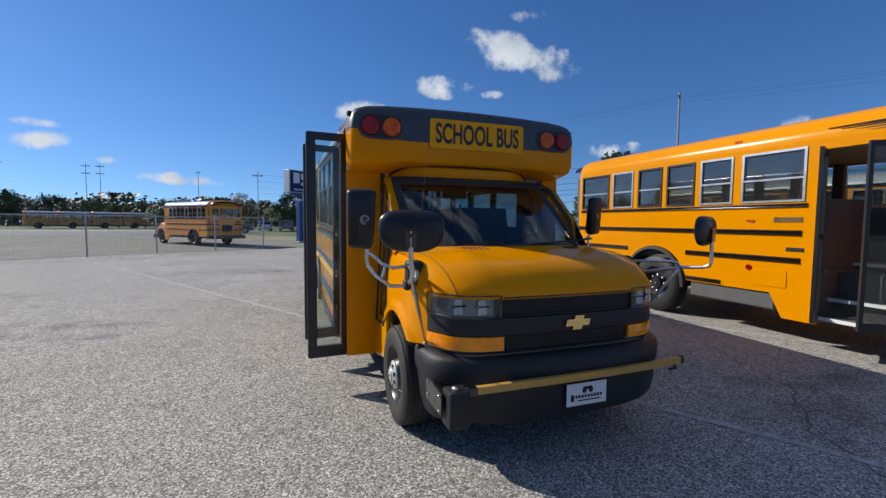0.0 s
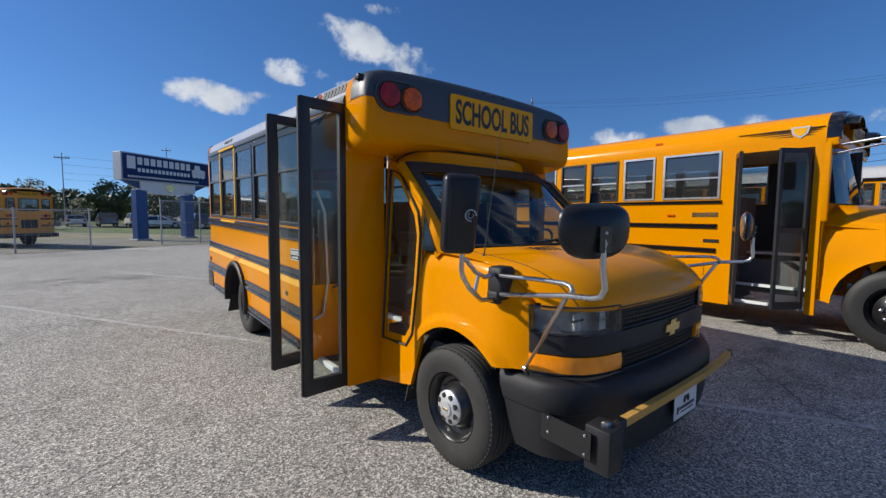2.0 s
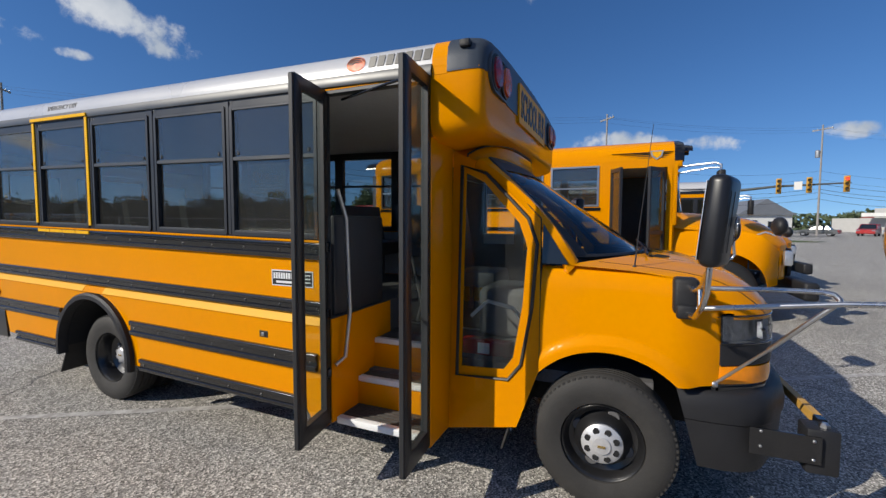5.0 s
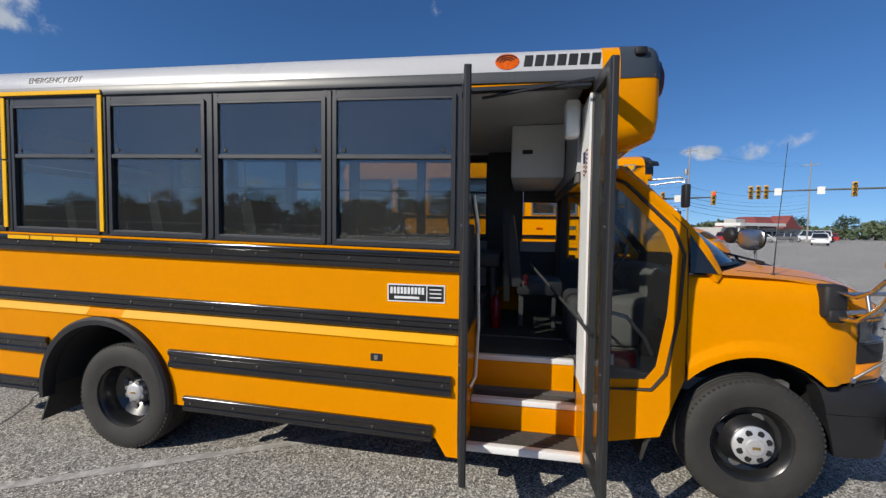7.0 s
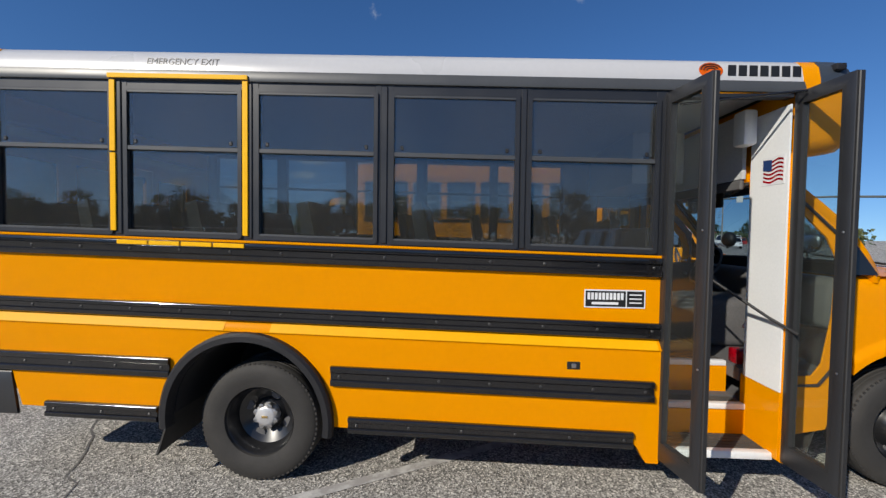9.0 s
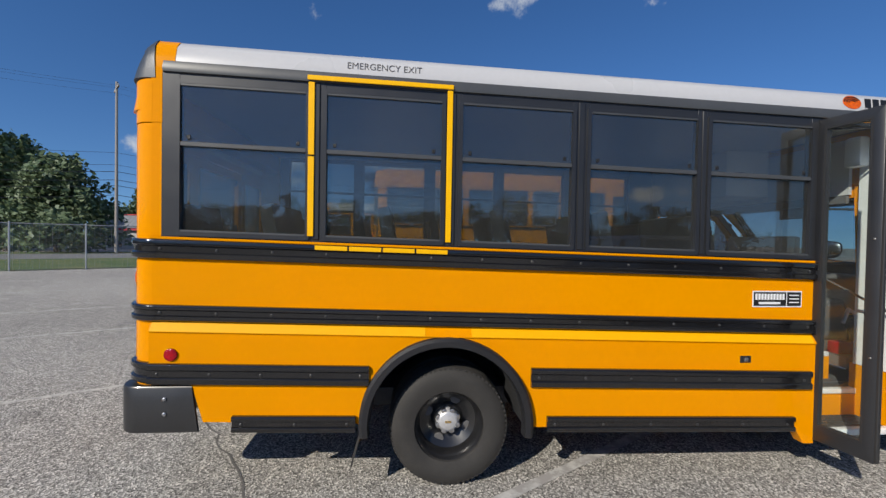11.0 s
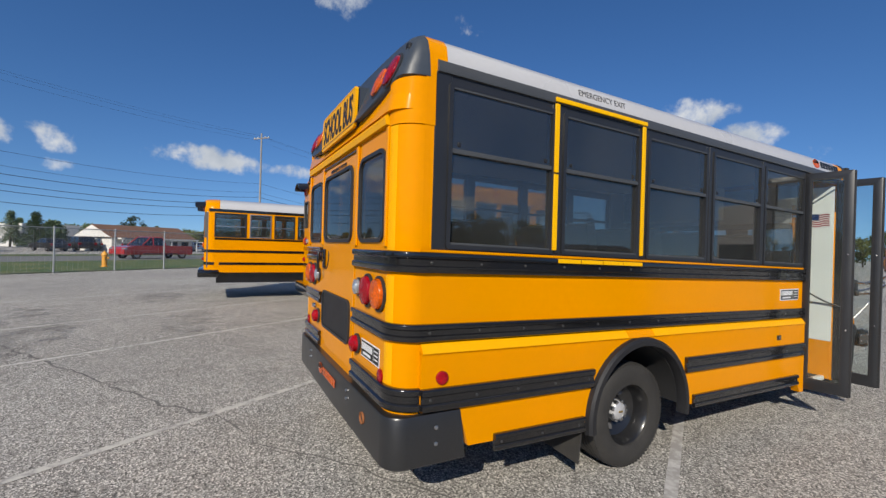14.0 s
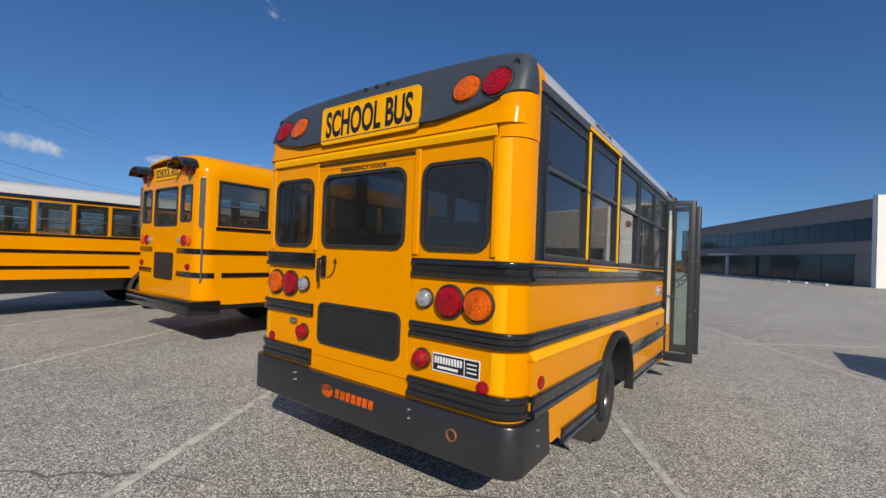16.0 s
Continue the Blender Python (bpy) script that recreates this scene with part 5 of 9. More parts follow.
for s in (-1, 1):
    bm = bm_new()
    loft(bm, [[tuple(Vector(ws(s * u, k / 6)) + Vector((0, -0.004, 0.004))) for u in (0.93, 0.965, 1.0)] for k in range(7)], False, False)
    part("shade_band", bm, GASKET, wsc, smooth=80)
bm = bm_new()
loop = [ws(i / 10 - 1, 0) for i in range(21)] + [ws(1, k / 6) for k in range(1, 6)] + [ws(1 - i / 10, 1) for i in range(21)] + [ws(-1, 1 - k / 6) for k in range(1, 6)]
tube(bm, loop, 0.016, 6, closed=True)
part("windscreen_seal", bm, GASKET, wsc)
for q in (0.12, 0.80):
    bm = bm_new()
    tube(bm, [(CX + q - 0.72, 3.24, 1.392), (CX + q - 0.45, 3.24, 1.41), (CX + q - 0.10, 3.27, 1.435)], 0.008, 6)
    tube(bm, [(CX + q - 0.30, 3.20, 1.385), (CX + q - 0.35, 3.24, 1.415)], 0.010, 6)
    part("wiper", bm, PLASTIC, bus)
bm = bm_new()
loft(bm, [[(CX + u * 0.90, cowl_y(u * 0.9) - 0.03, hood_z(0, abs(u)) - 0.012), (CX + u * 0.84, 3.27 + 0.36 * u * u, 1.372), (CX + u * 0.84, 3.27 + 0.36 * u * u, 1.28), (CX + u * 0.90, cowl_y(u * 0.9) - 0.03, 1.28)] for u in (-1, -0.75, -0.5, -0.25, 0, 0.25, 0.5, 0.75, 1)])
part("cowl_grille", bm, PLASTIC, bus)
bm = bm_new()
tube(bm, [(0.927, 3.314, 1.315), (0.945, 3.295, 1.55), (0.965, 3.265, 1.85), (0.984, 3.24, 2.114)], [0.005, 0.0025, 0.002, 0.0015], 6)
lathe(bm, [(0.018, 1.30), (0.018, 1.325), (0.008, 1.345)], (0.927, 3.314, 0), "z", 10)
part("aerial", bm, WIRE, bus, "thin black aerial")

# front fascia between the headlamps, lamps and grilles
def fascia(name, d0, d1, z0, z1, out, material, label="", thick=0.02, zs=1, seg=24, taper=0.0, parent=None, sag=0.0):
    bm = bm_new()
    rings = []
    for i in range(seg + 1):
        d = d0 + (d1 - d0) * i / seg
        y = front_y(d) - out
        t = taper * abs(d) / 0.9
        g_ = -sag * (d / 0.9) ** 2
        rings.append([(CX + d, y, z0 + t + g_), (CX + d, y - 0.004, (z0 + z1) / 2 + g_), (CX + d, y, z1 - t * 0.3 + g_), (CX + d, y + thick, z1 - t * 0.3 + g_), (CX + d, y + thick, z0 + t + g_)])
    loft(bm, rings)
    return part(name, bm, material, parent or bus, label, smooth=50)


GRILLE = mat("grille_black_plastic", (0.010, 0.010, 0.011), 0.45, vary=0.15, scale=8)
fascia("grille_surround", -0.90, 0.90, 0.70, 0.962, -0.024, BLACK, "black front grille surround", 0.03)
fascia("grille_surround", -0.535, 0.535, 0.955, 1.112, -0.024, BLACK, "", 0.03)
LAMPGLASS = glass("lamp_cover_glass", (0.80, 0.82, 0.84), 0.05)
LAMPBOWL = mat("grey_lamp_bowl", (0.24, 0.25, 0.27), 0.32, 0.75, vary=0.3, scale=9, fine=40)


def mesh_grille(name, half, z0, z1, label):
    """A recessed dark backing behind a fine grid of bars."""
    g_ = fascia(name, -half, half, z0, z1, -0.020, INK, label, 0.012)
    bm = bm_new()
    n = int((z1 - z0) / 0.022)
    for j in range(n + 1):
        zz = z0 + (z1 - z0) * j / n
        tube(bm, [(CX + d, front_y(d) + 0.012, zz) for d in [half * (i / 12 - 1) for i in range(25)]], 0.0028, 4)
    m_ = int(half / 0.015)
    for i in range(-m_, m_ + 1):
        d = half * i / m_
        tube(bm, [(CX + d, front_y(d) + 0.012, z0), (CX + d, front_y(d) + 0.012, z1)], 0.0025, 4)
    part("grille_mesh", bm, GRILLE, g_)["kind"] = "stuff"
    for zz in (z0, z1):
        part("grille_edge", tube(bm_new(), [(CX + d, front_y(d) + 0.004, zz) for d in [half * (i / 12 - 1) for i in range(25)]], 0.006, 6), GRILLE, g_)
    return g_


mesh_grille("upper_grille", 0.50, 0.978, 1.096, "black mesh upper grille")
mesh_grille("lower_grille", 0.47, 0.748, 0.850, "black mesh lower grille")
fascia("grille_bar", -0.905, 0.905, 0.858, 0.966, 0.004, PLASTIC, "dark grey bar across the grille", 0.03)
fascia("lower_valance", -0.90, 0.90, 0.69, 0.744, -0.004, BLACK, "", 0.03)
for s in (-1, 1):
    d0, d1 = sorted((s * 0.515, s * 0.908))
    ds = [d0 + (d1 - d0) * i / 14 for i in range(15)]
    hl = part("headlamp", loft(bm_new(), [[(CX + d, front_y(d) - 0.002, 0.968), (CX + d, front_y(d) + 0.055, 0.974), (CX + d, front_y(d) + 0.065, 1.095), (CX + d, front_y(d) + 0.01, 1.108)] for d in ds], False, False), LAMPBOWL, bus, "clear headlamp with grey bowl, dark rimmed", smooth=40)
    part("lamp_cover", loft(bm_new(), [[(CX + d, front_y(d) - 0.004, 0.968), (CX + d, front_y(d) - 0.006, 1.035), (CX + d, front_y(d) + 0.004, 1.108)] for d in ds], False, False), LAMPGLASS, hl, "clear curved lamp cover", smooth=80)
    part("lamp_rim", tube(bm_new(), [(CX + d, front_y(d) - 0.002, 0.968) for d in ds] + [(CX + d, front_y(d) + 0.002, 1.110) for d in ds[::-1]], 0.005, 5, closed=True), BLACK, hl)
    part("lamp_divider", bx(CX + s * 0.512, CX + s * 0.526, front_y(0.52) - 0.002, front_y(0.52) + 0.06, 0.966, 1.108), BLACK, hl)
    for d in (0.632, 0.768):
        y = front_y(d)
        bm = loft(bm_new(), [[(CX + s * (d - 0.034), y + 0.018, 0.990), (CX + s * (d + 0.030), y + 0.018, 0.986), (CX + s * (d + 0.024), y + 0.022, 1.080), (CX + s * (d - 0.026), y + 0.022, 1.083)], [(CX + s * (d - 0.024), y + 0.040, 1.0), (CX + s * (d + 0.020), y + 0.040, 0.996), (CX + s * (d + 0.016), y + 0.042, 1.072), (CX + s * (d - 0.018), y + 0.042, 1.074)]])
        part("lamp_insert", bm, CLEAR, hl, smooth=20)
        part("bulb_shade", bx(CX + s * (d - 0.05), CX + s * (d + 0.048), y + 0.012, y + 0.03, 1.035, 1.046, 0.003), BLACK, hl)
    d0, d1 = sorted((s * 0.497, s * 0.904))
    fascia("turn_lamp", d0, d1, 0.762, 0.850, 0.002, TURN, "amber turn lamp", 0.05)
# gold cross emblem
bm = bm_new()
cross = [(-0.098, -0.022), (-0.036, -0.022), (-0.046, -0.046), (0.026, -0.046), (0.036, -0.022), (0.086, -0.022), (0.098, 0.022), (0.040, 0.022), (0.050, 0.046), (-0.022, 0.046), (-0.032, 0.022), (-0.086, 0.022)]
prism(bm, [(1.812 + x, 0.913 + z) for x, z in cross], "y", front_y(0) - 0.028, front_y(0) - 0.002)
part("emblem", bm, GOLD, bus, "gold cross-shaped emblem")

# front bumper
bm = bm_new()
half = [(-0.925, 3.10), (-0.928, 3.02), (-0.926, 2.93), (-0.918, 2.84), (-0.90, 2.77), (-0.865, 2.715), (-0.81, 2.67), (-0.72, front_y(0.72) - 0.035), (-0.6, front_y(0.6) - 0.06), (-0.4, front_y(0.4) - 0.08), (-0.2, front_y(0.2) - 0.085)]
path = [(CX + d, y) for d, y in half] + [(CX, front_y(0) - 0.088)] + [(CX - d, y) for d, y in half[::-1]]
sweep(bm, path, [(-0.14, 0.738), (-0.05, 0.732), (-0.018, 0.722), (-0.004, 0.712), (0.008, 0.694), (0.018, 0.64), (0.014, 0.572), (0.004, 0.562), (0.004, 0.54), (-0.004, 0.40), (-0.02, 0.315), (-0.09, 0.305), (-0.12, 0.36), (-0.14, 0.73)])
for v in bm.verts:
    w = min(max((v.co.y - 2.78) / 0.30, 0.0), 1.0)
    v.co.y -= w * 0.27 * max(0.729 - v.co.z, 0.0)
    if v.co.z > 0.73:
        v.co.z -= w * (v.co.z - 0.73)
part("front_bumper", bm, PLASTIC, bus, "dark grey textured plastic front bumper", smooth=28)
# crossing gate folded along the bumper
gate = part("crossing_gate", bx(0.85, 0.98, 2.42, 2.55, 0.395, 0.612, 0.012, 2), PLASTIC, bus, "black crossing gate motor box on the bumper")
bm = bm_new()
prism(bm, [(0.836, 2.50), (0.838, 2.78), (0.828, 2.78), (0.826, 2.50)], "z", 0.455, 0.585)
part("gate_bracket", bm, BLACK, gate)
for y, z in ((2.735, 0.50), (2.735, 0.575), (2.53, 0.475), (2.53, 0.565)):
    part("gate_bolt", lathe(bm_new(), [(0.007, 0.83), (0.007, 0.821), (0.004, 0.818)], (0, y, z), "x", 8), STEEL, gate)
part("gate_bolt", lathe(bm_new(), [(0.022, 0.612), (0.022, 0.626), (0.012, 0.634)], (0.90, 2.47, 0), "z", 6), STEEL, gate)
bm = bm_new()
armp = [(1.02, 2.455, 0.60), (1.2, 2.456, 0.598), (1.6, 2.458, 0.595), (2.0, 2.468, 0.592), (2.4, 2.49, 0.589), (2.67, 2.52, 0.587)]
loft(bm, [[(x, y - 0.016, z - 0.022), (x, y - 0.018, z + 0.022), (x, y + 0.016, z + 0.022), (x, y + 0.018, z - 0.022)] for x, y, z in armp])
part("gate_arm", bm, mat("worn_yellow_arm", (0.50, 0.28, 0.06), 0.5, vary=0.16, scale=8), gate, "yellow crossing gate arm")
part("arm_clip", bx(0.965, 1.03, 2.435, 2.475, 0.572, 0.622, 0.004), BLACK, gate)
bm = bm_new()
box(bm, 2.66, 2.70, 2.50, 2.54, 0.562, 0.612, 0.012, 2)
tube(bm, [(2.62, 2.52, 0.56), (2.66, 2.54, 0.52), (2.64, 2.58, 0.50)], 0.01)
part("arm_tip", bm, RUBBER, gate)
# front plate
PX, PY = 1.825, 2.478
plate = part("front_plate", bx(PX - 0.155, PX + 0.155, PY, PY + 0.005, 0.395, 0.54), PALE, bus, "white dealer plate with a small dark crest")
part("plate_holder", bx(PX - 0.10, PX + 0.10, PY + 0.005, PY + 0.05, 0.42, 0.50), PLASTIC, plate)
bm = bm_new()
for i in range(9):
    a = PX - 0.09 + i * 0.024
    box(bm, a, a + 0.017, PY - 0.0015, PY, 0.442, 0.462)
box(bm, PX - 0.125, PX - 0.10, PY - 0.0015, PY, 0.425, 0.468)
box(bm, PX - 0.07, PX + 0.11, PY - 0.0015, PY, 0.422, 0.430)
lathe(bm, [(0.018, PY), (0.018, PY - 0.0015)], (PX - 0.02, 0, 0.49), "y", 12)
lathe(bm, [(0.018, PY), (0.018, PY - 0.0015)], (PX + 0.03, 0, 0.49), "y", 12)
box(bm, PX - 0.03, PX + 0.04, PY - 0.0015, PY, 0.495, 0.515)
part("plate_bars", bm, INK, plate)["kind"] = "stuff"

# mirrors: convex one on a tube frame, flat one on a curved arm
def mirrors(s):
    f = lambda x: x if s < 0 else 2 * CX - x - 0.085
    dy = 0.0 if s < 0 else 0.13
    def lift(bm):
        if s > 0:
            bmesh.ops.translate(bm, verts=bm.verts[:], vec=(0, 0.82, 0.06))
        return bm

    g = lambda x: f(x) - (0.0 if s < 0 else 0.05)

    def turned(bm):
        bmesh.ops.rotate(bm, verts=bm.verts[:], cent=(g(0.465), 3.035, 1.5), matrix=Matrix.Rotation(radians(25 * s), 3, "Z"))
        bmesh.ops.rotate(bm, verts=bm.verts[:], cent=(g(0.465), 3.035, 1.40), matrix=Matrix.Rotation(radians(5), 3, "X"))
        bmesh.ops.translate(bm, verts=bm.verts[:], vec=(0, 0, 0.018))
        return lift(bm)

    bm = bm_new()
    box(bm, g(0.375), g(0.557), 2.982, 3.066, 1.375, 1.755, 0.032, 3)
    for v in bm.verts:
        k = (v.co.z - 1.375) / 0.38
        v.co.y -= 0.012 * math.sin(math.pi * k) if v.co.y < 3.03 else 0.0
        v.co.x = g(0.466) + (v.co.x - g(0.466)) * (0.90 + 0.10 * min(k * 1.6, 1.0))
    mir = part("mirror", turned(bm), MIRRORBLACK, bus, "large black rear-view mirror housing", smooth=50)
    part("mirror_glass", turned(bx(g(0.396), g(0.536), 3.067, 3.070, 1.40, 1.73)), CHROME, mir)
    for k in range(2):
        part("housing_rib", turned(bx(g(0.405 + k * 0.05), g(0.415 + k * 0.05), 2.977, 2.990, 1.44, 1.69, 0.002)), MIRRORBLACK, mir)
    bm = bm_new()
    tube(bm, [(g(0.505 + 0.026 * math.cos(radians(q))), 2.967, 1.565 + 0.026 * math.sin(radians(q))) for q in range(0, 300, 20)], 0.004, 5)
    tube(bm, [(g(0.505 + 0.013 * math.cos(radians(q))), 2.967, 1.565 + 0.013 * math.sin(radians(q))) for q in range(120, 420, 20)], 0.003, 5)
    part("housing_mark", turned(bm), GALV, mir)
    bm = bm_new()
    tube(bm, [(g(0.50), 3.03, 1.39), (g(0.50), 3.035, 1.31), (g(0.51), 3.035, 1.275), (g(0.56), 3.04, 1.21), (g(0.66), 3.055, 1.135), (g(0.80), 3.07, 1.125)], 0.013)
    tube(bm, [(g(0.50), 3.03, 1.365), (g(0.53), 3.035, 1.355), (g(0.60), 3.04, 1.29), (g(0.68), 3.055, 1.255), (g(0.80), 3.07, 1.265)], 0.012)
    tube(bm, [(g(0.60), 3.045, 1.18), (g(0.625), 3.045, 1.275)], 0.010)
    part("mirror_arm", lift(bm), CHROME, mir, "polished tube arm")
    # bracket on the fender
    bm = bm_new()
    box(bm, f(0.775), f(0.89), 3.02, 3.135, 1.118, 1.302, 0.022, 2)
    box(bm, f(0.76), f(0.80), 3.035, 3.12, 1.10, 1.17, 0.012, 2)
    part("mirror_bracket", bm, PLASTIC, bus, "black mirror bracket on the fender", smooth=50)
    # convex mirror
    bm = bm_new()
    c = Vector((f(0.616), 2.392 + dy, 1.528))
    u = Vector((0.951 * (1 if s < 0 else -1), -0.309, 0)).normalized()
    n = Vector((u.y, -u.x, 0)) if s < 0 else Vector((-u.y, u.x, 0))
    if n.y > 0:
        n = -n
    rings = []
    for k in range(9):
        t = k / 8
        dep = 0.055 * t
        rad = math.sqrt(max(1 - t * t, 0.0004))
        ring = []
        for j in range(28):
            q = 2 * math.pi * j / 28
            ca, sa = math.cos(q), math.sin(q)
            ex = 0.170 * abs(ca) ** (0.55 if sa > 0 else 0.8) * (1 if ca > 0 else -1) * rad
            ez = (0.098 if sa > 0 else 0.120) * abs(sa) ** (0.62 if sa > 0 else 0.8) * (1 if sa > 0 else -1) * rad
            ring.append(tuple(c + u * ex + Vector((0, 0, 1)) * ez + n * dep))
        rings.append(ring)
    loft(bm, rings)
    cv = part("convex_mirror", bm, MIRRORBLACK, bus, "black egg-shaped convex mirror", smooth=60)
    bm = bm_new()
    rings = []
    for k in range(5):
        t = k / 4
        rad = math.sqrt(max(1 - t * t * 0.98, 0.0004)) * 0.95
        ring = []
        for j in range(24):
            q = 2 * math.pi * j / 24
            ca, sa = math.cos(q), math.sin(q)
            ring.append(tuple(c + u * 0.166 * rad * abs(ca) ** (0.55 if sa > 0 else 0.8) * (1 if ca > 0 else -1) + Vector((0, 0, 1)) * (0.094 if sa > 0 else 0.116) * rad * abs(sa) ** (0.62 if sa > 0 else 0.8) * (1 if sa > 0 else -1) - n * (0.002 + 0.026 * t)))
        rings.append(ring)
    loft(bm, rings)
    part("convex_glass", bm, CHROME, cv)
    bm = bm_new()
    b0 = c + n * 0.054 + Vector((0, 0, -0.04))
    vs = bmesh.ops.create_cube(bm, size=1.0)["verts"]
    bmesh.ops.scale(bm, verts=vs, vec=(0.055, 0.024, 0.10))
    bmesh.ops.rotate(bm, verts=vs, cent=(0, 0, 0), matrix=Matrix.Rotation(math.atan2(u.y, u.x), 3, "Z"))
    bmesh.ops.translate(bm, verts=vs, vec=b0)
    mm = part("mirror_mount", bm, BLACK, cv)
    bm = bm_new()
    for dz in (0.025, -0.015):
        bmesh.ops.create_uvsphere(bm, u_segments=8, v_segments=6, radius=0.007, matrix=Matrix.Translation(b0 + n * 0.013 + Vector((0, 0, dz))))
    part("mount_screw", bm, STEEL, mm)
    ex, ey = f(0.605), 2.342 + dy
    part("mirror_frame", tube(bm_new(), [tuple(b0), tuple(b0 + Vector((0, 0, -0.10))), (ex, ey - 0.01, 1.30), (ex + 0.002, ey + 0.008, 1.266), (f(0.618), ey + 0.05, 1.252), (f(0.65), ey + 0.18, 1.24), (f(0.79), 3.06, 1.15)], 0.0125), CHROME, cv, "polished tube frame")
    part("mirror_frame", tube(bm_new(), [(f(0.79), 3.06, 1.255), (f(0.74), 2.76 + dy * 0.5, 1.274), (f(0.70), 2.575 + dy, 1.28), (f(0.69), 2.54 + dy, 1.273), (f(0.682), 2.525 + dy, 1.256), (f(0.665), 2.525 + dy, 1.238)], 0.0115), CHROME, cv)
    part("mirror_strut", tube(bm_new(), [(f(0.668), 2.545 + dy, 1.228), (f(0.77), 2.735 + dy * 0.5, 0.99), (f(0.772), 2.738 + dy * 0.5, 0.985), (f(0.87), 2.925, 0.765)], [0.0115, 0.0115, 0.008, 0.008]), STEEL, cv, "steel brace rod")
    part("strut_foot", lathe(bm_new(), [(0.018, -0.012), (0.02, 0.0), (0.016, 0.012)], (f(0.872), 2.927, 0.76), "y", 12), STEEL, cv)


mirrors(-1)
mirrors(1)

# ---------- folding door, steps and inside ----------
def leaf(y_in, y_out, name_label):
    """One glazed leaf standing open, from its hinge at the side outwards."""
    x_in, x_out = 0.545, 0.20
    fr = bm_new()
    L_ = math.hypot(x_out - x_in, y_out - y_in)
    d = Vector((x_out - x_in, y_out - y_in, 0)) / L_
    ang = math.atan2(d.y, d.x)
    m_ = Matrix.Translation((x_in, y_in, 0)) @ Matrix.Rotation(ang, 4, "Z")
    rim(fr, [(0, 0.285), (L_, 0.285), (L_, 2.375), (0, 2.375)], [(0.045, 0.385), (L_ - 0.06, 0.385), (L_ - 0.06, 2.315), (0.045, 2.315)], "y", -0.018, 0.018)
    bmesh.ops.bevel(fr, geom=fr.edges[:], offset=0.003, segments=1, affect="EDGES", clamp_overlap=True)
    bmesh.ops.transform(fr, matrix=m_, verts=fr.verts[:])
    lf = part("door_leaf", fr, FRAME, bus, name_label)
    bm = box(bm_new(), 0.04, L_ - 0.055, -0.003, 0.003, 0.38, 2.32)
    bmesh.ops.transform(bm, matrix=m_, verts=bm.verts[:])
    part("pane", bm, DOORGLASS, lf)
    bm = bm_new()
    rim(bm, [(0.04, 0.38), (L_ - 0.055, 0.38), (L_ - 0.055, 2.32), (0.04, 2.32)], [(0.054, 0.394), (L_ - 0.069, 0.394), (L_ - 0.069, 2.306), (0.054, 2.306)], "y", -0.0195, 0.0195)
    bmesh.ops.transform(bm, matrix=m_, verts=bm.verts[:])
    part("glazing_seal", bm, GASKET, lf)
    bm = box(bm_new(), L_ - 0.004, L_ + 0.014, -0.014, 0.014, 0.29, 2.37, 0.004)
    bmesh.ops.transform(bm, matrix=m_, verts=bm.verts[:])
    part("edge_seal", bm, GASKET, lf)
    for z in (0.9, 1.6):
        bm = lathe(bm_new(), [(0.006, -0.018), (0.006, -0.022), (0.003, -0.024)], (L_ - 0.03, 0, z), "y", 8)
        bmesh.ops.transform(bm, matrix=m_, verts=bm.verts[:])
        part("frame_screw", bm, STEEL, lf)


leaf(4.385, 4.36, "dark framed glazed folding door leaf, open")
leaf(5.09, 5.03, "dark framed glazed folding door leaf, open")
DY0, DY1 = 4.402, 5.075
bm = bm_new()
box(bm, BX0 - 0.004, BX0 + 0.04, DY1, DY1 + 0.03, 0.30, 2.385, 0.003)
part("door_jamb", bm, FRAME, bus)
part("door_header", bx(BX0 - 0.004, BX0 + 0.05, 4.41, DY1, 2.35, 2.382, 0.003), FRAME, bus)
part("door_header_strip", bx(BX0 - 0.006, BX0 + 0.02, 4.41, DY1, 2.372, 2.381), YELLOW, bus)
for z in (1.0, 1.42, 0.62):
    part("door_hinge", bx(BX0 - 0.03, BX0 + 0.002, DY1 - 0.02, DY1 + 0.03, z - 0.03, z + 0.03, 0.004), BLACK, bus)
part("door_rod", tube(bm_new(), [(0.60, 5.0, 2.33), (0.50, 4.62, 2.35), (0.45, 4.41, 2.36)], 0.008), BLACK, bus)
part("door_lever_rod", tube(bm_new(), [(0.95, 4.70, 1.36), (0.60, 4.45, 1.10), (0.45, 4.40, 1.04)], 0.009), GASKET, bus)
# step well
STEPS = [(0.30, 0.60), (0.49, 0.847), (0.71, 1.06)]
for i, (z, x) in enumerate(STEPS):
    nx = STEPS[i + 1][1] if i < 2 else 1.30
    st = part("step", bx(x + 0.04, nx + 0.02, DY0, DY1 - 0.01, z - 0.03, z - 0.002), TREAD, bus, "ribbed grey step")
    part("step_nosing", bx(x, x + 0.05, DY0, DY1 - 0.01, z - 0.04, z + 0.004, 0.006, 2), INTWHITE, st, "white step nosing")
    for k in range(5):
        a = x + 0.06 + k * (nx - x - 0.06) / 5
        part("tread_rib", bx(a, a + 0.012, DY0 + 0.02, DY1 - 0.03, z - 0.004, z + 0.003), TREAD, st)
    if i < 2:
        part("riser", bx(nx, nx + 0.015, DY0, DY1 - 0.01, z, STEPS[i + 1][0] - 0.03), YELLOW, bus)
part("step_side", bx(0.56, 1.3, DY1 - 0.008, DY1 + 0.002, 0.28, 0.955), YELLOW, bus)
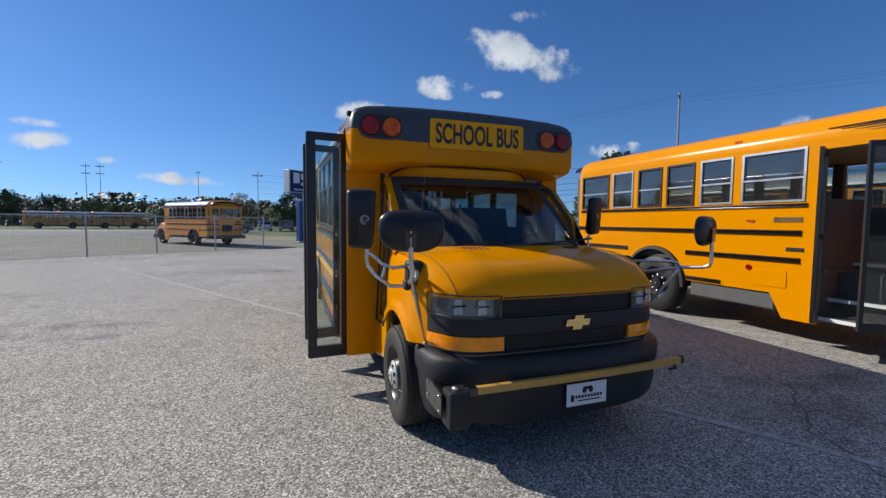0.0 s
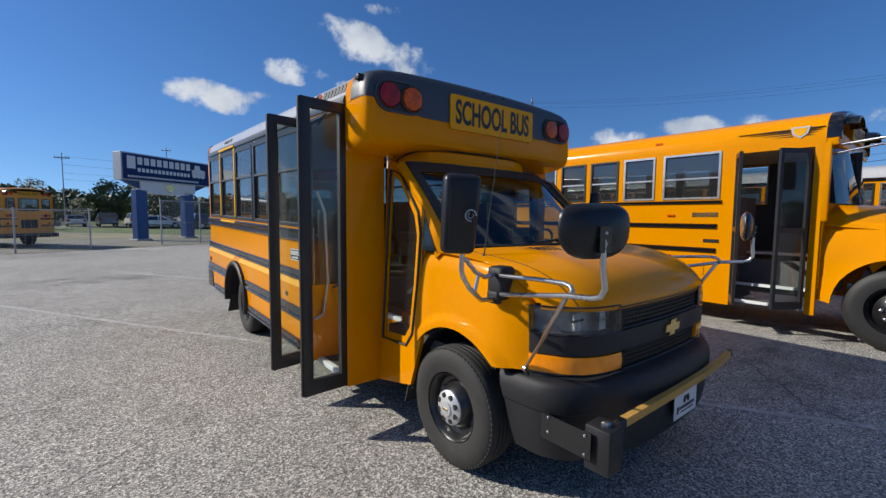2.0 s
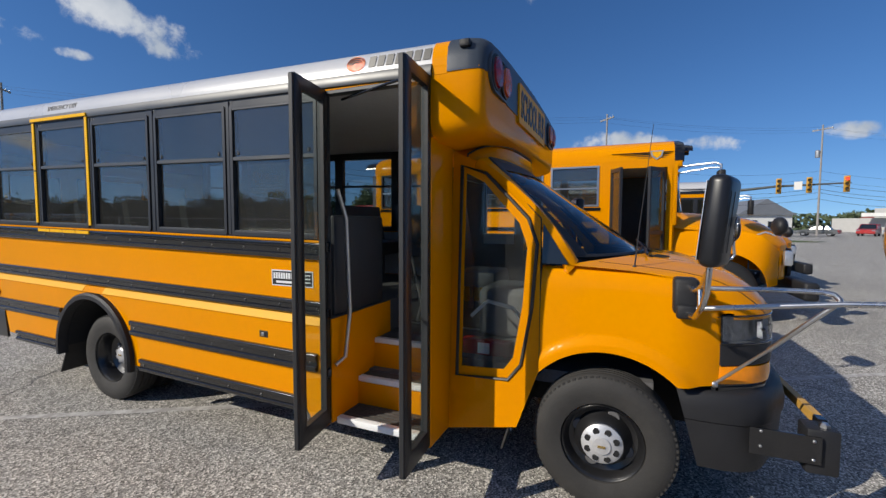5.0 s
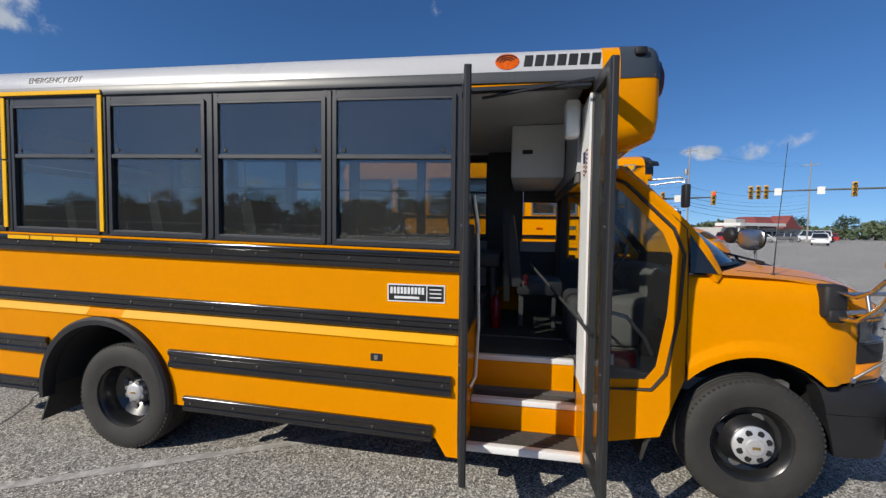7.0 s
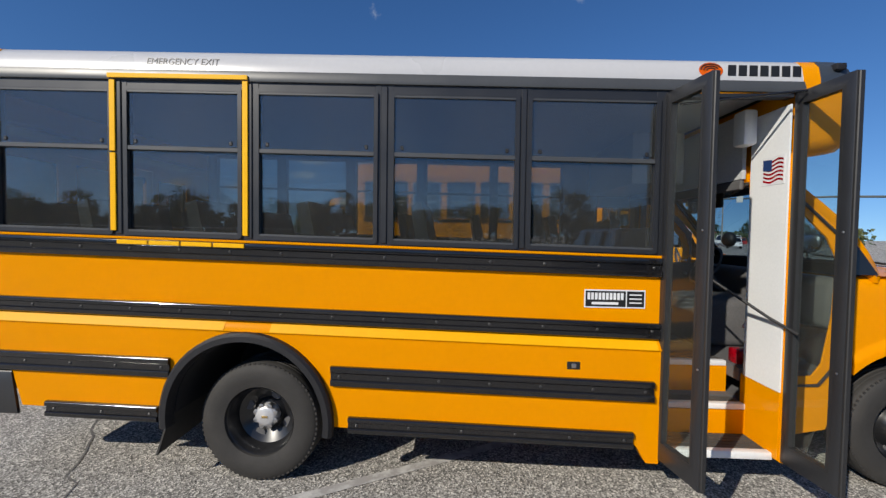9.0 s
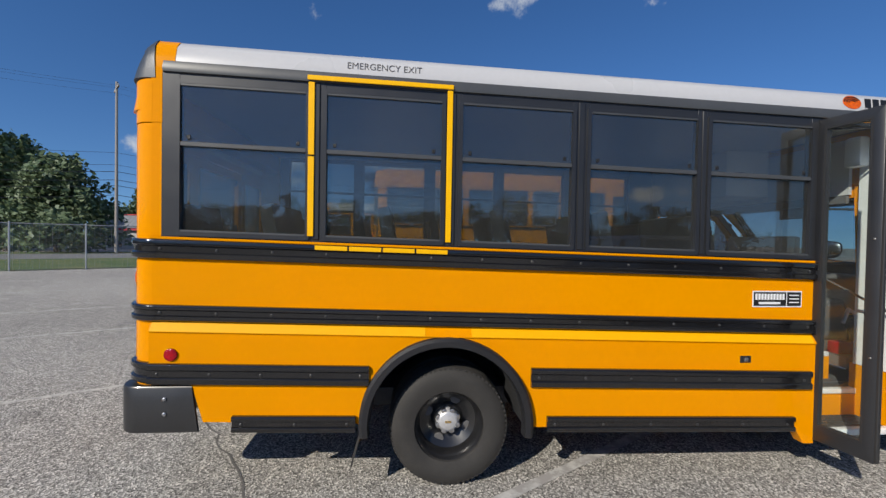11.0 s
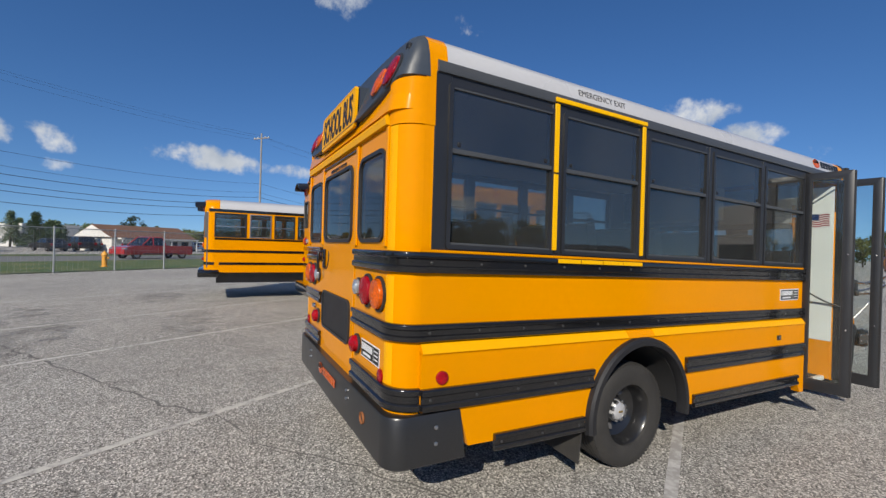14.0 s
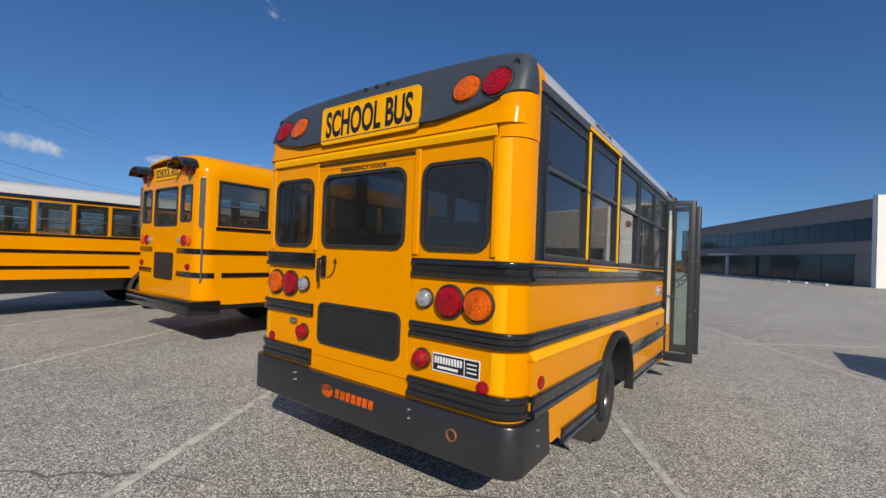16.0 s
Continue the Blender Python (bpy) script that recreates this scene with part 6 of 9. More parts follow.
part("step_side", bx(0.56, 0.90, DY0 - 0.001, DY0 + 0.006, 0.28, 0.68), YELLOW, bus)
part("door_side_panel", bx(0.556, 0.87, DY0 + 0.001, DY0 + 0.012, 0.68, 2.32), INTWHITE, bus, "white inner panel beside the door")
part("grab_rail", tube(bm_new(), [(0.60, 5.04, 1.78), (0.66, 5.02, 1.60), (0.68, 5.01, 1.0), (0.64, 5.02, 0.70), (0.57, 5.045, 0.66)], 0.014), STEEL, bus, "bent steel grab rail")
# small flag decal
flag = part("flag_sticker", bx(0.580, 0.763, 4.4145, 4.416, 1.88, 2.05), PALE, bus, "small sticker with a waving striped flag")
for i in range(6):
    wave = [(0.590 + 0.02 * k, 1.898 + 0.0235 * i + 0.008 * math.sin(k * 0.9)) for k in range(9)]
    part("flag_stripe", prism(bm_new(), wave + [(x, z + 0.012) for x, z in wave[::-1]], "y", 4.4161, 4.417), RED, flag)
part("flag_canton", prism(bm_new(), [(0.680, 1.962), (0.753, 1.972), (0.753, 2.036), (0.680, 2.030)], "y", 4.4171, 4.4178), NAVY, flag)

# floor, ceiling, bulkheads, seats
part("floor_panel", bx(1.30, BX1 - 0.05, 5.10, 9.32, 0.925, 0.955), DARK, bus)
part("landing", bx(1.10, BX1 - 0.05, 4.40, 5.09, 0.675, 0.705), TREAD, bus, "dark ribbed landing behind the steps")
part("landing_strip", bx(1.62, 1.65, 4.42, 5.08, 0.705, 0.711), STEEL, bus)
part("landing_riser", bx(1.30, BX1 - 0.05, 5.088, 5.10, 0.70, 0.955), DARK, bus)
part("floor_panel", bx(BX0 + 0.05, 1.30, 5.08, 9.32, 0.925, 0.955), DARK, bus)
part("cab_floor", bx(CX - 0.85, CX + 0.85, 3.2, 4.40, 0.62, 0.70), DARK, bus)
part("ceiling_panel", bx(BX0 + 0.06, BX1 - 0.06, 4.42, 9.30, 2.425, 2.44), INTGREY, bus)
part("underbody", bx(BX0 + 0.45, BX1 - 0.45, 4.0, 9.2, 0.38, 0.50), DARK, bus)
for s in (-1, 1):
    part("inner_side_panel", sbox(bm_new(), s, -0.047, -0.055, 5.10 if s < 0 else 4.40, 9.30, 0.96, 1.46), INTGREY, bus)
part("overhead_panel", bx(0.93, 2.80, 4.405, 4.43, 1.95, 2.37), INTGREY, bus)
ob_ = part("overhead_locker", bx(1.64, 2.832, 4.44, 4.86, 2.0, 2.42, 0.012, 2), INTWHITE, bus, "pale grey locker above the driver")
part("locker_slot", bx(1.634, 1.645, 4.69, 4.77, 2.19, 2.222), INK, ob_)
part("inner_post", bx(2.815, 2.832, 4.78, 5.14, 0.96, 2.42), DARK, bus)
part("inner_lining", bx(2.815, 2.832, 4.41, 4.78, 0.70, 1.35), DARK, bus)
part("inner_lining", bx(CX + CW - 0.06, BX1 - 0.05, 4.402, 4.408, 0.70, 2.05), DARK, bus)
part("inner_lining", bx(CX + CW - 0.066, CX + CW - 0.062, 4.36, 4.408, 0.70, 2.05), DARK, bus)
part("headliner_trim", bx(0.94, CX + CW - 0.066, 4.403, 4.43, 1.88, 1.948, 0.008), DARK, bus)
part("switch_box", bx(0.78, 0.90, 4.434, 4.52, 2.14, 2.36, 0.02, 2), INTWHITE, bus, "small white switch box")
part("cab_lining", bx(CX + 0.90, CX + 0.912, 3.35, 4.39, 0.70, 1.30), DARK, bus)
part("cab_headliner", bx(CX - 0.78, CX + 0.80, 4.14, 4.41, 1.935, 1.948), DARK, bus)
im = part("interior_mirror", bx(1.46, 1.72, 4.22, 4.25, 1.80, 1.92, 0.012, 2), PLASTIC, bus, "black interior rear-view mirror")
part("mirror_stem", tube(bm_new(), [(1.59, 4.235, 1.91), (1.59, 4.25, 1.945)], 0.008, 6), PLASTIC, im)
part("dash", bx(CX - 0.80, CX + 0.80, 3.55, 3.80, 0.95, 1.30, 0.06, 3), DARK, bus)
part("engine_cover", bx(CX - 0.30, CX + 0.25, 3.75, 4.40, 0.70, 1.08, 0.06, 3), DARK, bus)
bm = bm_new()
rings = []
lathe(bm, [(0.19, -0.012), (0.203, 0.0), (0.19, 0.012), (0.177, 0.0), (0.19, -0.012)], (0, 0, 0), "z", 32, close=False)
tube(bm, [(-0.18, 0, 0), (0, 0, -0.03), (0.18, 0, 0)], 0.014)
lathe(bm, [(0.05, -0.10), (0.06, -0.02), (0.01, -0.01)], (0, 0, 0), "z", 16)
bmesh.ops.transform(bm, matrix=Matrix.Translation((CX + 0.42, 3.93, 1.30)) @ pose(0, 0, 0, -60, 0, 0), verts=bm.verts[:])
part("steering_wheel", bm, DARK, bus, "black steering wheel")


part("steering_column", tube(bm_new(), [(CX + 0.42, 3.96, 1.27), (CX + 0.42, 3.72, 1.02)], [0.035, 0.05], 10), DARK, bus)
part("gear_lever", tube(bm_new(), [(CX + 0.38, 3.93, 1.24), (CX + 0.20, 3.97, 1.30)], [0.008, 0.013], 6), PLASTIC, bus)
part("seat_belt", prism(bm_new(), [(4.86, 0.95), (4.91, 0.95), (4.93, 1.78), (4.88, 1.78)], "x", CX + 0.15, CX + 0.154), INK, bus, "black seat belt beside the driver's seat")
part("belt_buckle", bx(CX + 0.12, CX + 0.15, 4.70, 4.74, 1.10, 1.20, 0.006), RED, bus)
part("cable_loom", tube(bm_new(), [(1.05, 4.30, 0.95), (1.10, 4.20, 1.05), (1.18, 4.05, 1.0), (1.22, 3.92, 0.85), (1.30, 3.85, 0.72)], 0.014, 6), INTGREY, bus, "grey cable loom beside the engine cover")
part("dash_vent", bx(CX - 0.80, CX - 0.79, 3.60, 3.70, 1.10, 1.18), INK, bus)


def seat(x0, x1, y, z, h, material, name, lab):
    bm = bm_new()
    box(bm, x0, x1, y - 0.40, y, z + 0.28, z + 0.42, 0.03, 2)
    st = part(name, bm, material, bus, lab)
    bm = bm_new()
    prism(bm, [(y - 0.05, z + 0.36), (y + 0.04, z + 0.36), (y + 0.11, z + h), (y + 0.04, z + h + 0.02)], "x", x0, x1)
    part("seat_back", bm, material, st)
    for x in (x0 + 0.06, x1 - 0.06):
        part("seat_leg", bx(x - 0.02, x + 0.02, y - 0.35, y - 0.31, z, z + 0.29), DARK, st)
        part("seat_leg", bx(x - 0.02, x + 0.02, y - 0.06, y - 0.02, z, z + 0.29), DARK, st)


for y in (5.75, 6.45, 7.15, 7.85, 8.55, 9.15):
    seat(BX0 + 0.08, 1.35, y, 0.955, 0.78, SEATM, "passenger_seat", "dark grey high-backed bench seat")
for y in (5.35, 6.05, 6.75, 7.45, 8.15, 8.85):
    seat(2.05, BX1 - 0.08, y, 0.955, 0.78, SEATM, "passenger_seat", "dark grey high-backed bench seat")
seat(CX + 0.17, CX + 0.67, 4.80, 0.72, 0.98, SEATM, "driver_seat", "dark driver's seat")
case = part("warning_triangle_case", bx(1.02, 1.12, 4.02, 4.36, 0.70, 0.80, 0.012, 2), RED, bus, "red plastic warning triangle case")
part("case_label", bx(1.015, 1.02, 4.16, 4.24, 0.715, 0.785), PALE, case)
ext = part("fire_extinguisher", lathe(bm_new(), [(0.045, 0.0), (0.05, 0.015), (0.05, 0.24), (0.025, 0.28), (0.015, 0.30)], (1.95, 4.98, 0.706), "z", 18), RED, bus, "red fire extinguisher behind the driver's seat")
part("nozzle", tube(bm_new(), [(1.95, 4.98, 1.005), (1.93, 4.96, 1.035), (1.89, 4.96, 1.025)], 0.012, 6), PLASTIC, ext)
part("barrier", bx(BX0 + 0.10, 1.25, 5.10, 5.15, 0.955, 1.62, 0.02, 2), SEATM, bus, "padded barrier behind the door")


# ---------- painted lines and cracks ----------
def stripe(name, p0, p1, w, z, material, label):
    a, b = Vector(p0), Vector(p1)
    d = (b - a)
    n = Vector((-d.y, d.x)).normalized() * w / 2
    bm = bm_new()
    k = max(int(d.length / 0.5), 1)
    rows = []
    rnd = random.Random(int(a.x * 100) + 7)
    for i in range(k + 1):
        c = a + d * i / k
        e = 1 + rnd.uniform(-0.12, 0.12)
        rows.append((bm.verts.new((*(c + n * e), 0)), bm.verts.new((*(c - n * e), 0))))
    for r0, r1 in zip(rows, rows[1:]):
        bm.faces.new((r0[0], r0[1], r1[1], r1[0]))
    ob = new(name, finish(bm, name, 0))
    ob.location.z = z
    ob.data.materials.append(material)
    return tagged(ob, label, "marking", "parking lot lines", "structure")


ML, MN = Vector((0.51, -0.860)), Vector((0.860, 0.51))


def lot(u, n):
    p = ML * u + MN * n
    return (p.x, p.y)


for n, u0, u1 in ((4.06, -26, 4), (7.66, -14, 5), (11.0, -12, 6), (13.75, -12, 6), (17.8, -16, 4), (-0.08, -6, 3), (-3.4, -8, 3), (21.4, -14, 4)):
    stripe("parking_line", lot(u0, n), lot(u1, n), 0.078, 0.004, LINE_FAINT if n < 5 else LINE, "worn white painted parking line on asphalt")
stripe("parking_line", (-0.30, 0.82), (-2.5, -1.0), 0.09, 0.0045, LINE, "worn white painted parking line on asphalt")
stripe("parking_line", (0.5, -2.2), (-2.2, -2.45), 0.09, 0.0045, LINE, "worn white painted parking line on asphalt")


def crack(pts, w, seed):
    pts = [(x - 0.07, y - 0.16) for x, y in pts]
    rnd = random.Random(seed)
    line = []
    for (x0, y0), (x1, y1) in zip(pts, pts[1:]):
        n = max(int(math.hypot(x1 - x0, y1 - y0) / 0.12), 1)
        for i in range(n):
            t = i / n
            line.append((x0 + (x1 - x0) * t + rnd.uniform(-0.035, 0.035), y0 + (y1 - y0) * t + rnd.uniform(-0.035, 0.035)))
    line.append(pts[-1])
    bm = bm_new()
    rows = []
    for i, p in enumerate(line):
        a, b = Vector(line[max(i - 1, 0)]), Vector(line[min(i + 1, len(line) - 1)])
        d = (b - a).normalized()
        n = Vector((-d.y, d.x)) * w * rnd.uniform(0.25, 0.8)
        rows.append((bm.verts.new((p[0] + n.x, p[1] + n.y, 0)), bm.verts.new((p[0] - n.x, p[1] - n.y, 0))))
    for r0, r1 in zip(rows, rows[1:]):
        bm.faces.new((r0[0], r0[1], r1[1], r1[0]))
    ob = new("asphalt_crack", finish(bm, "asphalt_crack", 0))
    ob.location.z = 0.003
    ob.data.materials.append(CRACK)
    tagged(ob, "dark crack running through worn asphalt", "crack", "asphalt cracks", "structure")


crack([(16.6, 18.7), (12.3, 16.4), (8.7, 14.2), (7.2, 13.2), (5.88, 12.34), (4.6, 11.5), (3.27, 10.66), (3.0, 10.35)], 0.026, 1)
crack([(0.35, 8.6), (0.8, 8.95), (1.48, 9.4), (2.2, 10.0), (2.95, 10.3)], 0.010, 3)
crack([(-4.5, 4.2), (-2.8, 3.6), (-1.4, 3.4), (0.2, 2.2), (1.5, 1.9)], 0.010, 4)
crack([(-6, 12), (-3.5, 10.2), (-1.5, 9.7), (0.2, 8.6)], 0.012, 5)
crack([(3.2, 1.0), (3.8, 2.4), (4.6, 3.0), (5.2, 4.4)], 0.016, 6)
crack([(-1.83, 7.21), (-1.31, 7.53), (-0.99, 7.74), (-0.53, 8.03), (-0.04, 8.32), (0.35, 8.74)], 0.007, 20)
crack([(-1.93, 8.66), (-1.40, 9.30), (-1.10, 9.72), (-0.40, 10.19), (0.58, 10.97)], 0.009, 21)
crack([(-1.73, 6.26), (-1.25, 6.22), (-1.09, 6.16), (-0.91, 6.11)], 0.006, 22)
crack([(-1.13, 4.76), (-0.83, 4.98), (-0.57, 5.13), (-0.31, 5.10), (-0.13, 5.15), (0.10, 5.00), (0.39, 4.84)], 0.005, 23)
crack([(-9, 16), (-4, 14.5), (1, 14.8), (6, 13.6)], 0.018, 7)


def blotch(x, y, rx, ry, seed):
    rnd = random.Random(seed)
    bm = bm_new()
    vs = []
    for i in range(26):
        t = 2 * math.pi * i / 26
        k = rnd.uniform(0.72, 1.15)
        vs.append(bm.verts.new((x + rx * k * math.cos(t), y + ry * k * math.sin(t), 0)))
    bm.faces.new(vs)
    ob = new("oil_stain", finish(bm, "oil_stain", 0))
    ob.location.z = 0.002
    ob.data.materials.append(STAIN)
    tagged(ob, "faint dark oil stain soaked into asphalt", "stain", "oil stains", "structure")


def stain_mat():
    m = bpy.data.materials.new("oil_stain")
    m.use_nodes = True
    nt = m.node_tree
    N, L = nt.nodes.new, nt.links.new
    b = nt.nodes["Principled BSDF"]
    b.inputs["Base Color"].default_value = (0.05, 0.045, 0.042, 1)
    b.inputs["Roughness"].default_value = 0.6
    tc, n = N("ShaderNodeTexCoord"), N("ShaderNodeTexNoise")
    n.inputs["Scale"].default_value, n.inputs["Detail"].default_value = 2.2, 7
    L(tc.outputs["Object"], n.inputs["Vector"])
    r = N("ShaderNodeMapRange")
    r.inputs["From Min"].default_value, r.inputs["From Max"].default_value, r.inputs["To Max"].default_value = 0.40, 0.75, 0.34
    L(n.outputs["Fac"], r.inputs["Value"])
    L(r.outputs["Result"], b.inputs["Alpha"])
    return m


STAIN = stain_mat()
for i, (x, y, rx, ry) in enumerate(((7.4, 12.6, 1.3, 0.5), (9.6, 13.6, 1.5, 0.5), (8.2, 10.6, 1.3, 0.5), (6.1, 12.7, 0.5, 0.4), (5.2, 6.0, 0.9, 0.6), (-3.5, 7.5, 1.6, 0.8), (-1.5, 14.5, 2.2, 0.8), (4.6, 2.6, 1.2, 0.7), (12.4, 11.5, 1.6, 0.6))):
    blotch(x, y, rx, ry, 20 + i)

# ---------- verge, road and far ground ----------
flat("verge", [road_pt(-60, 28.1), road_pt(40, 28.1), road_pt(40, 39), road_pt(-60, 39)], 0.02, GRASS, "mown green grass verge beside the road", "grass")
flat("road", [road_pt(-200, 39), road_pt(60, 39), road_pt(60, 48), road_pt(-200, 48)], 0.015, ROADM, "grey asphalt road beyond the verge", "road")
flat("verge_far", [road_pt(-60, 48.1), road_pt(34, 48.1), road_pt(34, 52.5), road_pt(-60, 52.5)], 0.02, GRASS, "grass strip across the road", "grass")
flat("gravel_lot", [(-70, 20), (-14, 19.2), (-9.9, 20.5), (-5.8, 23.3), (-0.2, 25.8), (9, 29.5), (30, 42), (30, 52), (-70, 52)], 0.012, WEEDS, "dry weedy gravel behind the fence", "gravel")
flat("grass_strip", [(-8, 36.0), (30, 36.0), (34, 46), (-8, 46)], 0.016, mat("dry_verge", (0.19, 0.175, 0.095), 0.95, vary=0.3, scale=0.6, fine=20, bump=0.5, colour2=(0.25, 0.22, 0.14), mixscale=0.4), "dry yellowing grass verge", "grass")
flat("road_north", [(-90, 52), (60, 52), (60, 66), (-90, 66)], 0.015, ROADM, "grey asphalt road beyond the lot", "road")
flat("grass_north", [(-200, 75), (90, 75), (90, 160), (-200, 160)], 0.02, GRASS, "green grass before the trees", "grass")

# ---------- chain-link fences ----------
def mesh_mat():
    m = bpy.data.materials.new("chain_link")
    m.use_nodes = True
    nt = m.node_tree
    N, L = nt.nodes.new, nt.links.new
    b = nt.nodes["Principled BSDF"]
    b.inputs["Base Color"].default_value = (0.38, 0.39, 0.40, 1)
    b.inputs["Metallic"].default_value, b.inputs["Roughness"].default_value = 0.6, 0.5
    b.inputs["Alpha"].default_value = 0.10
    return m


CHAIN = mesh_mat()


def fence(pts, h, lab):
    """Posts at the given points with rails and a wire mesh between them."""
    f = thing("chain_link_fence", pts[0][0], pts[0][1], 0, 0, lab, "fence", built_at=(pts[0][0], pts[0][1], 0))
    for x, y in pts:
        bm = bm_new()
        tube(bm, [(x, y, 0), (x, y, h)], 0.034, 8)
        lathe(bm, [(0.04, h), (0.036, h + 0.03), (0.005, h + 0.05)], (x, y, 0), "z", 8)
        part("fence_post", bm, GALV, f)
    for a, b in zip(pts, pts[1:]):
        part("top_rail", tube(bm_new(), [(*a, h - 0.03), (*b, h - 0.03)], 0.021, 6), GALV, f)
        bm = bm_new()
        bm.faces.new([bm.verts.new((*p, z)) for p, z in ((a, 0.05), (b, 0.05), (b, h - 0.04), (a, h - 0.04))])
        part("wire_mesh", bm, CHAIN, f, smooth=0)
        bm = bm_new()
        a_, b_ = Vector((*a, 0)), Vector((*b, 0))
        n = 12
        for i in range(n):
            p = a_ + (b_ - a_) * (i + 0.5) / n
            q = p + (b_ - a_) / n * 0.9
            for z0, z1 in ((0.05, h - 0.05),):
                tube(bm, [(p.x, p.y, z0), (p.x, p.y, z1)], 0.0025, 3)
        for z in (0.06, h * 0.5, h - 0.1):
            tube(bm, [(a_.x, a_.y, z), (b_.x, b_.y, z)], 0.003, 3)
        ob = part("mesh_wires", bm, GALV, f)
        ob["kind"] = "stuff"


fence([road_pt(u, 27.95) for u in [-24.9 + 2.4 * i for i in range(24)]], 2.0, "galvanised chain-link fence along the grass verge")
fence([(-22, 16.2), (-18.6, 18.0), (-15.3, 19.7), (-11.3, 20.2), (-7.7, 21.7), (-5.7, 23.55), (-3.4, 24.6), (-1.16, 25.5)], 1.75, "low chain-link fence before the gravel lot")
fence([(1.6, 27.2), (3.5, 28.2), (5.2, 29.2), (8.0, 31.8), (11, 33.4), (14, 35), (17, 36.6), (20, 38.2)], 2.3, "chain-link fence and gate posts beside the billboard")


# ---------- long school buses ----------
def local(m_, bm):
    bmesh.ops.transform(bm, matrix=m_, verts=bm.verts[:])
    return bm


BIGTYRE = mat("black_tyre_rubber", (0.012, 0.012, 0.0125), 0.6, vary=0.2, scale=7, fine=90, bump=0.1)


def big_bus(name, m_, L, wins, rear_hub, roof_mat, lab, door_open=True, paint=None, detail=True, skirt=0.64):
    """A full-size conventional bus in its own frame: rear face at y = 0, front towards -y, right side at x = -1.22."""
    P = paint or YELLOW
    b = thing(name, 0, 0, 0, 0, lab, "school bus", "parked long school buses")
    H, RC = 1.22, 0.24
    door = (-(L - 0.10), -(L - 0.96))
    for s in (-1, 1):
        X = lambda o: s * (H + o)
        # lower side with wheel arch
        fr = -L
        rise = math.degrees(math.asin((skirt - 0.52) / 0.60))
        arch = arc(rear_hub, 0.52, 0.60, rise, 180 - rise, 18)
        cut = door[1] if s < 0 else -L
        low = [(cut, 0.32), (cut, 1.86), (-RC, 1.86), (-RC, skirt + 0.02), (-0.5, skirt)] + [*arch] + [(cut + 0.55, skirt), (cut + 0.38, 0.32)]
        part("side_panel", prism(bm_new(), low, "x", X(0), X(-0.05)), P, b)
        if s < 0:
            part("door_post", bx(X(0), X(-0.05), -L, door[0], 0.34, 2.62), P, b)
            part("door_header", bx(X(0), X(-0.05), door[0], door[1], 2.50, 2.62), P, b)
        ys = sorted([cut, -RC] + [y for w in wins for y in w])
        for y0, y1 in zip(ys[::2], ys[1::2]):
            part("window_post", bx(X(0), X(-0.05), y0, y1, 1.86, 2.62), P, b)
        for y0, y1 in wins:
            part("window_header", bx(X(0), X(-0.05), y0, y1, 2.55, 2.62), P, b)
        for k, (y0, y1) in enumerate(wins):
            fm = STEEL if (k % 3 == 1 or k == len(wins) - 1) else FRAME
            bm = bm_new()
            rim(bm, [(y0 - 0.01, 1.87), (y1 + 0.01, 1.87), (y1 + 0.01, 2.565), (y0 - 0.01, 2.565)], [(y0 + 0.022, 1.90), (y1 - 0.022, 1.90), (y1 - 0.022, 2.535), (y0 + 0.022, 2.535)], "x", X(0.012), X(-0.03))
            w = part("side_window", bm, fm, b)
            part("sash_rail", bx(X(0.01), X(-0.02), y0 + 0.02, y1 - 0.02, 2.17, 2.195), STEEL, w)
            part("pane", bx(X(-0.012), X(-0.015), y0 + 0.02, y1 - 0.02, 1.88, 2.52), BUSGLASS, w)
        for z0, z1, y0, y1 in ((1.79, 1.85, cut + 0.15, -RC), (1.42, 1.50, cut + 0.2, -RC), (1.06, 1.14, cut + 0.2, rear_hub - 0.64), (1.06, 1.14, rear_hub + 0.64, -0.35), (0.655, 0.72, cut + 1.25, rear_hub - 0.64)):
            bm = bm_new()
            h = z1 - z0
            prism(bm, [(X(0), z0), (X(0.02), z0 + 0.01), (X(0.02), z0 + 0.35 * h), (X(0.01), z0 + 0.42 * h), (X(0.01), z0 + 0.58 * h), (X(0.02), z0 + 0.65 * h), (X(0.02), z1 - 0.01), (X(0), z1)], "y", y0, y1)
            part("rub_rail", bm, BLACK, b)
        # rounded rear corner with its rail
        turn = [(s * (H - RC + RC * math.cos(radians(a))), -RC + RC * math.sin(radians(a))) for a in range(0, 91, 10)]
        back = [(s * (H - RC + (RC - 0.04) * math.cos(radians(a))), -RC + (RC - 0.04) * math.sin(radians(a))) for a in range(90, -1, -10)]
        part("rear_corner", prism(bm_new(), turn + back, "z", skirt + 0.02, 2.62), P, b)
        way = (turn + [(s * 0.50, 0.0)])[::s]
        for z0 in (1.42, 1.06):
            part("rub_rail", sweep(bm_new(), way[::-1], [(-0.01, z0), (0.018, z0 + 0.008), (0.018, z0 + 0.03), (0.01, z0 + 0.035), (0.01, z0 + 0.045), (0.018, z0 + 0.05), (0.018, z0 + 0.072), (-0.01, z0 + 0.08)]), BLACK, b)
        bm = bm_new()
        rings = [[(X(o), rear_hub + r_ * math.cos(radians(a)), 0.52 + r_ * math.sin(radians(a))) for o, r_ in ((0.0, 0.66), (0.05, 0.65), (0.06, 0.60), (0.0, 0.59))] for a in range(0, 181, 9)]
        part("fender_flare", loft(bm_new(), rings), RUBBER, b)
        # front fender and wheel
        hub = -(L + 0.74)
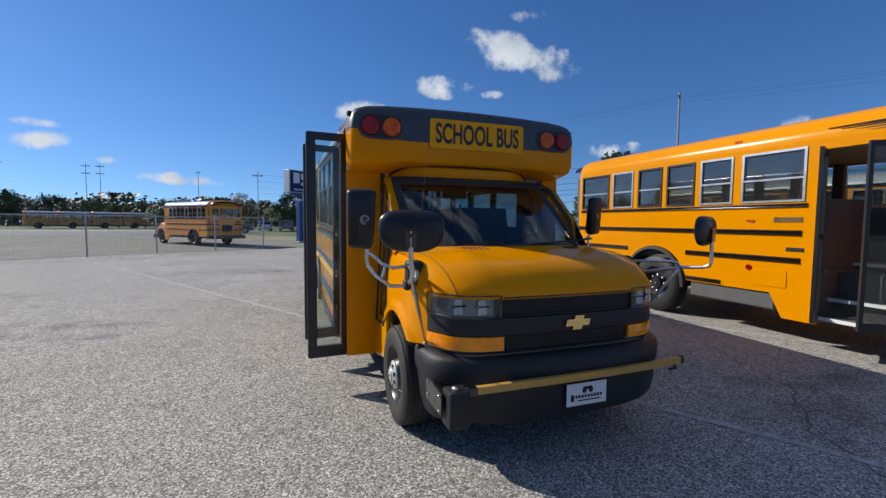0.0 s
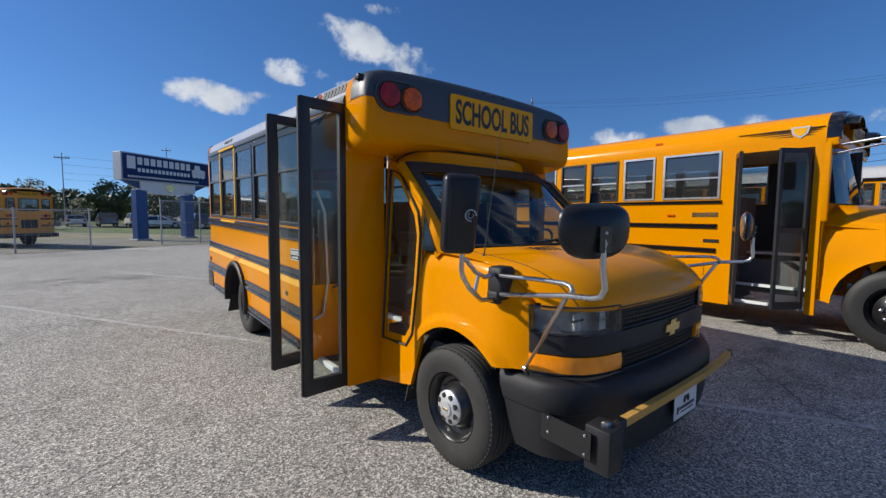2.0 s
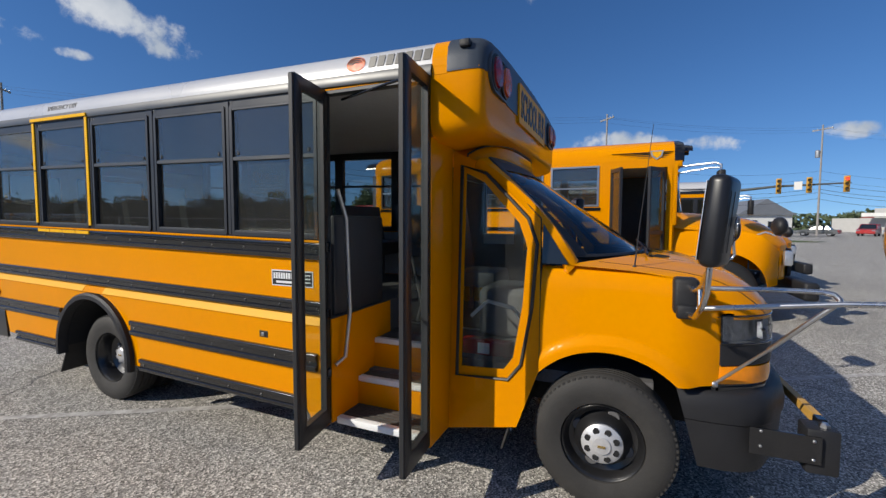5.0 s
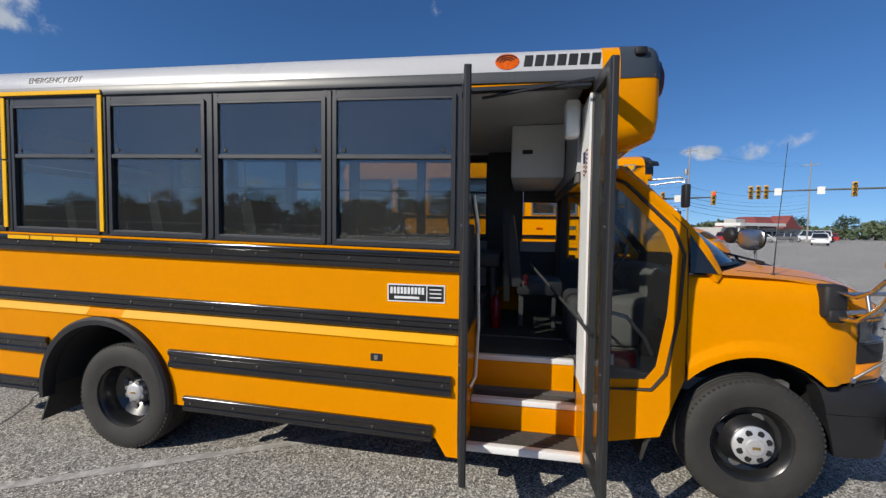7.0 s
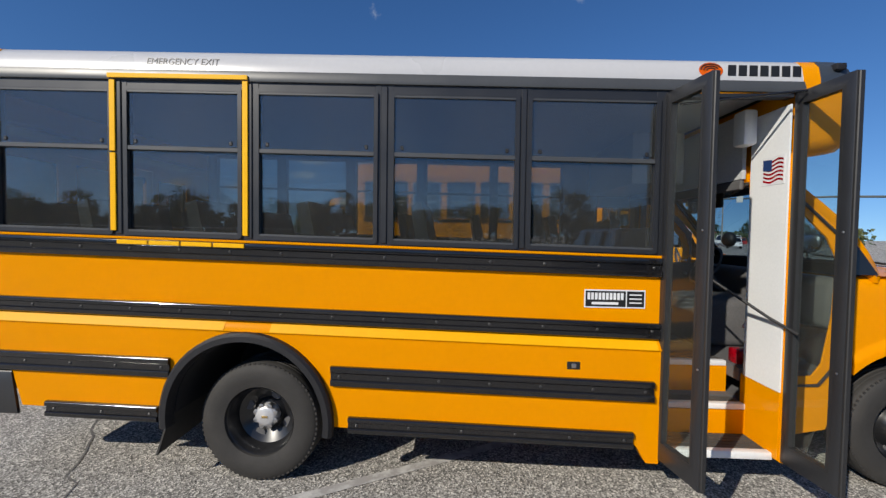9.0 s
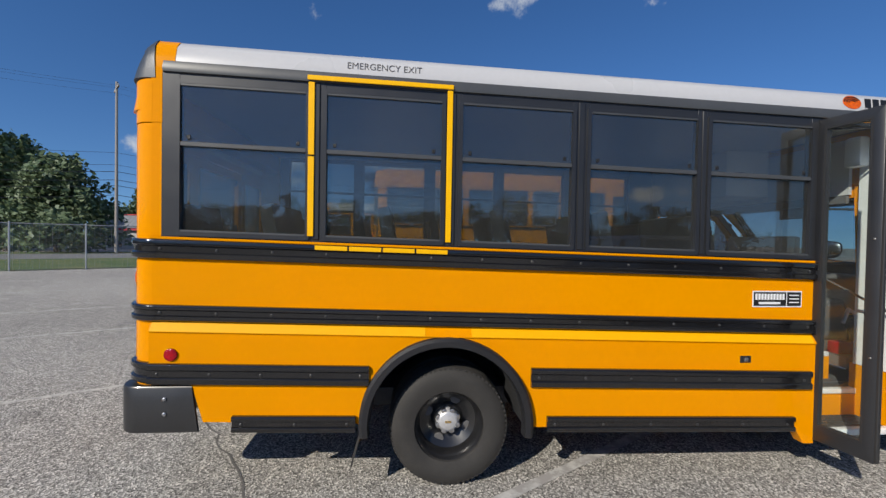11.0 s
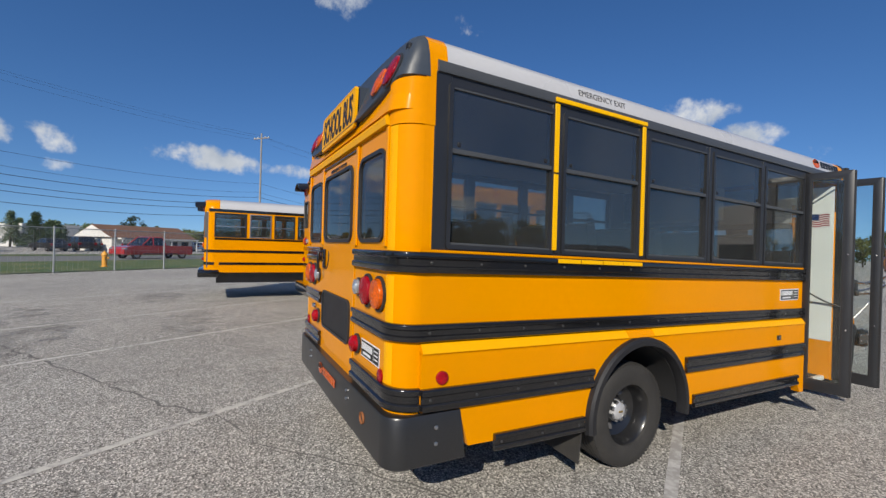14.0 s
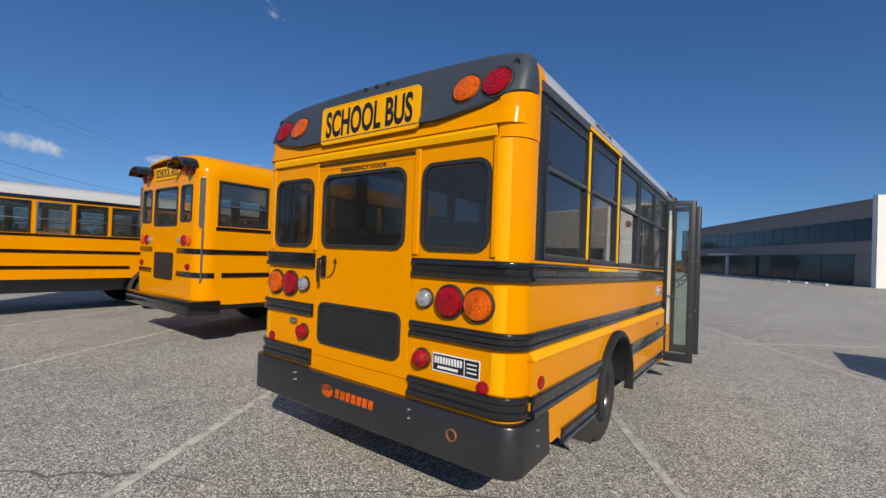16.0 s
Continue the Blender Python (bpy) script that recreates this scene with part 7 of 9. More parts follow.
        arcf = arc(hub, 0.52, 0.60, 180, 0, 18)
        pts = [(hub - 0.78, 0.62), (hub - 0.62, 0.60)] + arcf + [(-L, 0.55), (-L, 1.56), (hub + 0.05, 1.53), (hub - 0.5, 1.40), (hub - 0.78, 1.16)]
        part("front_fender", sheet(pts, "x", lambda y, z, s=s: s * (1.16 + 0.04 * max(0, 1 - (math.hypot(y - hub, z - 0.52) - 0.6) / 0.15) - 0.10 * max(0, (z - 1.1) / 0.35) ** 2 - 0.25 * max(0, (hub - 0.45 - y) / 0.33) ** 2), -s * 0.03, 0.15), P, b)
        for y, dual in ((hub, False), (rear_hub, True)):
            R = 0.50
            xf = s * (H - 0.02) if dual else s * 1.13
            q = lambda a: xf - s * a
            bm = bm_new()
            lathe(bm, [(0.29, q(0.24)), (0.29, q(0.03)), (0.30, q(0.0)), (0.40, q(-0.008)), (0.47, q(0.012)), (R, q(0.045)), (R, q(0.23)), (0.45, q(0.265)), (0.29, q(0.25))], (0, y, R), "x", 40, close=False)
            w = part("wheel", bm, BIGTYRE, b, "large black tyre")
            bm = bm_new()
            lathe(bm, [(0.29, q(0.02)), (0.27, q(0.04)), (0.255, q(0.10)), (0.19, q(0.12 if dual else 0.05)), (0.15, q(0.13 if dual else 0.02)), (0.11, q(0.10 if dual else 0.0)), (0.10, q(0.04 if dual else -0.05)), (0.01, q(0.03 if dual else -0.06))], (0, y, R), "x", 32, close=False)
            part("rim", bm, DARKRIM, w)
            for k in range(8):
                t = 2 * math.pi * k / 8
                bm = lathe(bm_new(), [(0.018, q(0.12 if dual else 0.02)), (0.018, q(0.07 if dual else -0.015)), (0.008, q(0.065 if dual else -0.02))], (0, y + 0.145 * math.cos(t), R + 0.145 * math.sin(t)), "x", 8)
                part("wheel_nut", bm, STEEL, w)
        part("wheel_well", prism(bm_new(), arc(rear_hub, 0.52, 0.598, 0, 180, 14) + arc(rear_hub, 0.52, 0.585, 180, 0, 14), "x", X(0), X(-0.7)), WELL, b)
        # rear-view mirror on its tube arms, entry side
        if s < 0:
            bm = bm_new()
            tube(bm, [(X(-0.1), -L - 0.05, 2.50), (X(0.12), -L - 0.55, 2.52), (X(0.16), -L - 0.62, 2.48), (X(0.16), -L - 0.62, 2.40)], 0.018)
            tube(bm, [(X(-0.1), -L - 0.05, 2.40), (X(0.08), -L - 0.5, 2.45), (X(0.14), -L - 0.60, 2.44)], 0.014)
            mir = part("mirror_arm", bm, CHROME, b)
            part("mirror", bx(X(0.06), X(0.26), -L - 0.67, -L - 0.57, 2.0, 2.40, 0.03, 2), PLASTIC, mir, "black rear-view mirror")
        bm = bm_new()
        fx, fy = s * 1.02, hub - 0.55
        tube(bm, [(fx, fy + 0.3, 1.32), (fx + s * 0.05, fy, 1.45), (fx + s * 0.1, fy - 0.12, 1.40)], 0.014)
        cm = part("convex_arm", bm, CHROME, b)
        bm = bm_new()
        bmesh.ops.create_uvsphere(bm, u_segments=18, v_segments=10, radius=0.17)
        bmesh.ops.scale(bm, verts=bm.verts[:], vec=(1.0, 0.6, 0.85))
        bmesh.ops.translate(bm, verts=bm.verts[:], vec=(fx + s * 0.1, fy - 0.16, 1.54))
        part("convex_mirror", bm, PLASTIC, cm)
    # roof
    half = [(0.0, 2.60), (0.005, 2.69), (0.035, 2.785), (0.10, 2.862), (0.22, 2.93), (0.45, 2.985), (0.8, 3.015)]
    prof = [(-H + a, z) for a, z in half] + [(0, 3.03)] + [(H - a, z) for a, z in half[::-1]]
    inn = [(x * 0.97, z - 0.03) for x, z in prof]
    def rring(y, k=1.0, dz=0.0):
        return [(x * k, y, 2.6 + (z - 2.6) * (1 - dz)) for x, z in prof] + [(x * k, y, 2.6 + (z - 2.6) * (1 - dz)) for x, z in inn[::-1]]
    part("roof", loft(bm_new(), [rring(-L + 0.0), rring(-0.35)]), roof_mat, b)
    part("roof_end", loft(bm_new(), [rring(-0.35), rring(-0.24), rring(-0.12, 0.97, 0.02), rring(-0.04, 0.92, 0.05), rring(0.0, 0.86, 0.10)]), P, b)
    part("front_roof_cap", loft(bm_new(), [rring(-L), rring(-L - 0.08), rring(-L - 0.14, 0.985, 0.05)]), BLACK, b, "black front roof cap")
    if roof_mat is WHITE:
        for s in (-1, 1):
            part("drip_rail", bx(s * (H + 0.012), s * (H - 0.02), -L, -0.1, 2.60, 2.68, 0.004), BLACK, b)
    # rear wall
    for x0, x1 in [(-H + RC, -0.95), (-0.58, -0.44), (0.44, 0.58), (0.95, H - RC)]:
        part("rear_panel", bx(x0, x1, -0.05, 0, skirt + 0.02, 2.62), P, b)
    for x0, x1, z0 in ((-0.95, -0.58, 1.92), (0.58, 0.95, 1.92), (-0.44, 0.44, 1.86)):
        part("rear_panel", bx(x0, x1, -0.05, 0, skirt + 0.02, z0), P, b)
        part("rear_panel", bx(x0, x1, -0.05, 0, 2.48, 2.62), P, b)
    part("rear_header", bx(-0.98, 0.98, -0.05, 0.0, 2.62, 2.84), P, b)
    # dark sheets added over the yellow insides of walls and window posts
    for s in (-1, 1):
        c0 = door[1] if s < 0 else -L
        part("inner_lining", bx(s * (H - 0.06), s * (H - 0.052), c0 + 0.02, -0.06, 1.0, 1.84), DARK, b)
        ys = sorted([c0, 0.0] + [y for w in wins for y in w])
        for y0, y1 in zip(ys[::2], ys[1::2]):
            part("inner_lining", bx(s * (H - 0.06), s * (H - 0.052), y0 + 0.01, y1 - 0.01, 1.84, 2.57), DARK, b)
    for x0, x1, z0 in ((-0.95, -0.58, 1.92), (0.58, 0.95, 1.92), (-0.44, 0.44, 1.86)):
        bm = bm_new()
        rim(bm, rrect(x0 - 0.01, x1 + 0.01, z0 - 0.01, 2.49, 0.06), rrect(x0 + 0.02, x1 - 0.02, z0 + 0.02, 2.46, 0.05), "y", -0.03, 0.012)
        w = part("rear_window", bm, GASKET, b)
        part("pane", bx(x0, x1, -0.015, -0.012, z0, 2.48), BUSGLASS, w)
    part("rear_door_panel", prism(bm_new(), rrect(-0.36, 0.36, 0.98, 1.42, 0.05), "y", 0.0, 0.014), PLASTIC, b)
    for s in (-1, 1):
        for x, z, r_, mm in ((0.73, 1.62, 0.085, RED), (0.90, 1.62, 0.08, AMBER), (0.59, 1.62, 0.05, CLEAR), (0.90, 1.22, 0.05, RED), (0.92, 2.72, 0.095, RED), (0.70, 2.74, 0.095, AMBER)):
            part("lamp", lathe(bm_new(), [(r_, 0.0), (r_, 0.02), (r_ * 0.6, 0.04), (0.004, 0.045)], (s * x, 0, z), "y", 20), mm, b)
        # hooded lamp pods
        bm = bm_new()
        rings = [[(s * 0.81 + 0.26 * math.cos(radians(a)), y, 2.73 + k * math.sin(radians(a))) for a in range(0, 181, 15)] + [(s * 0.81 + 0.24 * math.cos(radians(a)), y, 2.73 + (k - 0.02) * math.sin(radians(a))) for a in range(180, -1, -15)] for y, k in ((-0.02, 0.17), (0.22, 0.15))]
        part("lamp_hood", loft(bm, rings), BLACK, b)
        bm = bm_new()
        rings = [[(s * 0.81 + 0.26 * math.cos(radians(a)), -L - 0.12 - (0.0 if y else 0) - y, 2.76 + k * math.sin(radians(a))) for a in range(0, 181, 15)] + [(s * 0.81 + 0.24 * math.cos(radians(a)), -L - 0.12 - y, 2.76 + (k - 0.02) * math.sin(radians(a))) for a in range(180, -1, -15)] for y, k in ((0.0, 0.15), (0.15, 0.12))]
        part("lamp_hood", loft(bm, rings), BLACK, b)
    part("rear_bumper", bx(-H - 0.02, H + 0.02, -0.36, 0.13, skirt - 0.14, skirt + 0.08, 0.03, 2), BLACK, b, "black rear bumper")
    sg = part("name_panel", bx(-0.46, 0.46, 0.0, 0.014, 2.62, 2.84, 0.004), BRIGHT_YELLOW, b)
    words("lettering", "SCHOOL BUS", 0.20, Matrix.Translation((0, 0.016, 2.727)) @ pose(0, 0, 0, 90, 0, 180), INK, sg, "", 0.001, fit_width=0.84, bold=0.004)
    sg = part("name_panel", bx(-0.46, 0.46, -L - 0.15, -L - 0.135, 2.64, 2.86, 0.004), BRIGHT_YELLOW, b)
    words("lettering", "SCHOOL BUS", 0.20, Matrix.Translation((0, -L - 0.152, 2.747)) @ pose(0, 0, 0, 90, 0, 0), INK, sg, "", 0.001, fit_width=0.84, bold=0.004)
    # front wall, windscreen, hood
    bm = bm_new()
    box(bm, -H + 0.02, H - 0.02, -L - 0.02, -L + 0.03, 0.7, 1.80)
    box(bm, -H + 0.01, H - 0.01, -L - 0.12, -L + 0.02, 2.50, 2.66, 0.02, 2)
    for s in (-1, 1):
        box(bm, s * (H - 0.10), s * H, -L - 0.06, -L + 0.05, 1.55, 2.55, 0.02, 2)
    part("front_wall", bm, P, b)
    bm = bm_new()
    rows = [[(u * 1.12, -L - 0.12 + 0.10 * abs(u) ** 3 - 0.10 * (1 - k), 1.78 + 0.74 * k) for u in [i / 8 - 1 for i in range(17)]] for k in (0, 1)]
    loft(bm, rows, False, False)
    part("windscreen", bm, SHIELD, b, smooth=80)
    part("windscreen_bar", bx(-0.02, 0.02, -L - 0.20, -L - 0.12, 1.78, 2.52), GASKET, b)
    bm = bm_new()
    hub = -(L + 0.74)
    rows = []
    for k in range(11):
        t = k / 10
        y = -L - 0.02 - 1.72 * t
        zc = 1.77 - 0.12 * t - 0.34 * t ** 6
        wd = 1.10 - 0.14 * t - 0.10 * t ** 4
        rows.append([(u * wd, y + 0.20 * abs(u) ** 4 * t, zc - 0.24 * abs(u) ** 3.5 + 0.03 * math.cos(u * 3)) for u in [i / 10 - 1 for i in range(21)]])
    loft(bm, rows, False, False)
    rows2 = [[(u * (1.10 - 0.24), -L - 1.74 + 0.20 * abs(u) ** 4, z) for u in [i / 10 - 1 for i in range(21)]] for z in (1.24, 0.70)]
    loft(bm, rows2, False, False)
    part("hood", bm, P, b, "sloped yellow hood", smooth=60)
    part("grille", prism(bm_new(), rrect(-0.55, 0.55, 0.72, 1.18, 0.08), "y", -L - 1.79, -L - 1.74), PLASTIC, b)
    part("front_bumper", bx(-1.15, 1.15, -L - 1.98, -L - 1.78, 0.42, 0.70, 0.05, 3), PLASTIC, b)
    for s in (-1, 1):
        part("headlamp", bx(s * 0.62, s * 0.88, -L - 1.72, -L - 1.60, 0.92, 1.16, 0.03, 2), CLEAR, b)
        part("side_lamp", bx(s * 1.10, s * 1.165, -L - 0.80, -L - 0.70, 1.36, 1.40, 0.01, 2), DARKAMBER, b)
    # inside: floor, seats, far gloom
    part("floor_panel", bx(-H + 0.06, H - 0.06, -L + 0.9, -0.06, 0.98, 1.02), DARK, b)
    part("ceiling_panel", bx(-H + 0.06, H - 0.06, -L + 0.1, -0.06, 2.58, 2.60), INTGREY, b)
    part("underbody", bx(-H + 0.45, H - 0.45, -L, -0.3, 0.50, 0.98), DARK, b)
    part("battery_box", bx(-H + 0.03, -H + 0.5, -L + 1.45, rear_hub - 0.72, 0.40, 0.655, 0.02), DARK, b)
    if detail:
        n = int((L - 1.6) / 0.75)
        for i in range(n):
            for x0, x1 in ((-H + 0.08, -0.35), (0.35, H - 0.08)):
                part("seat_back", bx(x0, x1, -0.45 - i * 0.75, -0.35 - i * 0.75, 1.05, 1.95, 0.03, 2), SEATM, b)
    # entry door: two leaves folded out, dark steps
    if door_open:
        for y, swing in ((door[0] + 0.03, -36), (door[1] - 0.02, 22)):
            swing_m = pose(-H, y, 0, 0, 0, swing) @ pose(H, -y, 0)
            bm = bm_new()
            rim(bm, [(-H - 0.42, 0.40), (-H, 0.40), (-H, 2.48), (-H - 0.42, 2.48)], [(-H - 0.38, 0.50), (-H - 0.04, 0.50), (-H - 0.04, 2.42), (-H - 0.38, 2.42)], "y", y - 0.02, y + 0.02)
            bmesh.ops.transform(bm, matrix=swing_m, verts=bm.verts[:])
            lf = part("door_leaf", bm, FRAME, b, "open dark framed door leaf")
            part("pane", local(swing_m, bx(-H - 0.38, -H - 0.04, y - 0.003, y + 0.003, 0.50, 2.42)), DOORGLASS, lf)
            part("leaf_rail", local(swing_m, bx(-H - 0.41, -H, y - 0.018, y + 0.018, 1.40, 1.46)), FRAME, lf)
    else:
        for y0, y1 in ((door[0], (door[0] + door[1]) / 2), ((door[0] + door[1]) / 2, door[1])):
            bm = bm_new()
            rim(bm, [(y0, 0.40), (y1, 0.40), (y1, 2.50), (y0, 2.50)], [(y0 + 0.05, 0.50), (y1 - 0.05, 0.50), (y1 - 0.05, 2.44), (y0 + 0.05, 2.44)], "x", -H, -H + 0.03)
            lf = part("door_leaf", bm, FRAME, b)
            part("pane", bx(-H + 0.013, -H + 0.016, y0 + 0.04, y1 - 0.04, 0.50, 2.44), DOORGLASS, lf)
    for i in range(4):
        st = part("step", bx(-H + 0.02 + 0.24 * i, -H + 0.30 + 0.24 * i, door[0], door[1], 0.38 + 0.22 * i, 0.42 + 0.22 * i), DARK, b)
        part("step_nosing", bx(-H + 0.0 + 0.24 * i, -H + 0.03 + 0.24 * i, door[0], door[1], 0.385 + 0.22 * i, 0.425 + 0.22 * i), INTWHITE, st)
    part("step_wall", bx(-H + 0.04, -0.2, door[1] + 0.0, door[1] + 0.02, 0.36, 1.9), DARK, b)
    # yellow strip, badge and small fittings on the right side
    bm = bm_new()
    for k in range(4):
        z = 2.752 - k * 0.030
        prism(bm, [(-L + 0.37 - 0.012 * k, z), (-L + 0.95 - 0.13 * k, z - 0.004), (-L + 0.37 - 0.012 * k, z - 0.013)], "x", -H - 0.004, -H + 0.06)
        prism(bm, [(-L + 0.15 + 0.012 * k, z), (-L + 0.02 + 0.03 * k, z - 0.004), (-L + 0.15 + 0.012 * k, z - 0.013)], "x", -H - 0.004, -H + 0.06)
    part("badge_stripes", bm, INK, b)
    bm = bm_new()
    prism(bm, [(-L + 0.16, 2.77), (-L + 0.36, 2.77), (-L + 0.34, 2.68), (-L + 0.26, 2.62), (-L + 0.18, 2.68)], "x", -H - 0.012, -H + 0.02)
    part("badge", bm, GALV, b, "silver shield badge")
    bm = bm_new()
    prism(bm, [(-L + 0.185, 2.752), (-L + 0.335, 2.752), (-L + 0.318, 2.69), (-L + 0.26, 2.645), (-L + 0.202, 2.69)], "x", -H - 0.015, -H + 0.0)
    part("badge_field", bm, BRIGHT_YELLOW, b)
    part("side_marker", bx(-H - 0.02, -H, -L + 1.75, -L + 1.87, 1.60, 1.64, 0.01), AMBER, b)
    part("model_plate", bx(-H - 0.004, -H, -L + 1.15, -L + 1.50, 1.60, 1.67), GOLD, b)
    part("reflector_plate", bx(-H - 0.006, -H, -L + 1.12, -L + 1.33, 1.22, 1.27), INK, b)
    part("filler_door", bx(-H - 0.008, -H, -L + 1.30, -L + 1.72, 0.72, 0.95, 0.006), P, b)
    part("reflector", lathe(bm_new(), [(0.04, -H), (0.04, -H - 0.012)], (0, -L + 1.80, 0.96), "x", 16), RED, b)
    part("roof_hatch", bx(-0.35, 0.35, -L + 2.6, -L + 3.3, 2.97, 3.04, 0.02, 2), WHITE, b)
    part("marker_lamp", bx(-H + 0.02, -H + 0.08, -L + 2.0, -L + 2.12, 2.74, 2.79, 0.01), AMBER, b)
    b.matrix_basis = m_
    return b


NB_WIN = [(-1.08, -0.27), (-1.72, -1.20), (-2.38, -1.86), (-3.02, -2.50), (-3.65, -3.14), (-4.60, -3.80)]
big_bus("long_school_bus", pose(7.45, 8.40, 0, 0, 0, 0), 5.75, NB_WIN, -2.28, YELLOW, "yellow conventional school bus with black rails and open door")
LW = [(-0.98 - 0.615 * i, -0.46 - 0.615 * i) for i in range(13)]
LW[0] = (-0.98, -0.24)
big_bus("long_school_bus", pose(12.25, 10.42, 0, 0, 0, 0) @ Matrix.Diagonal((1, 1, 0.90, 1)), 9.25, LW, -3.3, WHITE, "yellow conventional school bus with a white roof", door_open=False, skirt=0.84)
FW = [(-0.78 - 0.54 * i, -0.34 - 0.54 * i) for i in range(9)]
fd = Vector((-0.60, 0.80))
ang = math.degrees(math.atan2(fd.y, fd.x)) + 90
fk = 0.90
far_bus = big_bus("long_school_bus", pose(-4.2 - 1.22 * fk * math.cos(radians(ang)), 28.0 - 1.22 * fk * math.sin(radians(ang)), 0, 0, 0, ang) @ Matrix.Diagonal((fk, fk, fk, 1)), 5.75, FW, -1.9, WHITE, "dusty yellow school bus with white roof behind a fence", door_open=False, paint=YELLOW_FAR, detail=False)
for i in range(2, 6):
    copy_thing(far_bus, pose(-46 + 3.9 * i, 82 + 1.2 * i, 0, 0, 0, 118))

# ---------- billboard ----------
bb = thing("billboard", 0.25, 31.3, 0, math.degrees(math.atan2(3.7, 5.05)), "blue roadside billboard on two blue posts", "billboard")
for x in (1.24, 4.58):
    part("post", bx(x - 0.36, x + 0.36, 0.1, 0.5, 0, 3.0, 0.02), BLUE, bb)
    part("footing", bx(x - 0.5, x + 0.5, 0.0, 0.6, 0, 0.12, 0.02), CONCRETE, bb)
part("sign_box", bx(0, 6.26, 0, 0.6, 3.50, 5.07, 0.02), GALV, bb)
part("sign_face", bx(0.08, 6.18, -0.02, 0.0, 3.57, 5.0), NAVY, bb, "navy sign face with pale lettering")
part("lower_panel", prism(bm_new(), [(1.2, 2.95), (2.0, 2.8), (4.3, 2.8), (5.1, 2.95), (5.1, 3.5), (1.2, 3.5)], "y", 0.1, 0.5), PALE, bb, "white lower sign panel")
part("shield", prism(bm_new(), [(2.85, 3.40), (3.45, 3.40), (3.42, 3.10), (3.15, 2.90), (2.88, 3.10)], "y", 0.06, 0.1), GOLD, bb)
part("bracing", prism(bm_new(), [(0.2, 3.50), (6.1, 3.50), (5.1, 3.1), (1.1, 3.1)], "y", 0.2, 0.45), BLUE, bb)
part("initial_bar", bx(0.32, 0.82, -0.035, -0.02, 4.17, 4.88), PALE, bb)
for i in range(9):
    part("letter_bar", bx(0.95 + i * 0.42, 0.95 + i * 0.42 + 0.30, -0.035, -0.02, 4.44, 4.86), PALE, bb)
for i in range(14):
    part("letter_bar", bx(0.95 + i * 0.265, 0.95 + i * 0.265 + 0.18, -0.035, -0.02, 4.02, 4.24), PALE, bb)
bm = bm_new()
for i in range(30):
    box(bm, 0.35 + i * 0.165, 0.35 + i * 0.165 + 0.10, -0.035, -0.02, 3.68, 3.79)
part("small_writing_bars", bm, PALE, bb)["kind"] = "stuff"
bm = bm_new()
prism(bm, [(4.75, 4.30), (5.85, 4.30), (5.85, 4.52), (5.45, 4.58), (5.40, 4.84), (5.0, 4.84), (4.95, 4.55), (4.75, 4.50)], "y", -0.035, -0.02)
for x in (4.95, 5.3, 5.65):
    lathe(bm, [(0.18, -0.021), (0.18, -0.035)], (x, 0, 4.18), "y", 14)
part("vehicle_emblem", bm, PALE, bb)


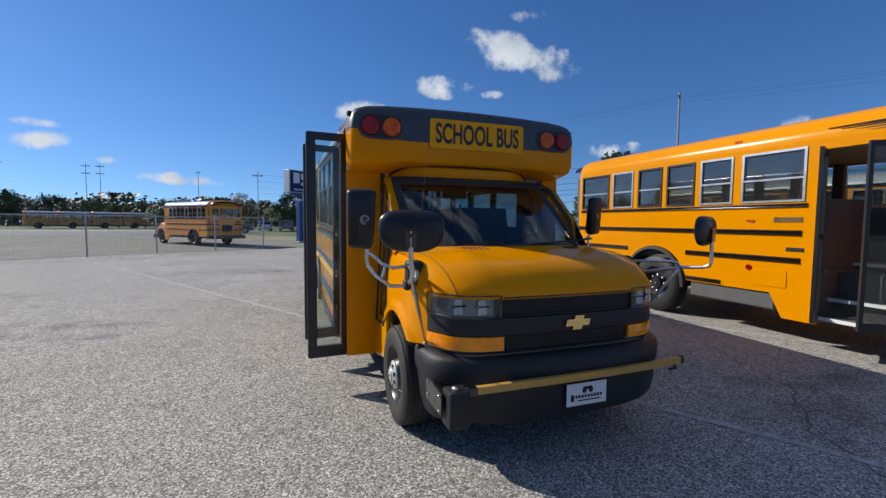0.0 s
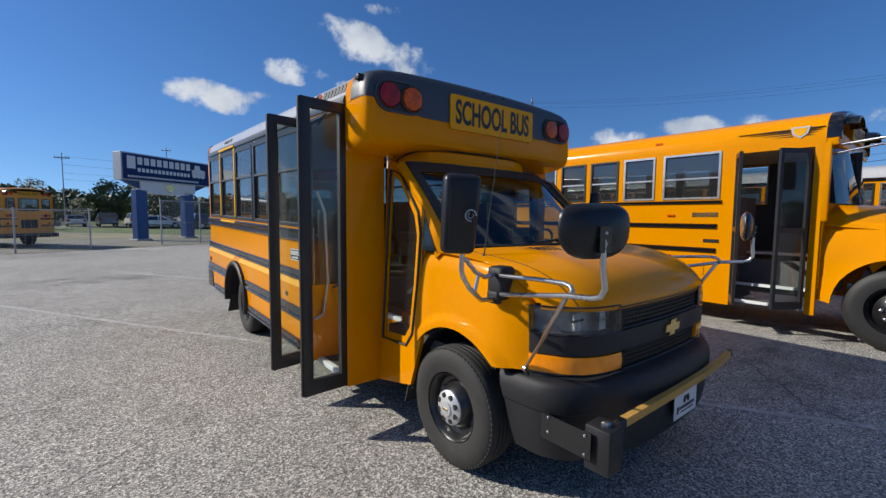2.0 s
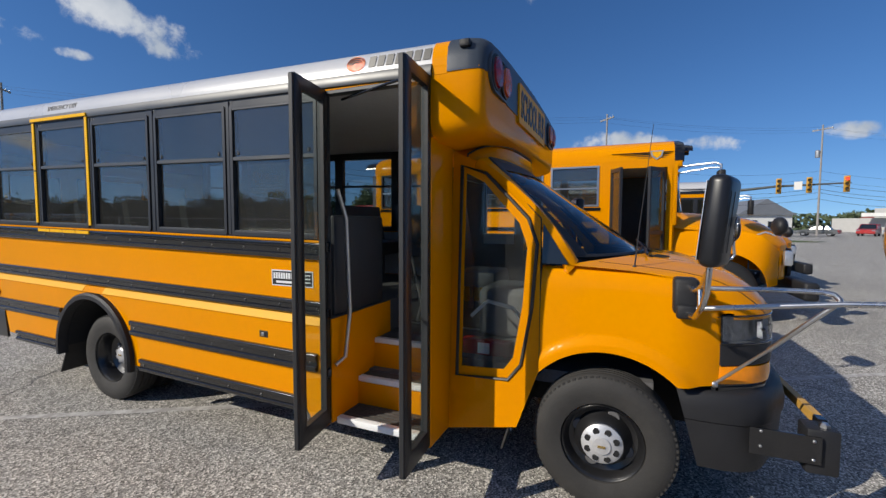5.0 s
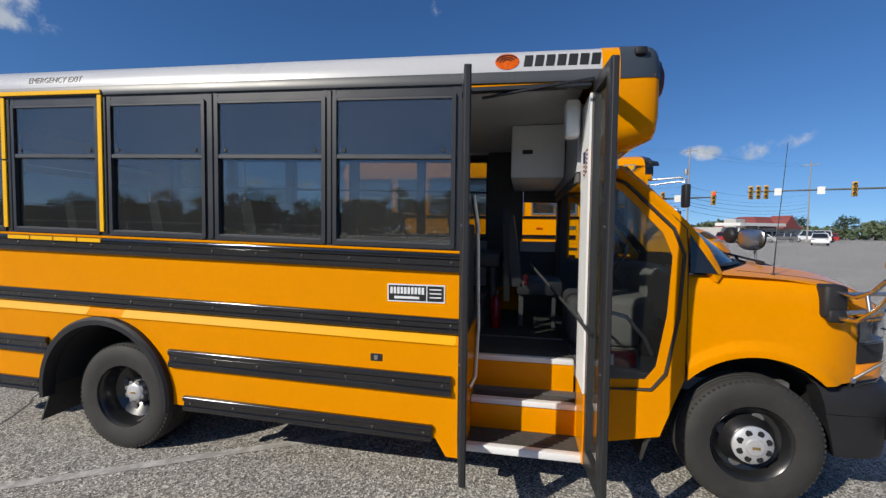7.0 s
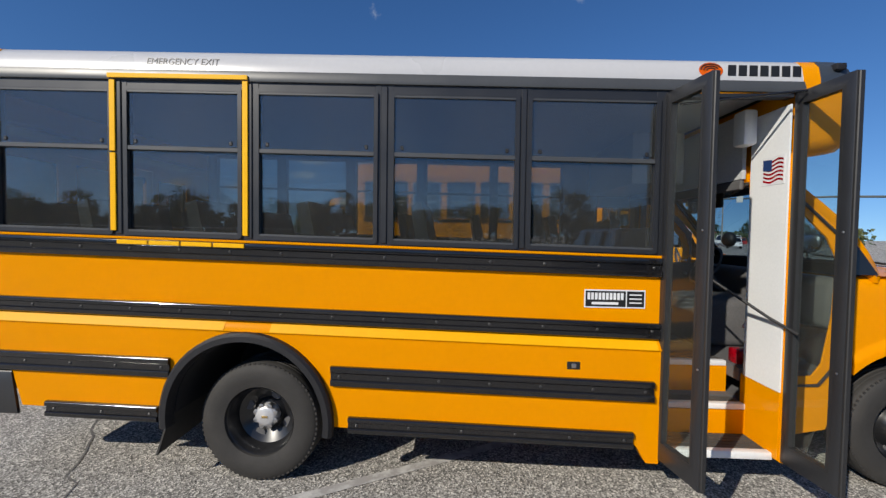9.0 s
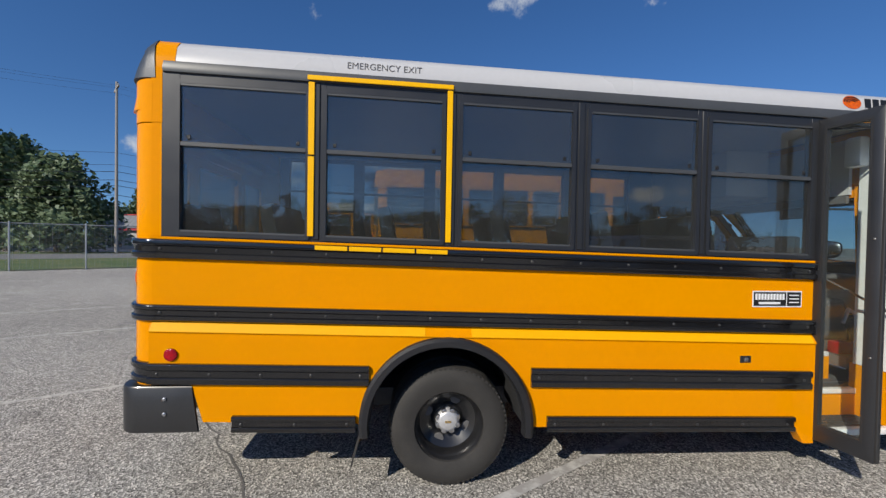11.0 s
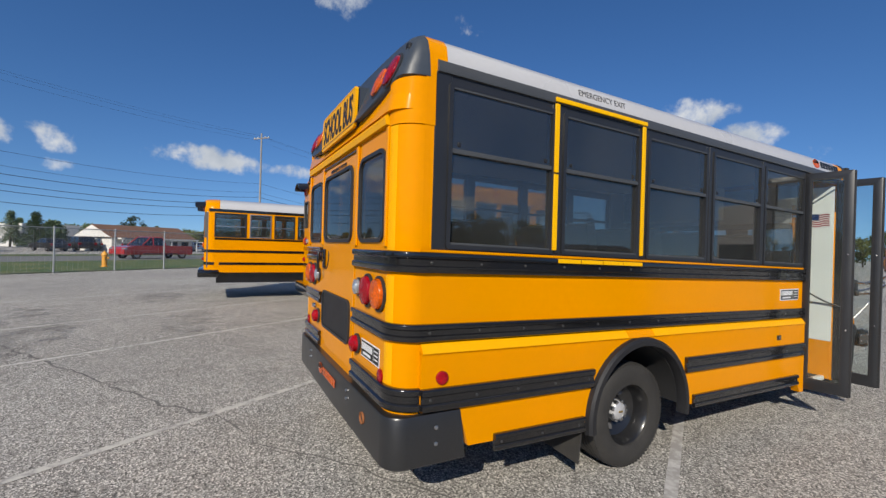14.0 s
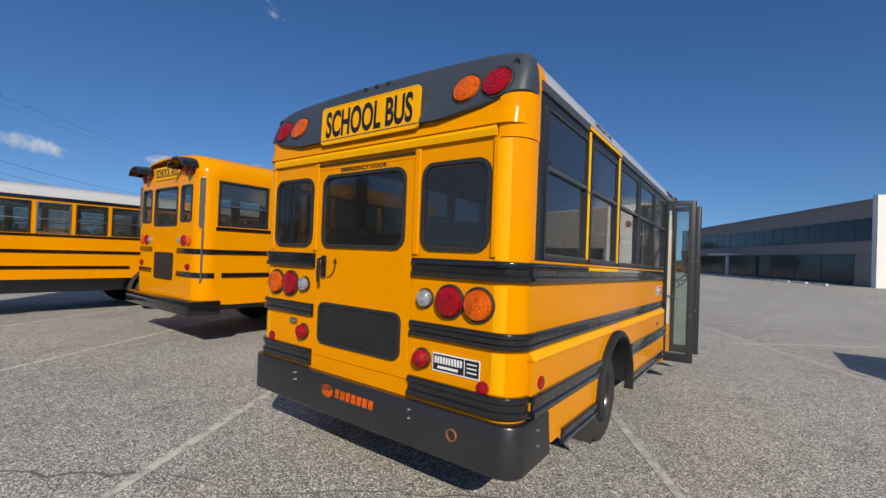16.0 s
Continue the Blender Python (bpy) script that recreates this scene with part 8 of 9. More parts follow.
# ---------- trees ----------
def tree_meshes(seed, h, w, kind):
    rnd = random.Random(seed)
    bm = bm_new()
    th = h * (0.9 if kind == "pine" else 0.55)
    tube(bm, [(0, 0, 0), (rnd.uniform(-0.1, 0.1) * w, 0, th * 0.5), (0, rnd.uniform(-0.1, 0.1) * w, th)], [h * 0.028, h * 0.02, h * 0.006], 8)
    clumps = []
    if kind == "pine":
        n = 16
        for i in range(n):
            z = h * (0.18 + 0.80 * i / n)
            r_ = w * 0.5 * (1.02 - i / n) * rnd.uniform(0.8, 1.15)
            for k in range(6):
                a = rnd.uniform(0, 6.28)
                e = Vector((r_ * math.cos(a), r_ * math.sin(a), z - r_ * 0.12))
                if k < 3:
                    tube(bm, [(0, 0, z), tuple(e)], [h * 0.006, h * 0.002], 4)
                for j in range(3):
                    clumps.append((e * (0.35 + 0.32 * j) + Vector((0, 0, z * (0.65 - 0.32 * j))), w * 0.10 * (1.15 - 0.2 * j) + 0.1))
    elif kind == "dense":
        for i in range(120):
            u = (i + rnd.random()) / 120
            r_ = w * 0.5 * (1.0 - 0.75 * u ** 1.6) * (0.55 + 0.45 * min(u * 6, 1.0)) * math.sqrt(rnd.random()) * rnd.uniform(0.9, 1.12)
            a = rnd.uniform(0, 6.28)
            clumps.append((Vector((r_ * math.cos(a), r_ * math.sin(a), h * (0.08 + 0.86 * u))), w * rnd.uniform(0.09, 0.14)))
    else:
        for k in range(12):
            a, el = rnd.uniform(0, 6.28), rnd.uniform(0.3, 1.2)
            z0 = th * rnd.uniform(0.5, 1.0)
            ln = w * rnd.uniform(0.3, 0.5)
            e = Vector((ln * math.cos(a) * math.cos(el), ln * math.sin(a) * math.cos(el), z0 + ln * math.sin(el)))
            tube(bm, [(0, 0, z0), tuple(e * 0.6 + Vector((0, 0, z0 * 0.42))), tuple(e)], [h * 0.014, h * 0.009, h * 0.003], 5)
        for k in range(46):
            a, rr = rnd.uniform(0, 6.28), math.sqrt(rnd.random())
            u = rnd.random()
            z = h * (0.28 + 0.70 * u)
            env = math.sin(math.pi * min(max((u * 0.85 + 0.12), 0), 1)) ** 0.6
            clumps.append((Vector((rr * env * w * 0.5 * math.cos(a), rr * env * w * 0.5 * math.sin(a), z)), w * rnd.uniform(0.10, 0.17)))
    trunk = finish(bm, "trunk")
    verts, faces = [], []
    for c, r_ in clumps:
        for k in range({"pine": 14, "dense": 75}.get(kind, 52)):
            d = Vector((rnd.gauss(0, 1), rnd.gauss(0, 1), rnd.gauss(0, 0.8)))
            d = d.normalized() * r_ * rnd.uniform(0.45, 1.1)
            p = c + d
            q = r_ * rnd.uniform(0.14, 0.27)
            u = Vector((rnd.gauss(0, 1), rnd.gauss(0, 1), rnd.gauss(0, 0.6))).normalized()
            v = u.orthogonal().normalized()
            b = len(verts)
            verts += [p - u * q, p + v * q * 0.7, p + u * q, p - v * q * 0.7 + Vector((0, 0, q * 0.3))]
            faces.append((b, b + 1, b + 2, b + 3))
    me = bpy.data.meshes.new("crown")
    me.from_pydata([tuple(v) for v in verts], [], faces)
    return trunk, me


def make_tree(seed, h, w, kind, leaf, lab):
    trunk, crown = tree_meshes(seed, h, w, kind)
    t = thing("tree", 0, 0, 0, 0, lab, "tree", "trees round the lot")
    for nm, me, mm in (("trunk", trunk, BARK), ("crown", crown, leaf)):
        ob = new(nm, me)
        me.materials.append(mm)
        ob.parent = t
    return t


rt = random.Random(11)
kinds = [make_tree(1, 11, 10, "broad", LEAF, "broad dark green roadside tree"), make_tree(2, 12, 9, "broad", LEAF, "tall dark green roadside tree"), make_tree(3, 9.5, 10, "broad", LEAF2, "broad olive green tree"), make_tree(4, 10, 8.5, "broad", LEAF2, "rounded olive green tree"), make_tree(5, 10, 7.0, "pine", PINE, "tall dark green conifer tree"), make_tree(6, 10, 9.5, "dense", PINE, "dense dark green white pine")]
spots = []
for i in range(46):
    az = 134 - i * 1.55
    d = rt.uniform(112, 138)
    spots.append((d * math.cos(radians(az)), d * math.sin(radians(az)), (0, 0, 1, 1, 2, 3)[rt.randrange(6)], rt.uniform(0.45, 0.68) * (1.0 if az > 88 else 0.85)))
for i in range(16):
    spots.append((-28 + 3.6 * i, 88 + rt.uniform(-3, 6), (2, 3, 2, 0)[rt.randrange(4)], rt.uniform(0.42, 0.6)))
spots += [(37.0, 37.3, 5, 0.93), (38.3, 42.4, 5, 0.97), (42.0, 48.0, 5, 0.95), (66, 29, 4, 0.5)]
spots += [(*road_pt(u, n), k, sc) for u, n, k, sc in ((4.4, 79, 5, 0.80), (8.6, 81, 5, 0.72), (12.0, 84, 4, 0.6), (16.2, 84, 4, 0.54), (20.0, 86, 4, 0.53), (22.4, 85, 4, 0.52), (24.2, 87, 4, 0.46), (26.0, 82, 5, 0.42), (30.4, 82, 5, 0.38), (48, 93, 1, 0.36), (52, 95, 0, 0.38), (56, 92, 2, 0.38), (60, 95, 1, 0.36), (64, 93, 0, 0.40), (68, 95, 3, 0.36))]
for i in range(14):
    spots.append((136 + rt.uniform(-3, 12), -100 + 13 * i, rt.randrange(4), rt.uniform(0.42, 0.62)))
for i in range(10):
    spots.append((106 + 6 * i, -88 - 2 * i + rt.uniform(-5, 5), rt.randrange(5), rt.uniform(0.36, 0.54)))
for i in range(8):
    spots.append((19 + 5.2 * i, -104 + rt.uniform(-4, 4), rt.randrange(4), rt.uniform(0.5, 0.7)))
for i in range(44):
    spots.append((-95 + rt.uniform(-8, 8), -70 + 4.5 * i, rt.randrange(4), rt.uniform(0.7, 1.0)))
used = set()
for x, y, k, sc in spots:
    m_ = pose(x, y, -0.1, 0, 0, rt.uniform(0, 360)) @ Matrix.Diagonal((sc, sc, sc * rt.uniform(0.85, 1.1), 1))
    if k not in used:
        used.add(k)
        kinds[k].matrix_basis = m_
    else:
        c = copy_thing(kinds[k], pose(x, y, -0.1, 0, 0, rt.uniform(0, 360)))
        c.scale = (sc, sc, sc * rt.uniform(0.85, 1.1))


# low woods that close the gaps along the tree lines
def woods(name, line, h, n, leaf, lab, seed):
    rnd = random.Random(seed)
    verts, faces = [], []
    for i in range(n):
        k = rnd.random() * (len(line) - 1)
        j = int(k)
        f = k - j
        x = line[j][0] * (1 - f) + line[j + 1][0] * f + rnd.gauss(0, 2.5)
        y = line[j][1] * (1 - f) + line[j + 1][1] * f + rnd.gauss(0, 2.5)
        top = h * (0.72 + 0.16 * math.sin(k * 9.1) + 0.14 * math.sin(k * 23.7 + 1.3))
        p = Vector((x, y, max(top * rnd.random() ** 0.7, 0.3)))
        q = rnd.uniform(0.35, 0.8)
        u = Vector((rnd.gauss(0, 1), rnd.gauss(0, 1), rnd.gauss(0, 0.6))).normalized()
        v = u.orthogonal().normalized()
        b0 = len(verts)
        verts += [tuple(c) for c in (p - u * q, p + v * q * 0.7, p + u * q, p - v * q * 0.7)]
        faces.append((b0, b0 + 1, b0 + 2, b0 + 3))
    me = bpy.data.meshes.new(name)
    me.from_pydata(verts, [], faces)
    me.materials.append(leaf)
    return tagged(new(name, me), lab, "woods", "", "stuff")


woods("far_woods", [(-98, -80), (-100, 0), (-98, 60), (-92, 112)], 6.5, 9000, LEAF, "dark green low woods along the western edge", 5)
woods("far_woods", [(-95, 100), (-60, 122), (-25, 128), (10, 124), (45, 112)], 8.0, 16000, LEAF, "dark green low woods along the northern edge", 6)
woods("far_woods", [(128, -110), (132, -40), (130, 20), (118, 75)], 5.2, 7000, LEAF, "dark green low woods beyond the junction", 7)


# ---------- utility poles and wires ----------
def pole(x, y, h, rz=0.0, arms=1, tx=False, thin=1.0):
    p = thing("utility_pole", x, y, 0, rz, "weathered wooden utility pole with crossarms", "utility pole", "utility poles along the road")
    part("shaft", tube(bm_new(), [(0, 0, 0), (0, 0, h)], [0.17 * thin, 0.11 * thin], 10), POLEM, p)
    reach = 1.0 if thin > 0.6 else 0.6
    for k in range(arms):
        z = h - 0.6 - 1.5 * k
        part("crossarm", bx(-1.2 * reach, 1.2 * reach, -0.06 * reach, 0.06 * reach, z - 0.06, z + 0.06), POLEM, p)
        for xx in (-1.1 * reach, -0.6 * reach, 0.6 * reach, 1.1 * reach):
            part("insulator", lathe(bm_new(), [(0.05, z + 0.06), (0.06, z + 0.12), (0.03, z + 0.2)], (xx, 0, 0), "z", 8), GALV, p)
    if tx:
        part("transformer", lathe(bm_new(), [(0.26, h - 4.2), (0.28, h - 4.1), (0.28, h - 3.3), (0.1, h - 3.2)], (0.45, 0, 0), "z", 16), GALV, p)
    return (x, y, h)


RA = math.degrees(math.atan2(RU.y, RU.x)) + 90
line_poles = [pole(x, y, 14.6, RA, 1, k in (3,), 0.8) for k, (x, y) in enumerate(((19.6, 57.8), (36.7, 32.4), (53.4, 5.6), (69.7, -20.2), (86.4, -46.2)))]
for spec in ((-62, 128, 15, 0, 1, False, 0.55), (-21.5, 128, 14.5, 0, 1, False, 0.55), (-38.4, 108, 13, 0, 2, False, 0.4), (-36.0, 108, 13, 0, 2, False, 0.4), (9.5, 96, 14, 0, 1, False, 0.55), (15, 72, 9.6, 0, 1, False, 0.42), (-4, 72, 9, 0, 1, False, 0.4), (28, 72, 9.6, 0, 1, False, 0.42)):
    pole(*spec)


def wire_run(a, b, za, zb, sag, r_=0.02):
    pts = []
    for i in range(13):
        t = i / 12
        pts.append((a[0] + (b[0] - a[0]) * t, a[1] + (b[1] - a[1]) * t, za + (zb - za) * t - sag * 4 * t * (1 - t)))
    ob = solid("overhead_cable", tube(bm_new(), pts, r_, 4), WIRE, "thin black overhead cable between poles", "cable", "overhead cables")


for a, b in zip(line_poles, line_poles[1:]):
    for o, dz in ((0.0, 0.3), (0.9, 0.75), (-0.9, 0.75), (0.0, 6.0), (0.3, 7.0), (0.15, 7.6), (0.25, 8.3), (0.1, 8.8), (0.2, 9.6)):
        oa = (a[0] + RN.x * o, a[1] + RN.y * o)
        ob_ = (b[0] + RN.x * o, b[1] + RN.y * o)
        wire_run(oa, ob_, a[2] - dz, b[2] - dz, 0.6 + dz * 0.05, 0.007 if dz < 5 else 0.014 if dz < 7.5 else 0.026)
for dz in (0.4, 1.4, 2.4, 3.2):
    wire_run((-4, 72), (15, 72), 9 - dz, 9.6 - dz, 0.4, 0.014)
    wire_run((15, 72), (28, 72), 9.6 - dz, 9.6 - dz, 0.4, 0.014)


# ---------- cars ----------
def car(m_, colour, kind, lab, group="parked cars"):
    P = PAINTS[colour]
    c = thing("car", 0, 0, 0, 0, lab, "car", group)
    Lc, W, Hh = {"suv": (4.7, 1.9, 1.7), "sedan": (4.6, 1.82, 1.42), "van": (5.6, 2.0, 2.2), "pickup": (5.6, 1.95, 1.8)}[kind]
    x0, x1 = -Lc / 2, Lc / 2
    wb = (x0 + 0.9, x1 - 0.95)
    sill, belt = 0.32, {"suv": 1.05, "sedan": 0.92, "van": 1.15, "pickup": 1.08}[kind]
    hood = x1 - (1.0 if kind == "van" else 1.35)
    low = [(x0, sill + 0.15), (x0 + 0.02, belt - 0.05), (x0 + 0.12, belt), (hood, belt), (x1 - 0.15, belt - 0.14), (x1, belt - 0.35), (x1, sill + 0.08), (x1 - 0.1, sill)]
    a1 = arc(wb[1], 0.34, 0.38, 0, 180, 10)
    a0 = arc(wb[0], 0.34, 0.38, 0, 180, 10)
    bm = prism(bm_new(), low + a1 + a0 + [(x0 + 0.1, sill)], "y", -W / 2, W / 2)
    bmesh.ops.triangulate(bm, faces=[f for f in bm.faces if len(f.verts) > 4])
    part("body", bm, P, c, smooth=25)
    roof_pts = {"suv": (x0 + 0.10, x0 + 0.35, hood - 0.75, hood + 0.05), "sedan": (x0 + 0.75, x0 + 1.25, hood - 0.85, hood - 0.05), "van": (x0 + 0.05, x0 + 0.12, hood - 0.55, hood + 0.10), "pickup": (-0.45, -0.25, hood - 0.7, hood)}[kind]
    b0, t0, t1, b1 = roof_pts
    bm = bm_new()
    loft(bm, [[(b0, -W / 2 + 0.03, belt), (b1, -W / 2 + 0.03, belt), (b1, W / 2 - 0.03, belt), (b0, W / 2 - 0.03, belt)], [(t0, -W / 2 + 0.17, Hh - 0.05), (t1, -W / 2 + 0.17, Hh - 0.05), (t1, W / 2 - 0.17, Hh - 0.05), (t0, W / 2 - 0.17, Hh - 0.05)]])
    part("glasshouse", bm, CARGLASS, c)
    bm = bm_new()
    loft(bm, [[(t0 - 0.03, -W / 2 + 0.15, Hh - 0.07), (t1 + 0.04, -W / 2 + 0.15, Hh - 0.07), (t1 + 0.04, W / 2 - 0.15, Hh - 0.07), (t0 - 0.03, W / 2 - 0.15, Hh - 0.07)], [(t0 + 0.05, -W / 2 + 0.24, Hh), (t1 - 0.1, -W / 2 + 0.24, Hh), (t1 - 0.1, W / 2 - 0.24, Hh), (t0 + 0.05, W / 2 - 0.24, Hh)]])
    part("car_roof", bm, P, c)
    for s in (-1, 1):
        for px in ([b0 * 0.45 + b1 * 0.55] + ([b0 + 0.9] if kind in ("suv", "van") else [])):
            bm = bm_new()
            tube(bm, [(px, s * (W / 2 - 0.025), belt), (px - 0.05, s * (W / 2 - 0.165), Hh - 0.05)], 0.045, 5)
            part("pillar", bm, P, c)
        for xa, xb in ((b0, t0), (b1, t1)):
            part("pillar", tube(bm_new(), [(xa, s * (W / 2 - 0.035), belt), (xb, s * (W / 2 - 0.17), Hh - 0.05)], 0.045, 5), P, c)
        for xw in wb:
            bm = lathe(bm_new(), [(0.2, s * (W / 2 - 0.2)), (0.33, s * (W / 2 - 0.2)), (0.33, s * (W / 2 - 0.02)), (0.22, s * (W / 2 - 0.0)), (0.2, s * (W / 2 - 0.03))], (xw, 0, 0.33), "y", 20, close=False)
            w = part("wheel", bm, RUBBER, c)
            part("rim", lathe(bm_new(), [(0.21, s * (W / 2 - 0.03)), (0.12, s * (W / 2 - 0.015)), (0.01, s * (W / 2 - 0.02))], (xw, 0, 0.33), "y", 16, close=False), STEEL, w)
        part("tail_lamp", bx(x0 - 0.01, x0 + 0.1, s * (W / 2 - 0.3), s * (W / 2 + 0.003), belt - 0.28, belt - 0.05, 0.02), RED, c)
        part("headlamp", bx(x1 - 0.28, x1 - 0.02, s * (W / 2 - 0.4), s * (W / 2 + 0.003), belt - 0.36, belt - 0.2, 0.03), CLEAR, c)
        part("side_trim", bx(wb[0] + 0.42, wb[1] - 0.42, s * (W / 2), s * (W / 2 + 0.012), sill + 0.05, sill + 0.14), PLASTIC, c)
    c.matrix_basis = m_
    return c


CARGLASS = mat("dark_car_glass", (0.015, 0.018, 0.02), 0.05, vary=0.1, spec=0.8, coat=0.5)
PAINTS = {k: mat("car_paint_" + k, v, 0.3, 0.3 if k in ("silver", "grey") else 0.0, vary=0.04, coat=0.8) for k, v in dict(white=(0.75, 0.75, 0.76), silver=(0.42, 0.42, 0.42), grey=(0.12, 0.125, 0.13), red=(0.35, 0.02, 0.02), black=(0.02, 0.02, 0.022), blue=(0.02, 0.04, 0.12)).items()}
RDEG = math.degrees(math.atan2(RU.y, RU.x))


def at_road(u, n, turn=0.0):
    x, y = road_pt(u, n)
    return pose(x, y, 0.015, 0, 0, RDEG + turn)


car(at_road(14.4, 41.5, 180), "red", "pickup", "red pickup truck on the road", "cars on the road")
car(at_road(24.5, 58.4, 0), "black", "suv", "dark parked car beside a house")
car(at_road(36, 66, 90), "white", "sedan", "white parked car beside a house")
car(at_road(17.5, 64, 90), "black", "sedan", "dark parked car beside a shop")
car(at_road(20.5, 65, 90), "black", "suv", "dark parked car beside a shop")
car(at_road(23.5, 66, 85), "grey", "suv", "grey parked car beside a shop")
for x, y, col, kd, rz in ((66, -36, "white", "suv", 150), (72, -29, "silver", "sedan", 150), (81, -36, "silver", "sedan", 60), (84.5, -41, "grey", "suv", 60), (76, -28, "red", "suv", 150), (92, -52, "red", "suv", 60), (90, -49, "white", "van", 60), (72, -21, "grey", "sedan", 60)):
    car(pose(x, y, 0, 0, 0, rz), col, kd, col + " parked car near the junction")
for i, (x, y, col, kd) in enumerate(((-9, 59, "white", "suv"), (-6, 57, "grey", "suv"), (4.5, 58, "white", "sedan"), (9.5, 55.5, "black", "suv"), (13.5, 56, "grey", "pickup"), (-14, 70, "white", "van"), (-3, 70, "silver", "sedan"), (0, 70, "grey", "suv"), (3, 70, "white", "suv"), (6, 70, "black", "sedan"), (9, 70, "silver", "suv"), (12, 70, "white", "sedan"), (15, 70, "grey", "sedan"), (18, 70, "blue", "suv"), (21, 70, "white", "sedan"))):
    car(pose(x, y, 0.015, 0, 0, 0 if y < 65 else 95), col, kd, col + " car beyond the grass verge")
car(pose(-5.65, 3.05, 0, 0, 0, 180), "black", "suv", "dark car parked on the asphalt")

# ---------- fire hydrant ----------
hy = thing("fire_hydrant", 27.9, 15.5, 0, 0, "orange-yellow fire hydrant on the grass", "fire hydrant")
HYD = mat("hydrant_paint", (0.75, 0.33, 0.03), 0.5, vary=0.1)
part("barrel", lathe(bm_new(), [(0.17, 0.0), (0.17, 0.06), (0.12, 0.08), (0.12, 0.62), (0.16, 0.64), (0.16, 0.68), (0.13, 0.74), (0.07, 0.83), (0.03, 0.84), (0.03, 0.90), (0.005, 0.9)], (0, 0, 0), "z", 18), HYD, hy)
for d in ((1, 0), (-1, 0), (0, -1)):
    part("nozzle", tube(bm_new(), [(d[0] * 0.1, d[1] * 0.1, 0.5), (d[0] * 0.2, d[1] * 0.2, 0.5)], 0.06, 10), HYD, hy)


# ---------- buildings ----------
BRICKW = mat("pale_painted_wall", (0.42, 0.41, 0.39), 0.8, vary=0.08, scale=0.8, fine=12)
REDTRIM = mat("red_trim", (0.38, 0.02, 0.03), 0.5, vary=0.08)
GREYROOF = mat("grey_metal_roof", (0.21, 0.22, 0.235), 0.5, 0.3, vary=0.1, scale=1)
BROWNROOF = mat("brown_shingle_roof", (0.16, 0.085, 0.055), 0.85, vary=0.2, scale=1, fine=9)
REDROOF = mat("red_shingle_roof", (0.22, 0.055, 0.05), 0.8, vary=0.15, scale=1, fine=8)
WHITEWALL = mat("white_wall", (0.66, 0.65, 0.62), 0.8, vary=0.05, scale=0.6)
GREYWALL = mat("grey_concrete_wall", (0.23, 0.215, 0.205), 0.8, vary=0.1, scale=0.5, fine=8)
DARKWIN = mat("dark_window_glass", (0.016, 0.019, 0.026), 0.12, vary=0.15, scale=0.6, spec=0.22)
WINFRAME = mat("dark_bronze_window_frame", (0.035, 0.035, 0.038), 0.5, vary=0.1)


def building(name, m_, w, d, h, wall, lab, windows=(), doors=()):
    """Long side towards -y in its own frame, from x = 0 to w."""
    b = thing(name, 0, 0, 0, 0, lab, "building")
    part("wall", bx(0, w, 0, d, 0, h), wall, b)
    for x0, x1, z0, z1 in windows:
        fr = part("window", rim(bm_new(), [(x0, z0), (x1, z0), (x1, z1), (x0, z1)], [(x0 + 0.08, z0 + 0.08), (x1 - 0.08, z0 + 0.08), (x1 - 0.08, z1 - 0.08), (x0 + 0.08, z1 - 0.08)], "y", -0.04, 0.02), WINFRAME, b)
        part("pane", bx(x0 + 0.06, x1 - 0.06, -0.02, 0.01, z0 + 0.06, z1 - 0.06), DARKWIN, fr)
    for x0, x1, z1 in doors:
        part("door", bx(x0, x1, -0.05, 0.02, 0, z1), DARKWIN, b)
    b.matrix_basis = m_
    return b


def hip_roof(b, x0, x1, y0, y1, z0, z1, inset, material, eave=0.0, name="roof"):
    bm = bm_new()
    e = eave
    loft(bm, [[(x0 - e, y0 - e, z0), (x1 + e, y0 - e, z0), (x1 + e, y1 + e, z0), (x0 - e, y1 + e, z0)], [(x0 + inset, y0 + inset, z1), (x1 - inset, y0 + inset, z1), (x1 - inset, y1 - inset, z1), (x0 + inset, y1 - inset, z1)]])
    return part(name, bm, material, b, smooth=0)


# shop with a grey mansard roof and red trim, set at an angle to the road
shop = building("shop_building", Matrix.Identity(4), 11, 8, 2.6, BRICKW, "low shop with grey mansard roof and red trim", [(8.6, 9.7, 0.9, 2.1), (2.0, 3.6, 0.5, 2.1)], [(5.4, 6.4, 2.1)])
for y0, y1, z0 in ((0.8, 1.7, 0.1), (2.3, 3.3, 0.5), (3.5, 4.5, 0.5), (4.7, 5.7, 0.5), (6.3, 7.3, 0.1)):
    fr = part("window", rim(bm_new(), [(y0, z0), (y1, z0), (y1, 2.15), (y0, 2.15)], [(y0 + 0.07, z0 + 0.07), (y1 - 0.07, z0 + 0.07), (y1 - 0.07, 2.08), (y0 + 0.07, 2.08)], "x", 10.98, 11.04), WINFRAME, shop)
    part("pane", bx(10.99, 11.02, y0 + 0.05, y1 - 0.05, z0 + 0.05, 2.10), DARKWIN, fr)
hip_roof(shop, 0, 11, 0, 8, 2.68, 4.2, 1.0, GREYROOF, 0.45)
part("fascia", bx(-0.40, 11.40, -0.40, 8.40, 2.40, 2.69), REDTRIM, shop)
for i in range(21):
    part("roof_rib", tube(bm_new(), [(0.0 + i * 0.55, -0.45, 2.71), (0.9 + i * 0.46, 1.02, 4.2)], 0.03, 4), GREYROOF, shop)
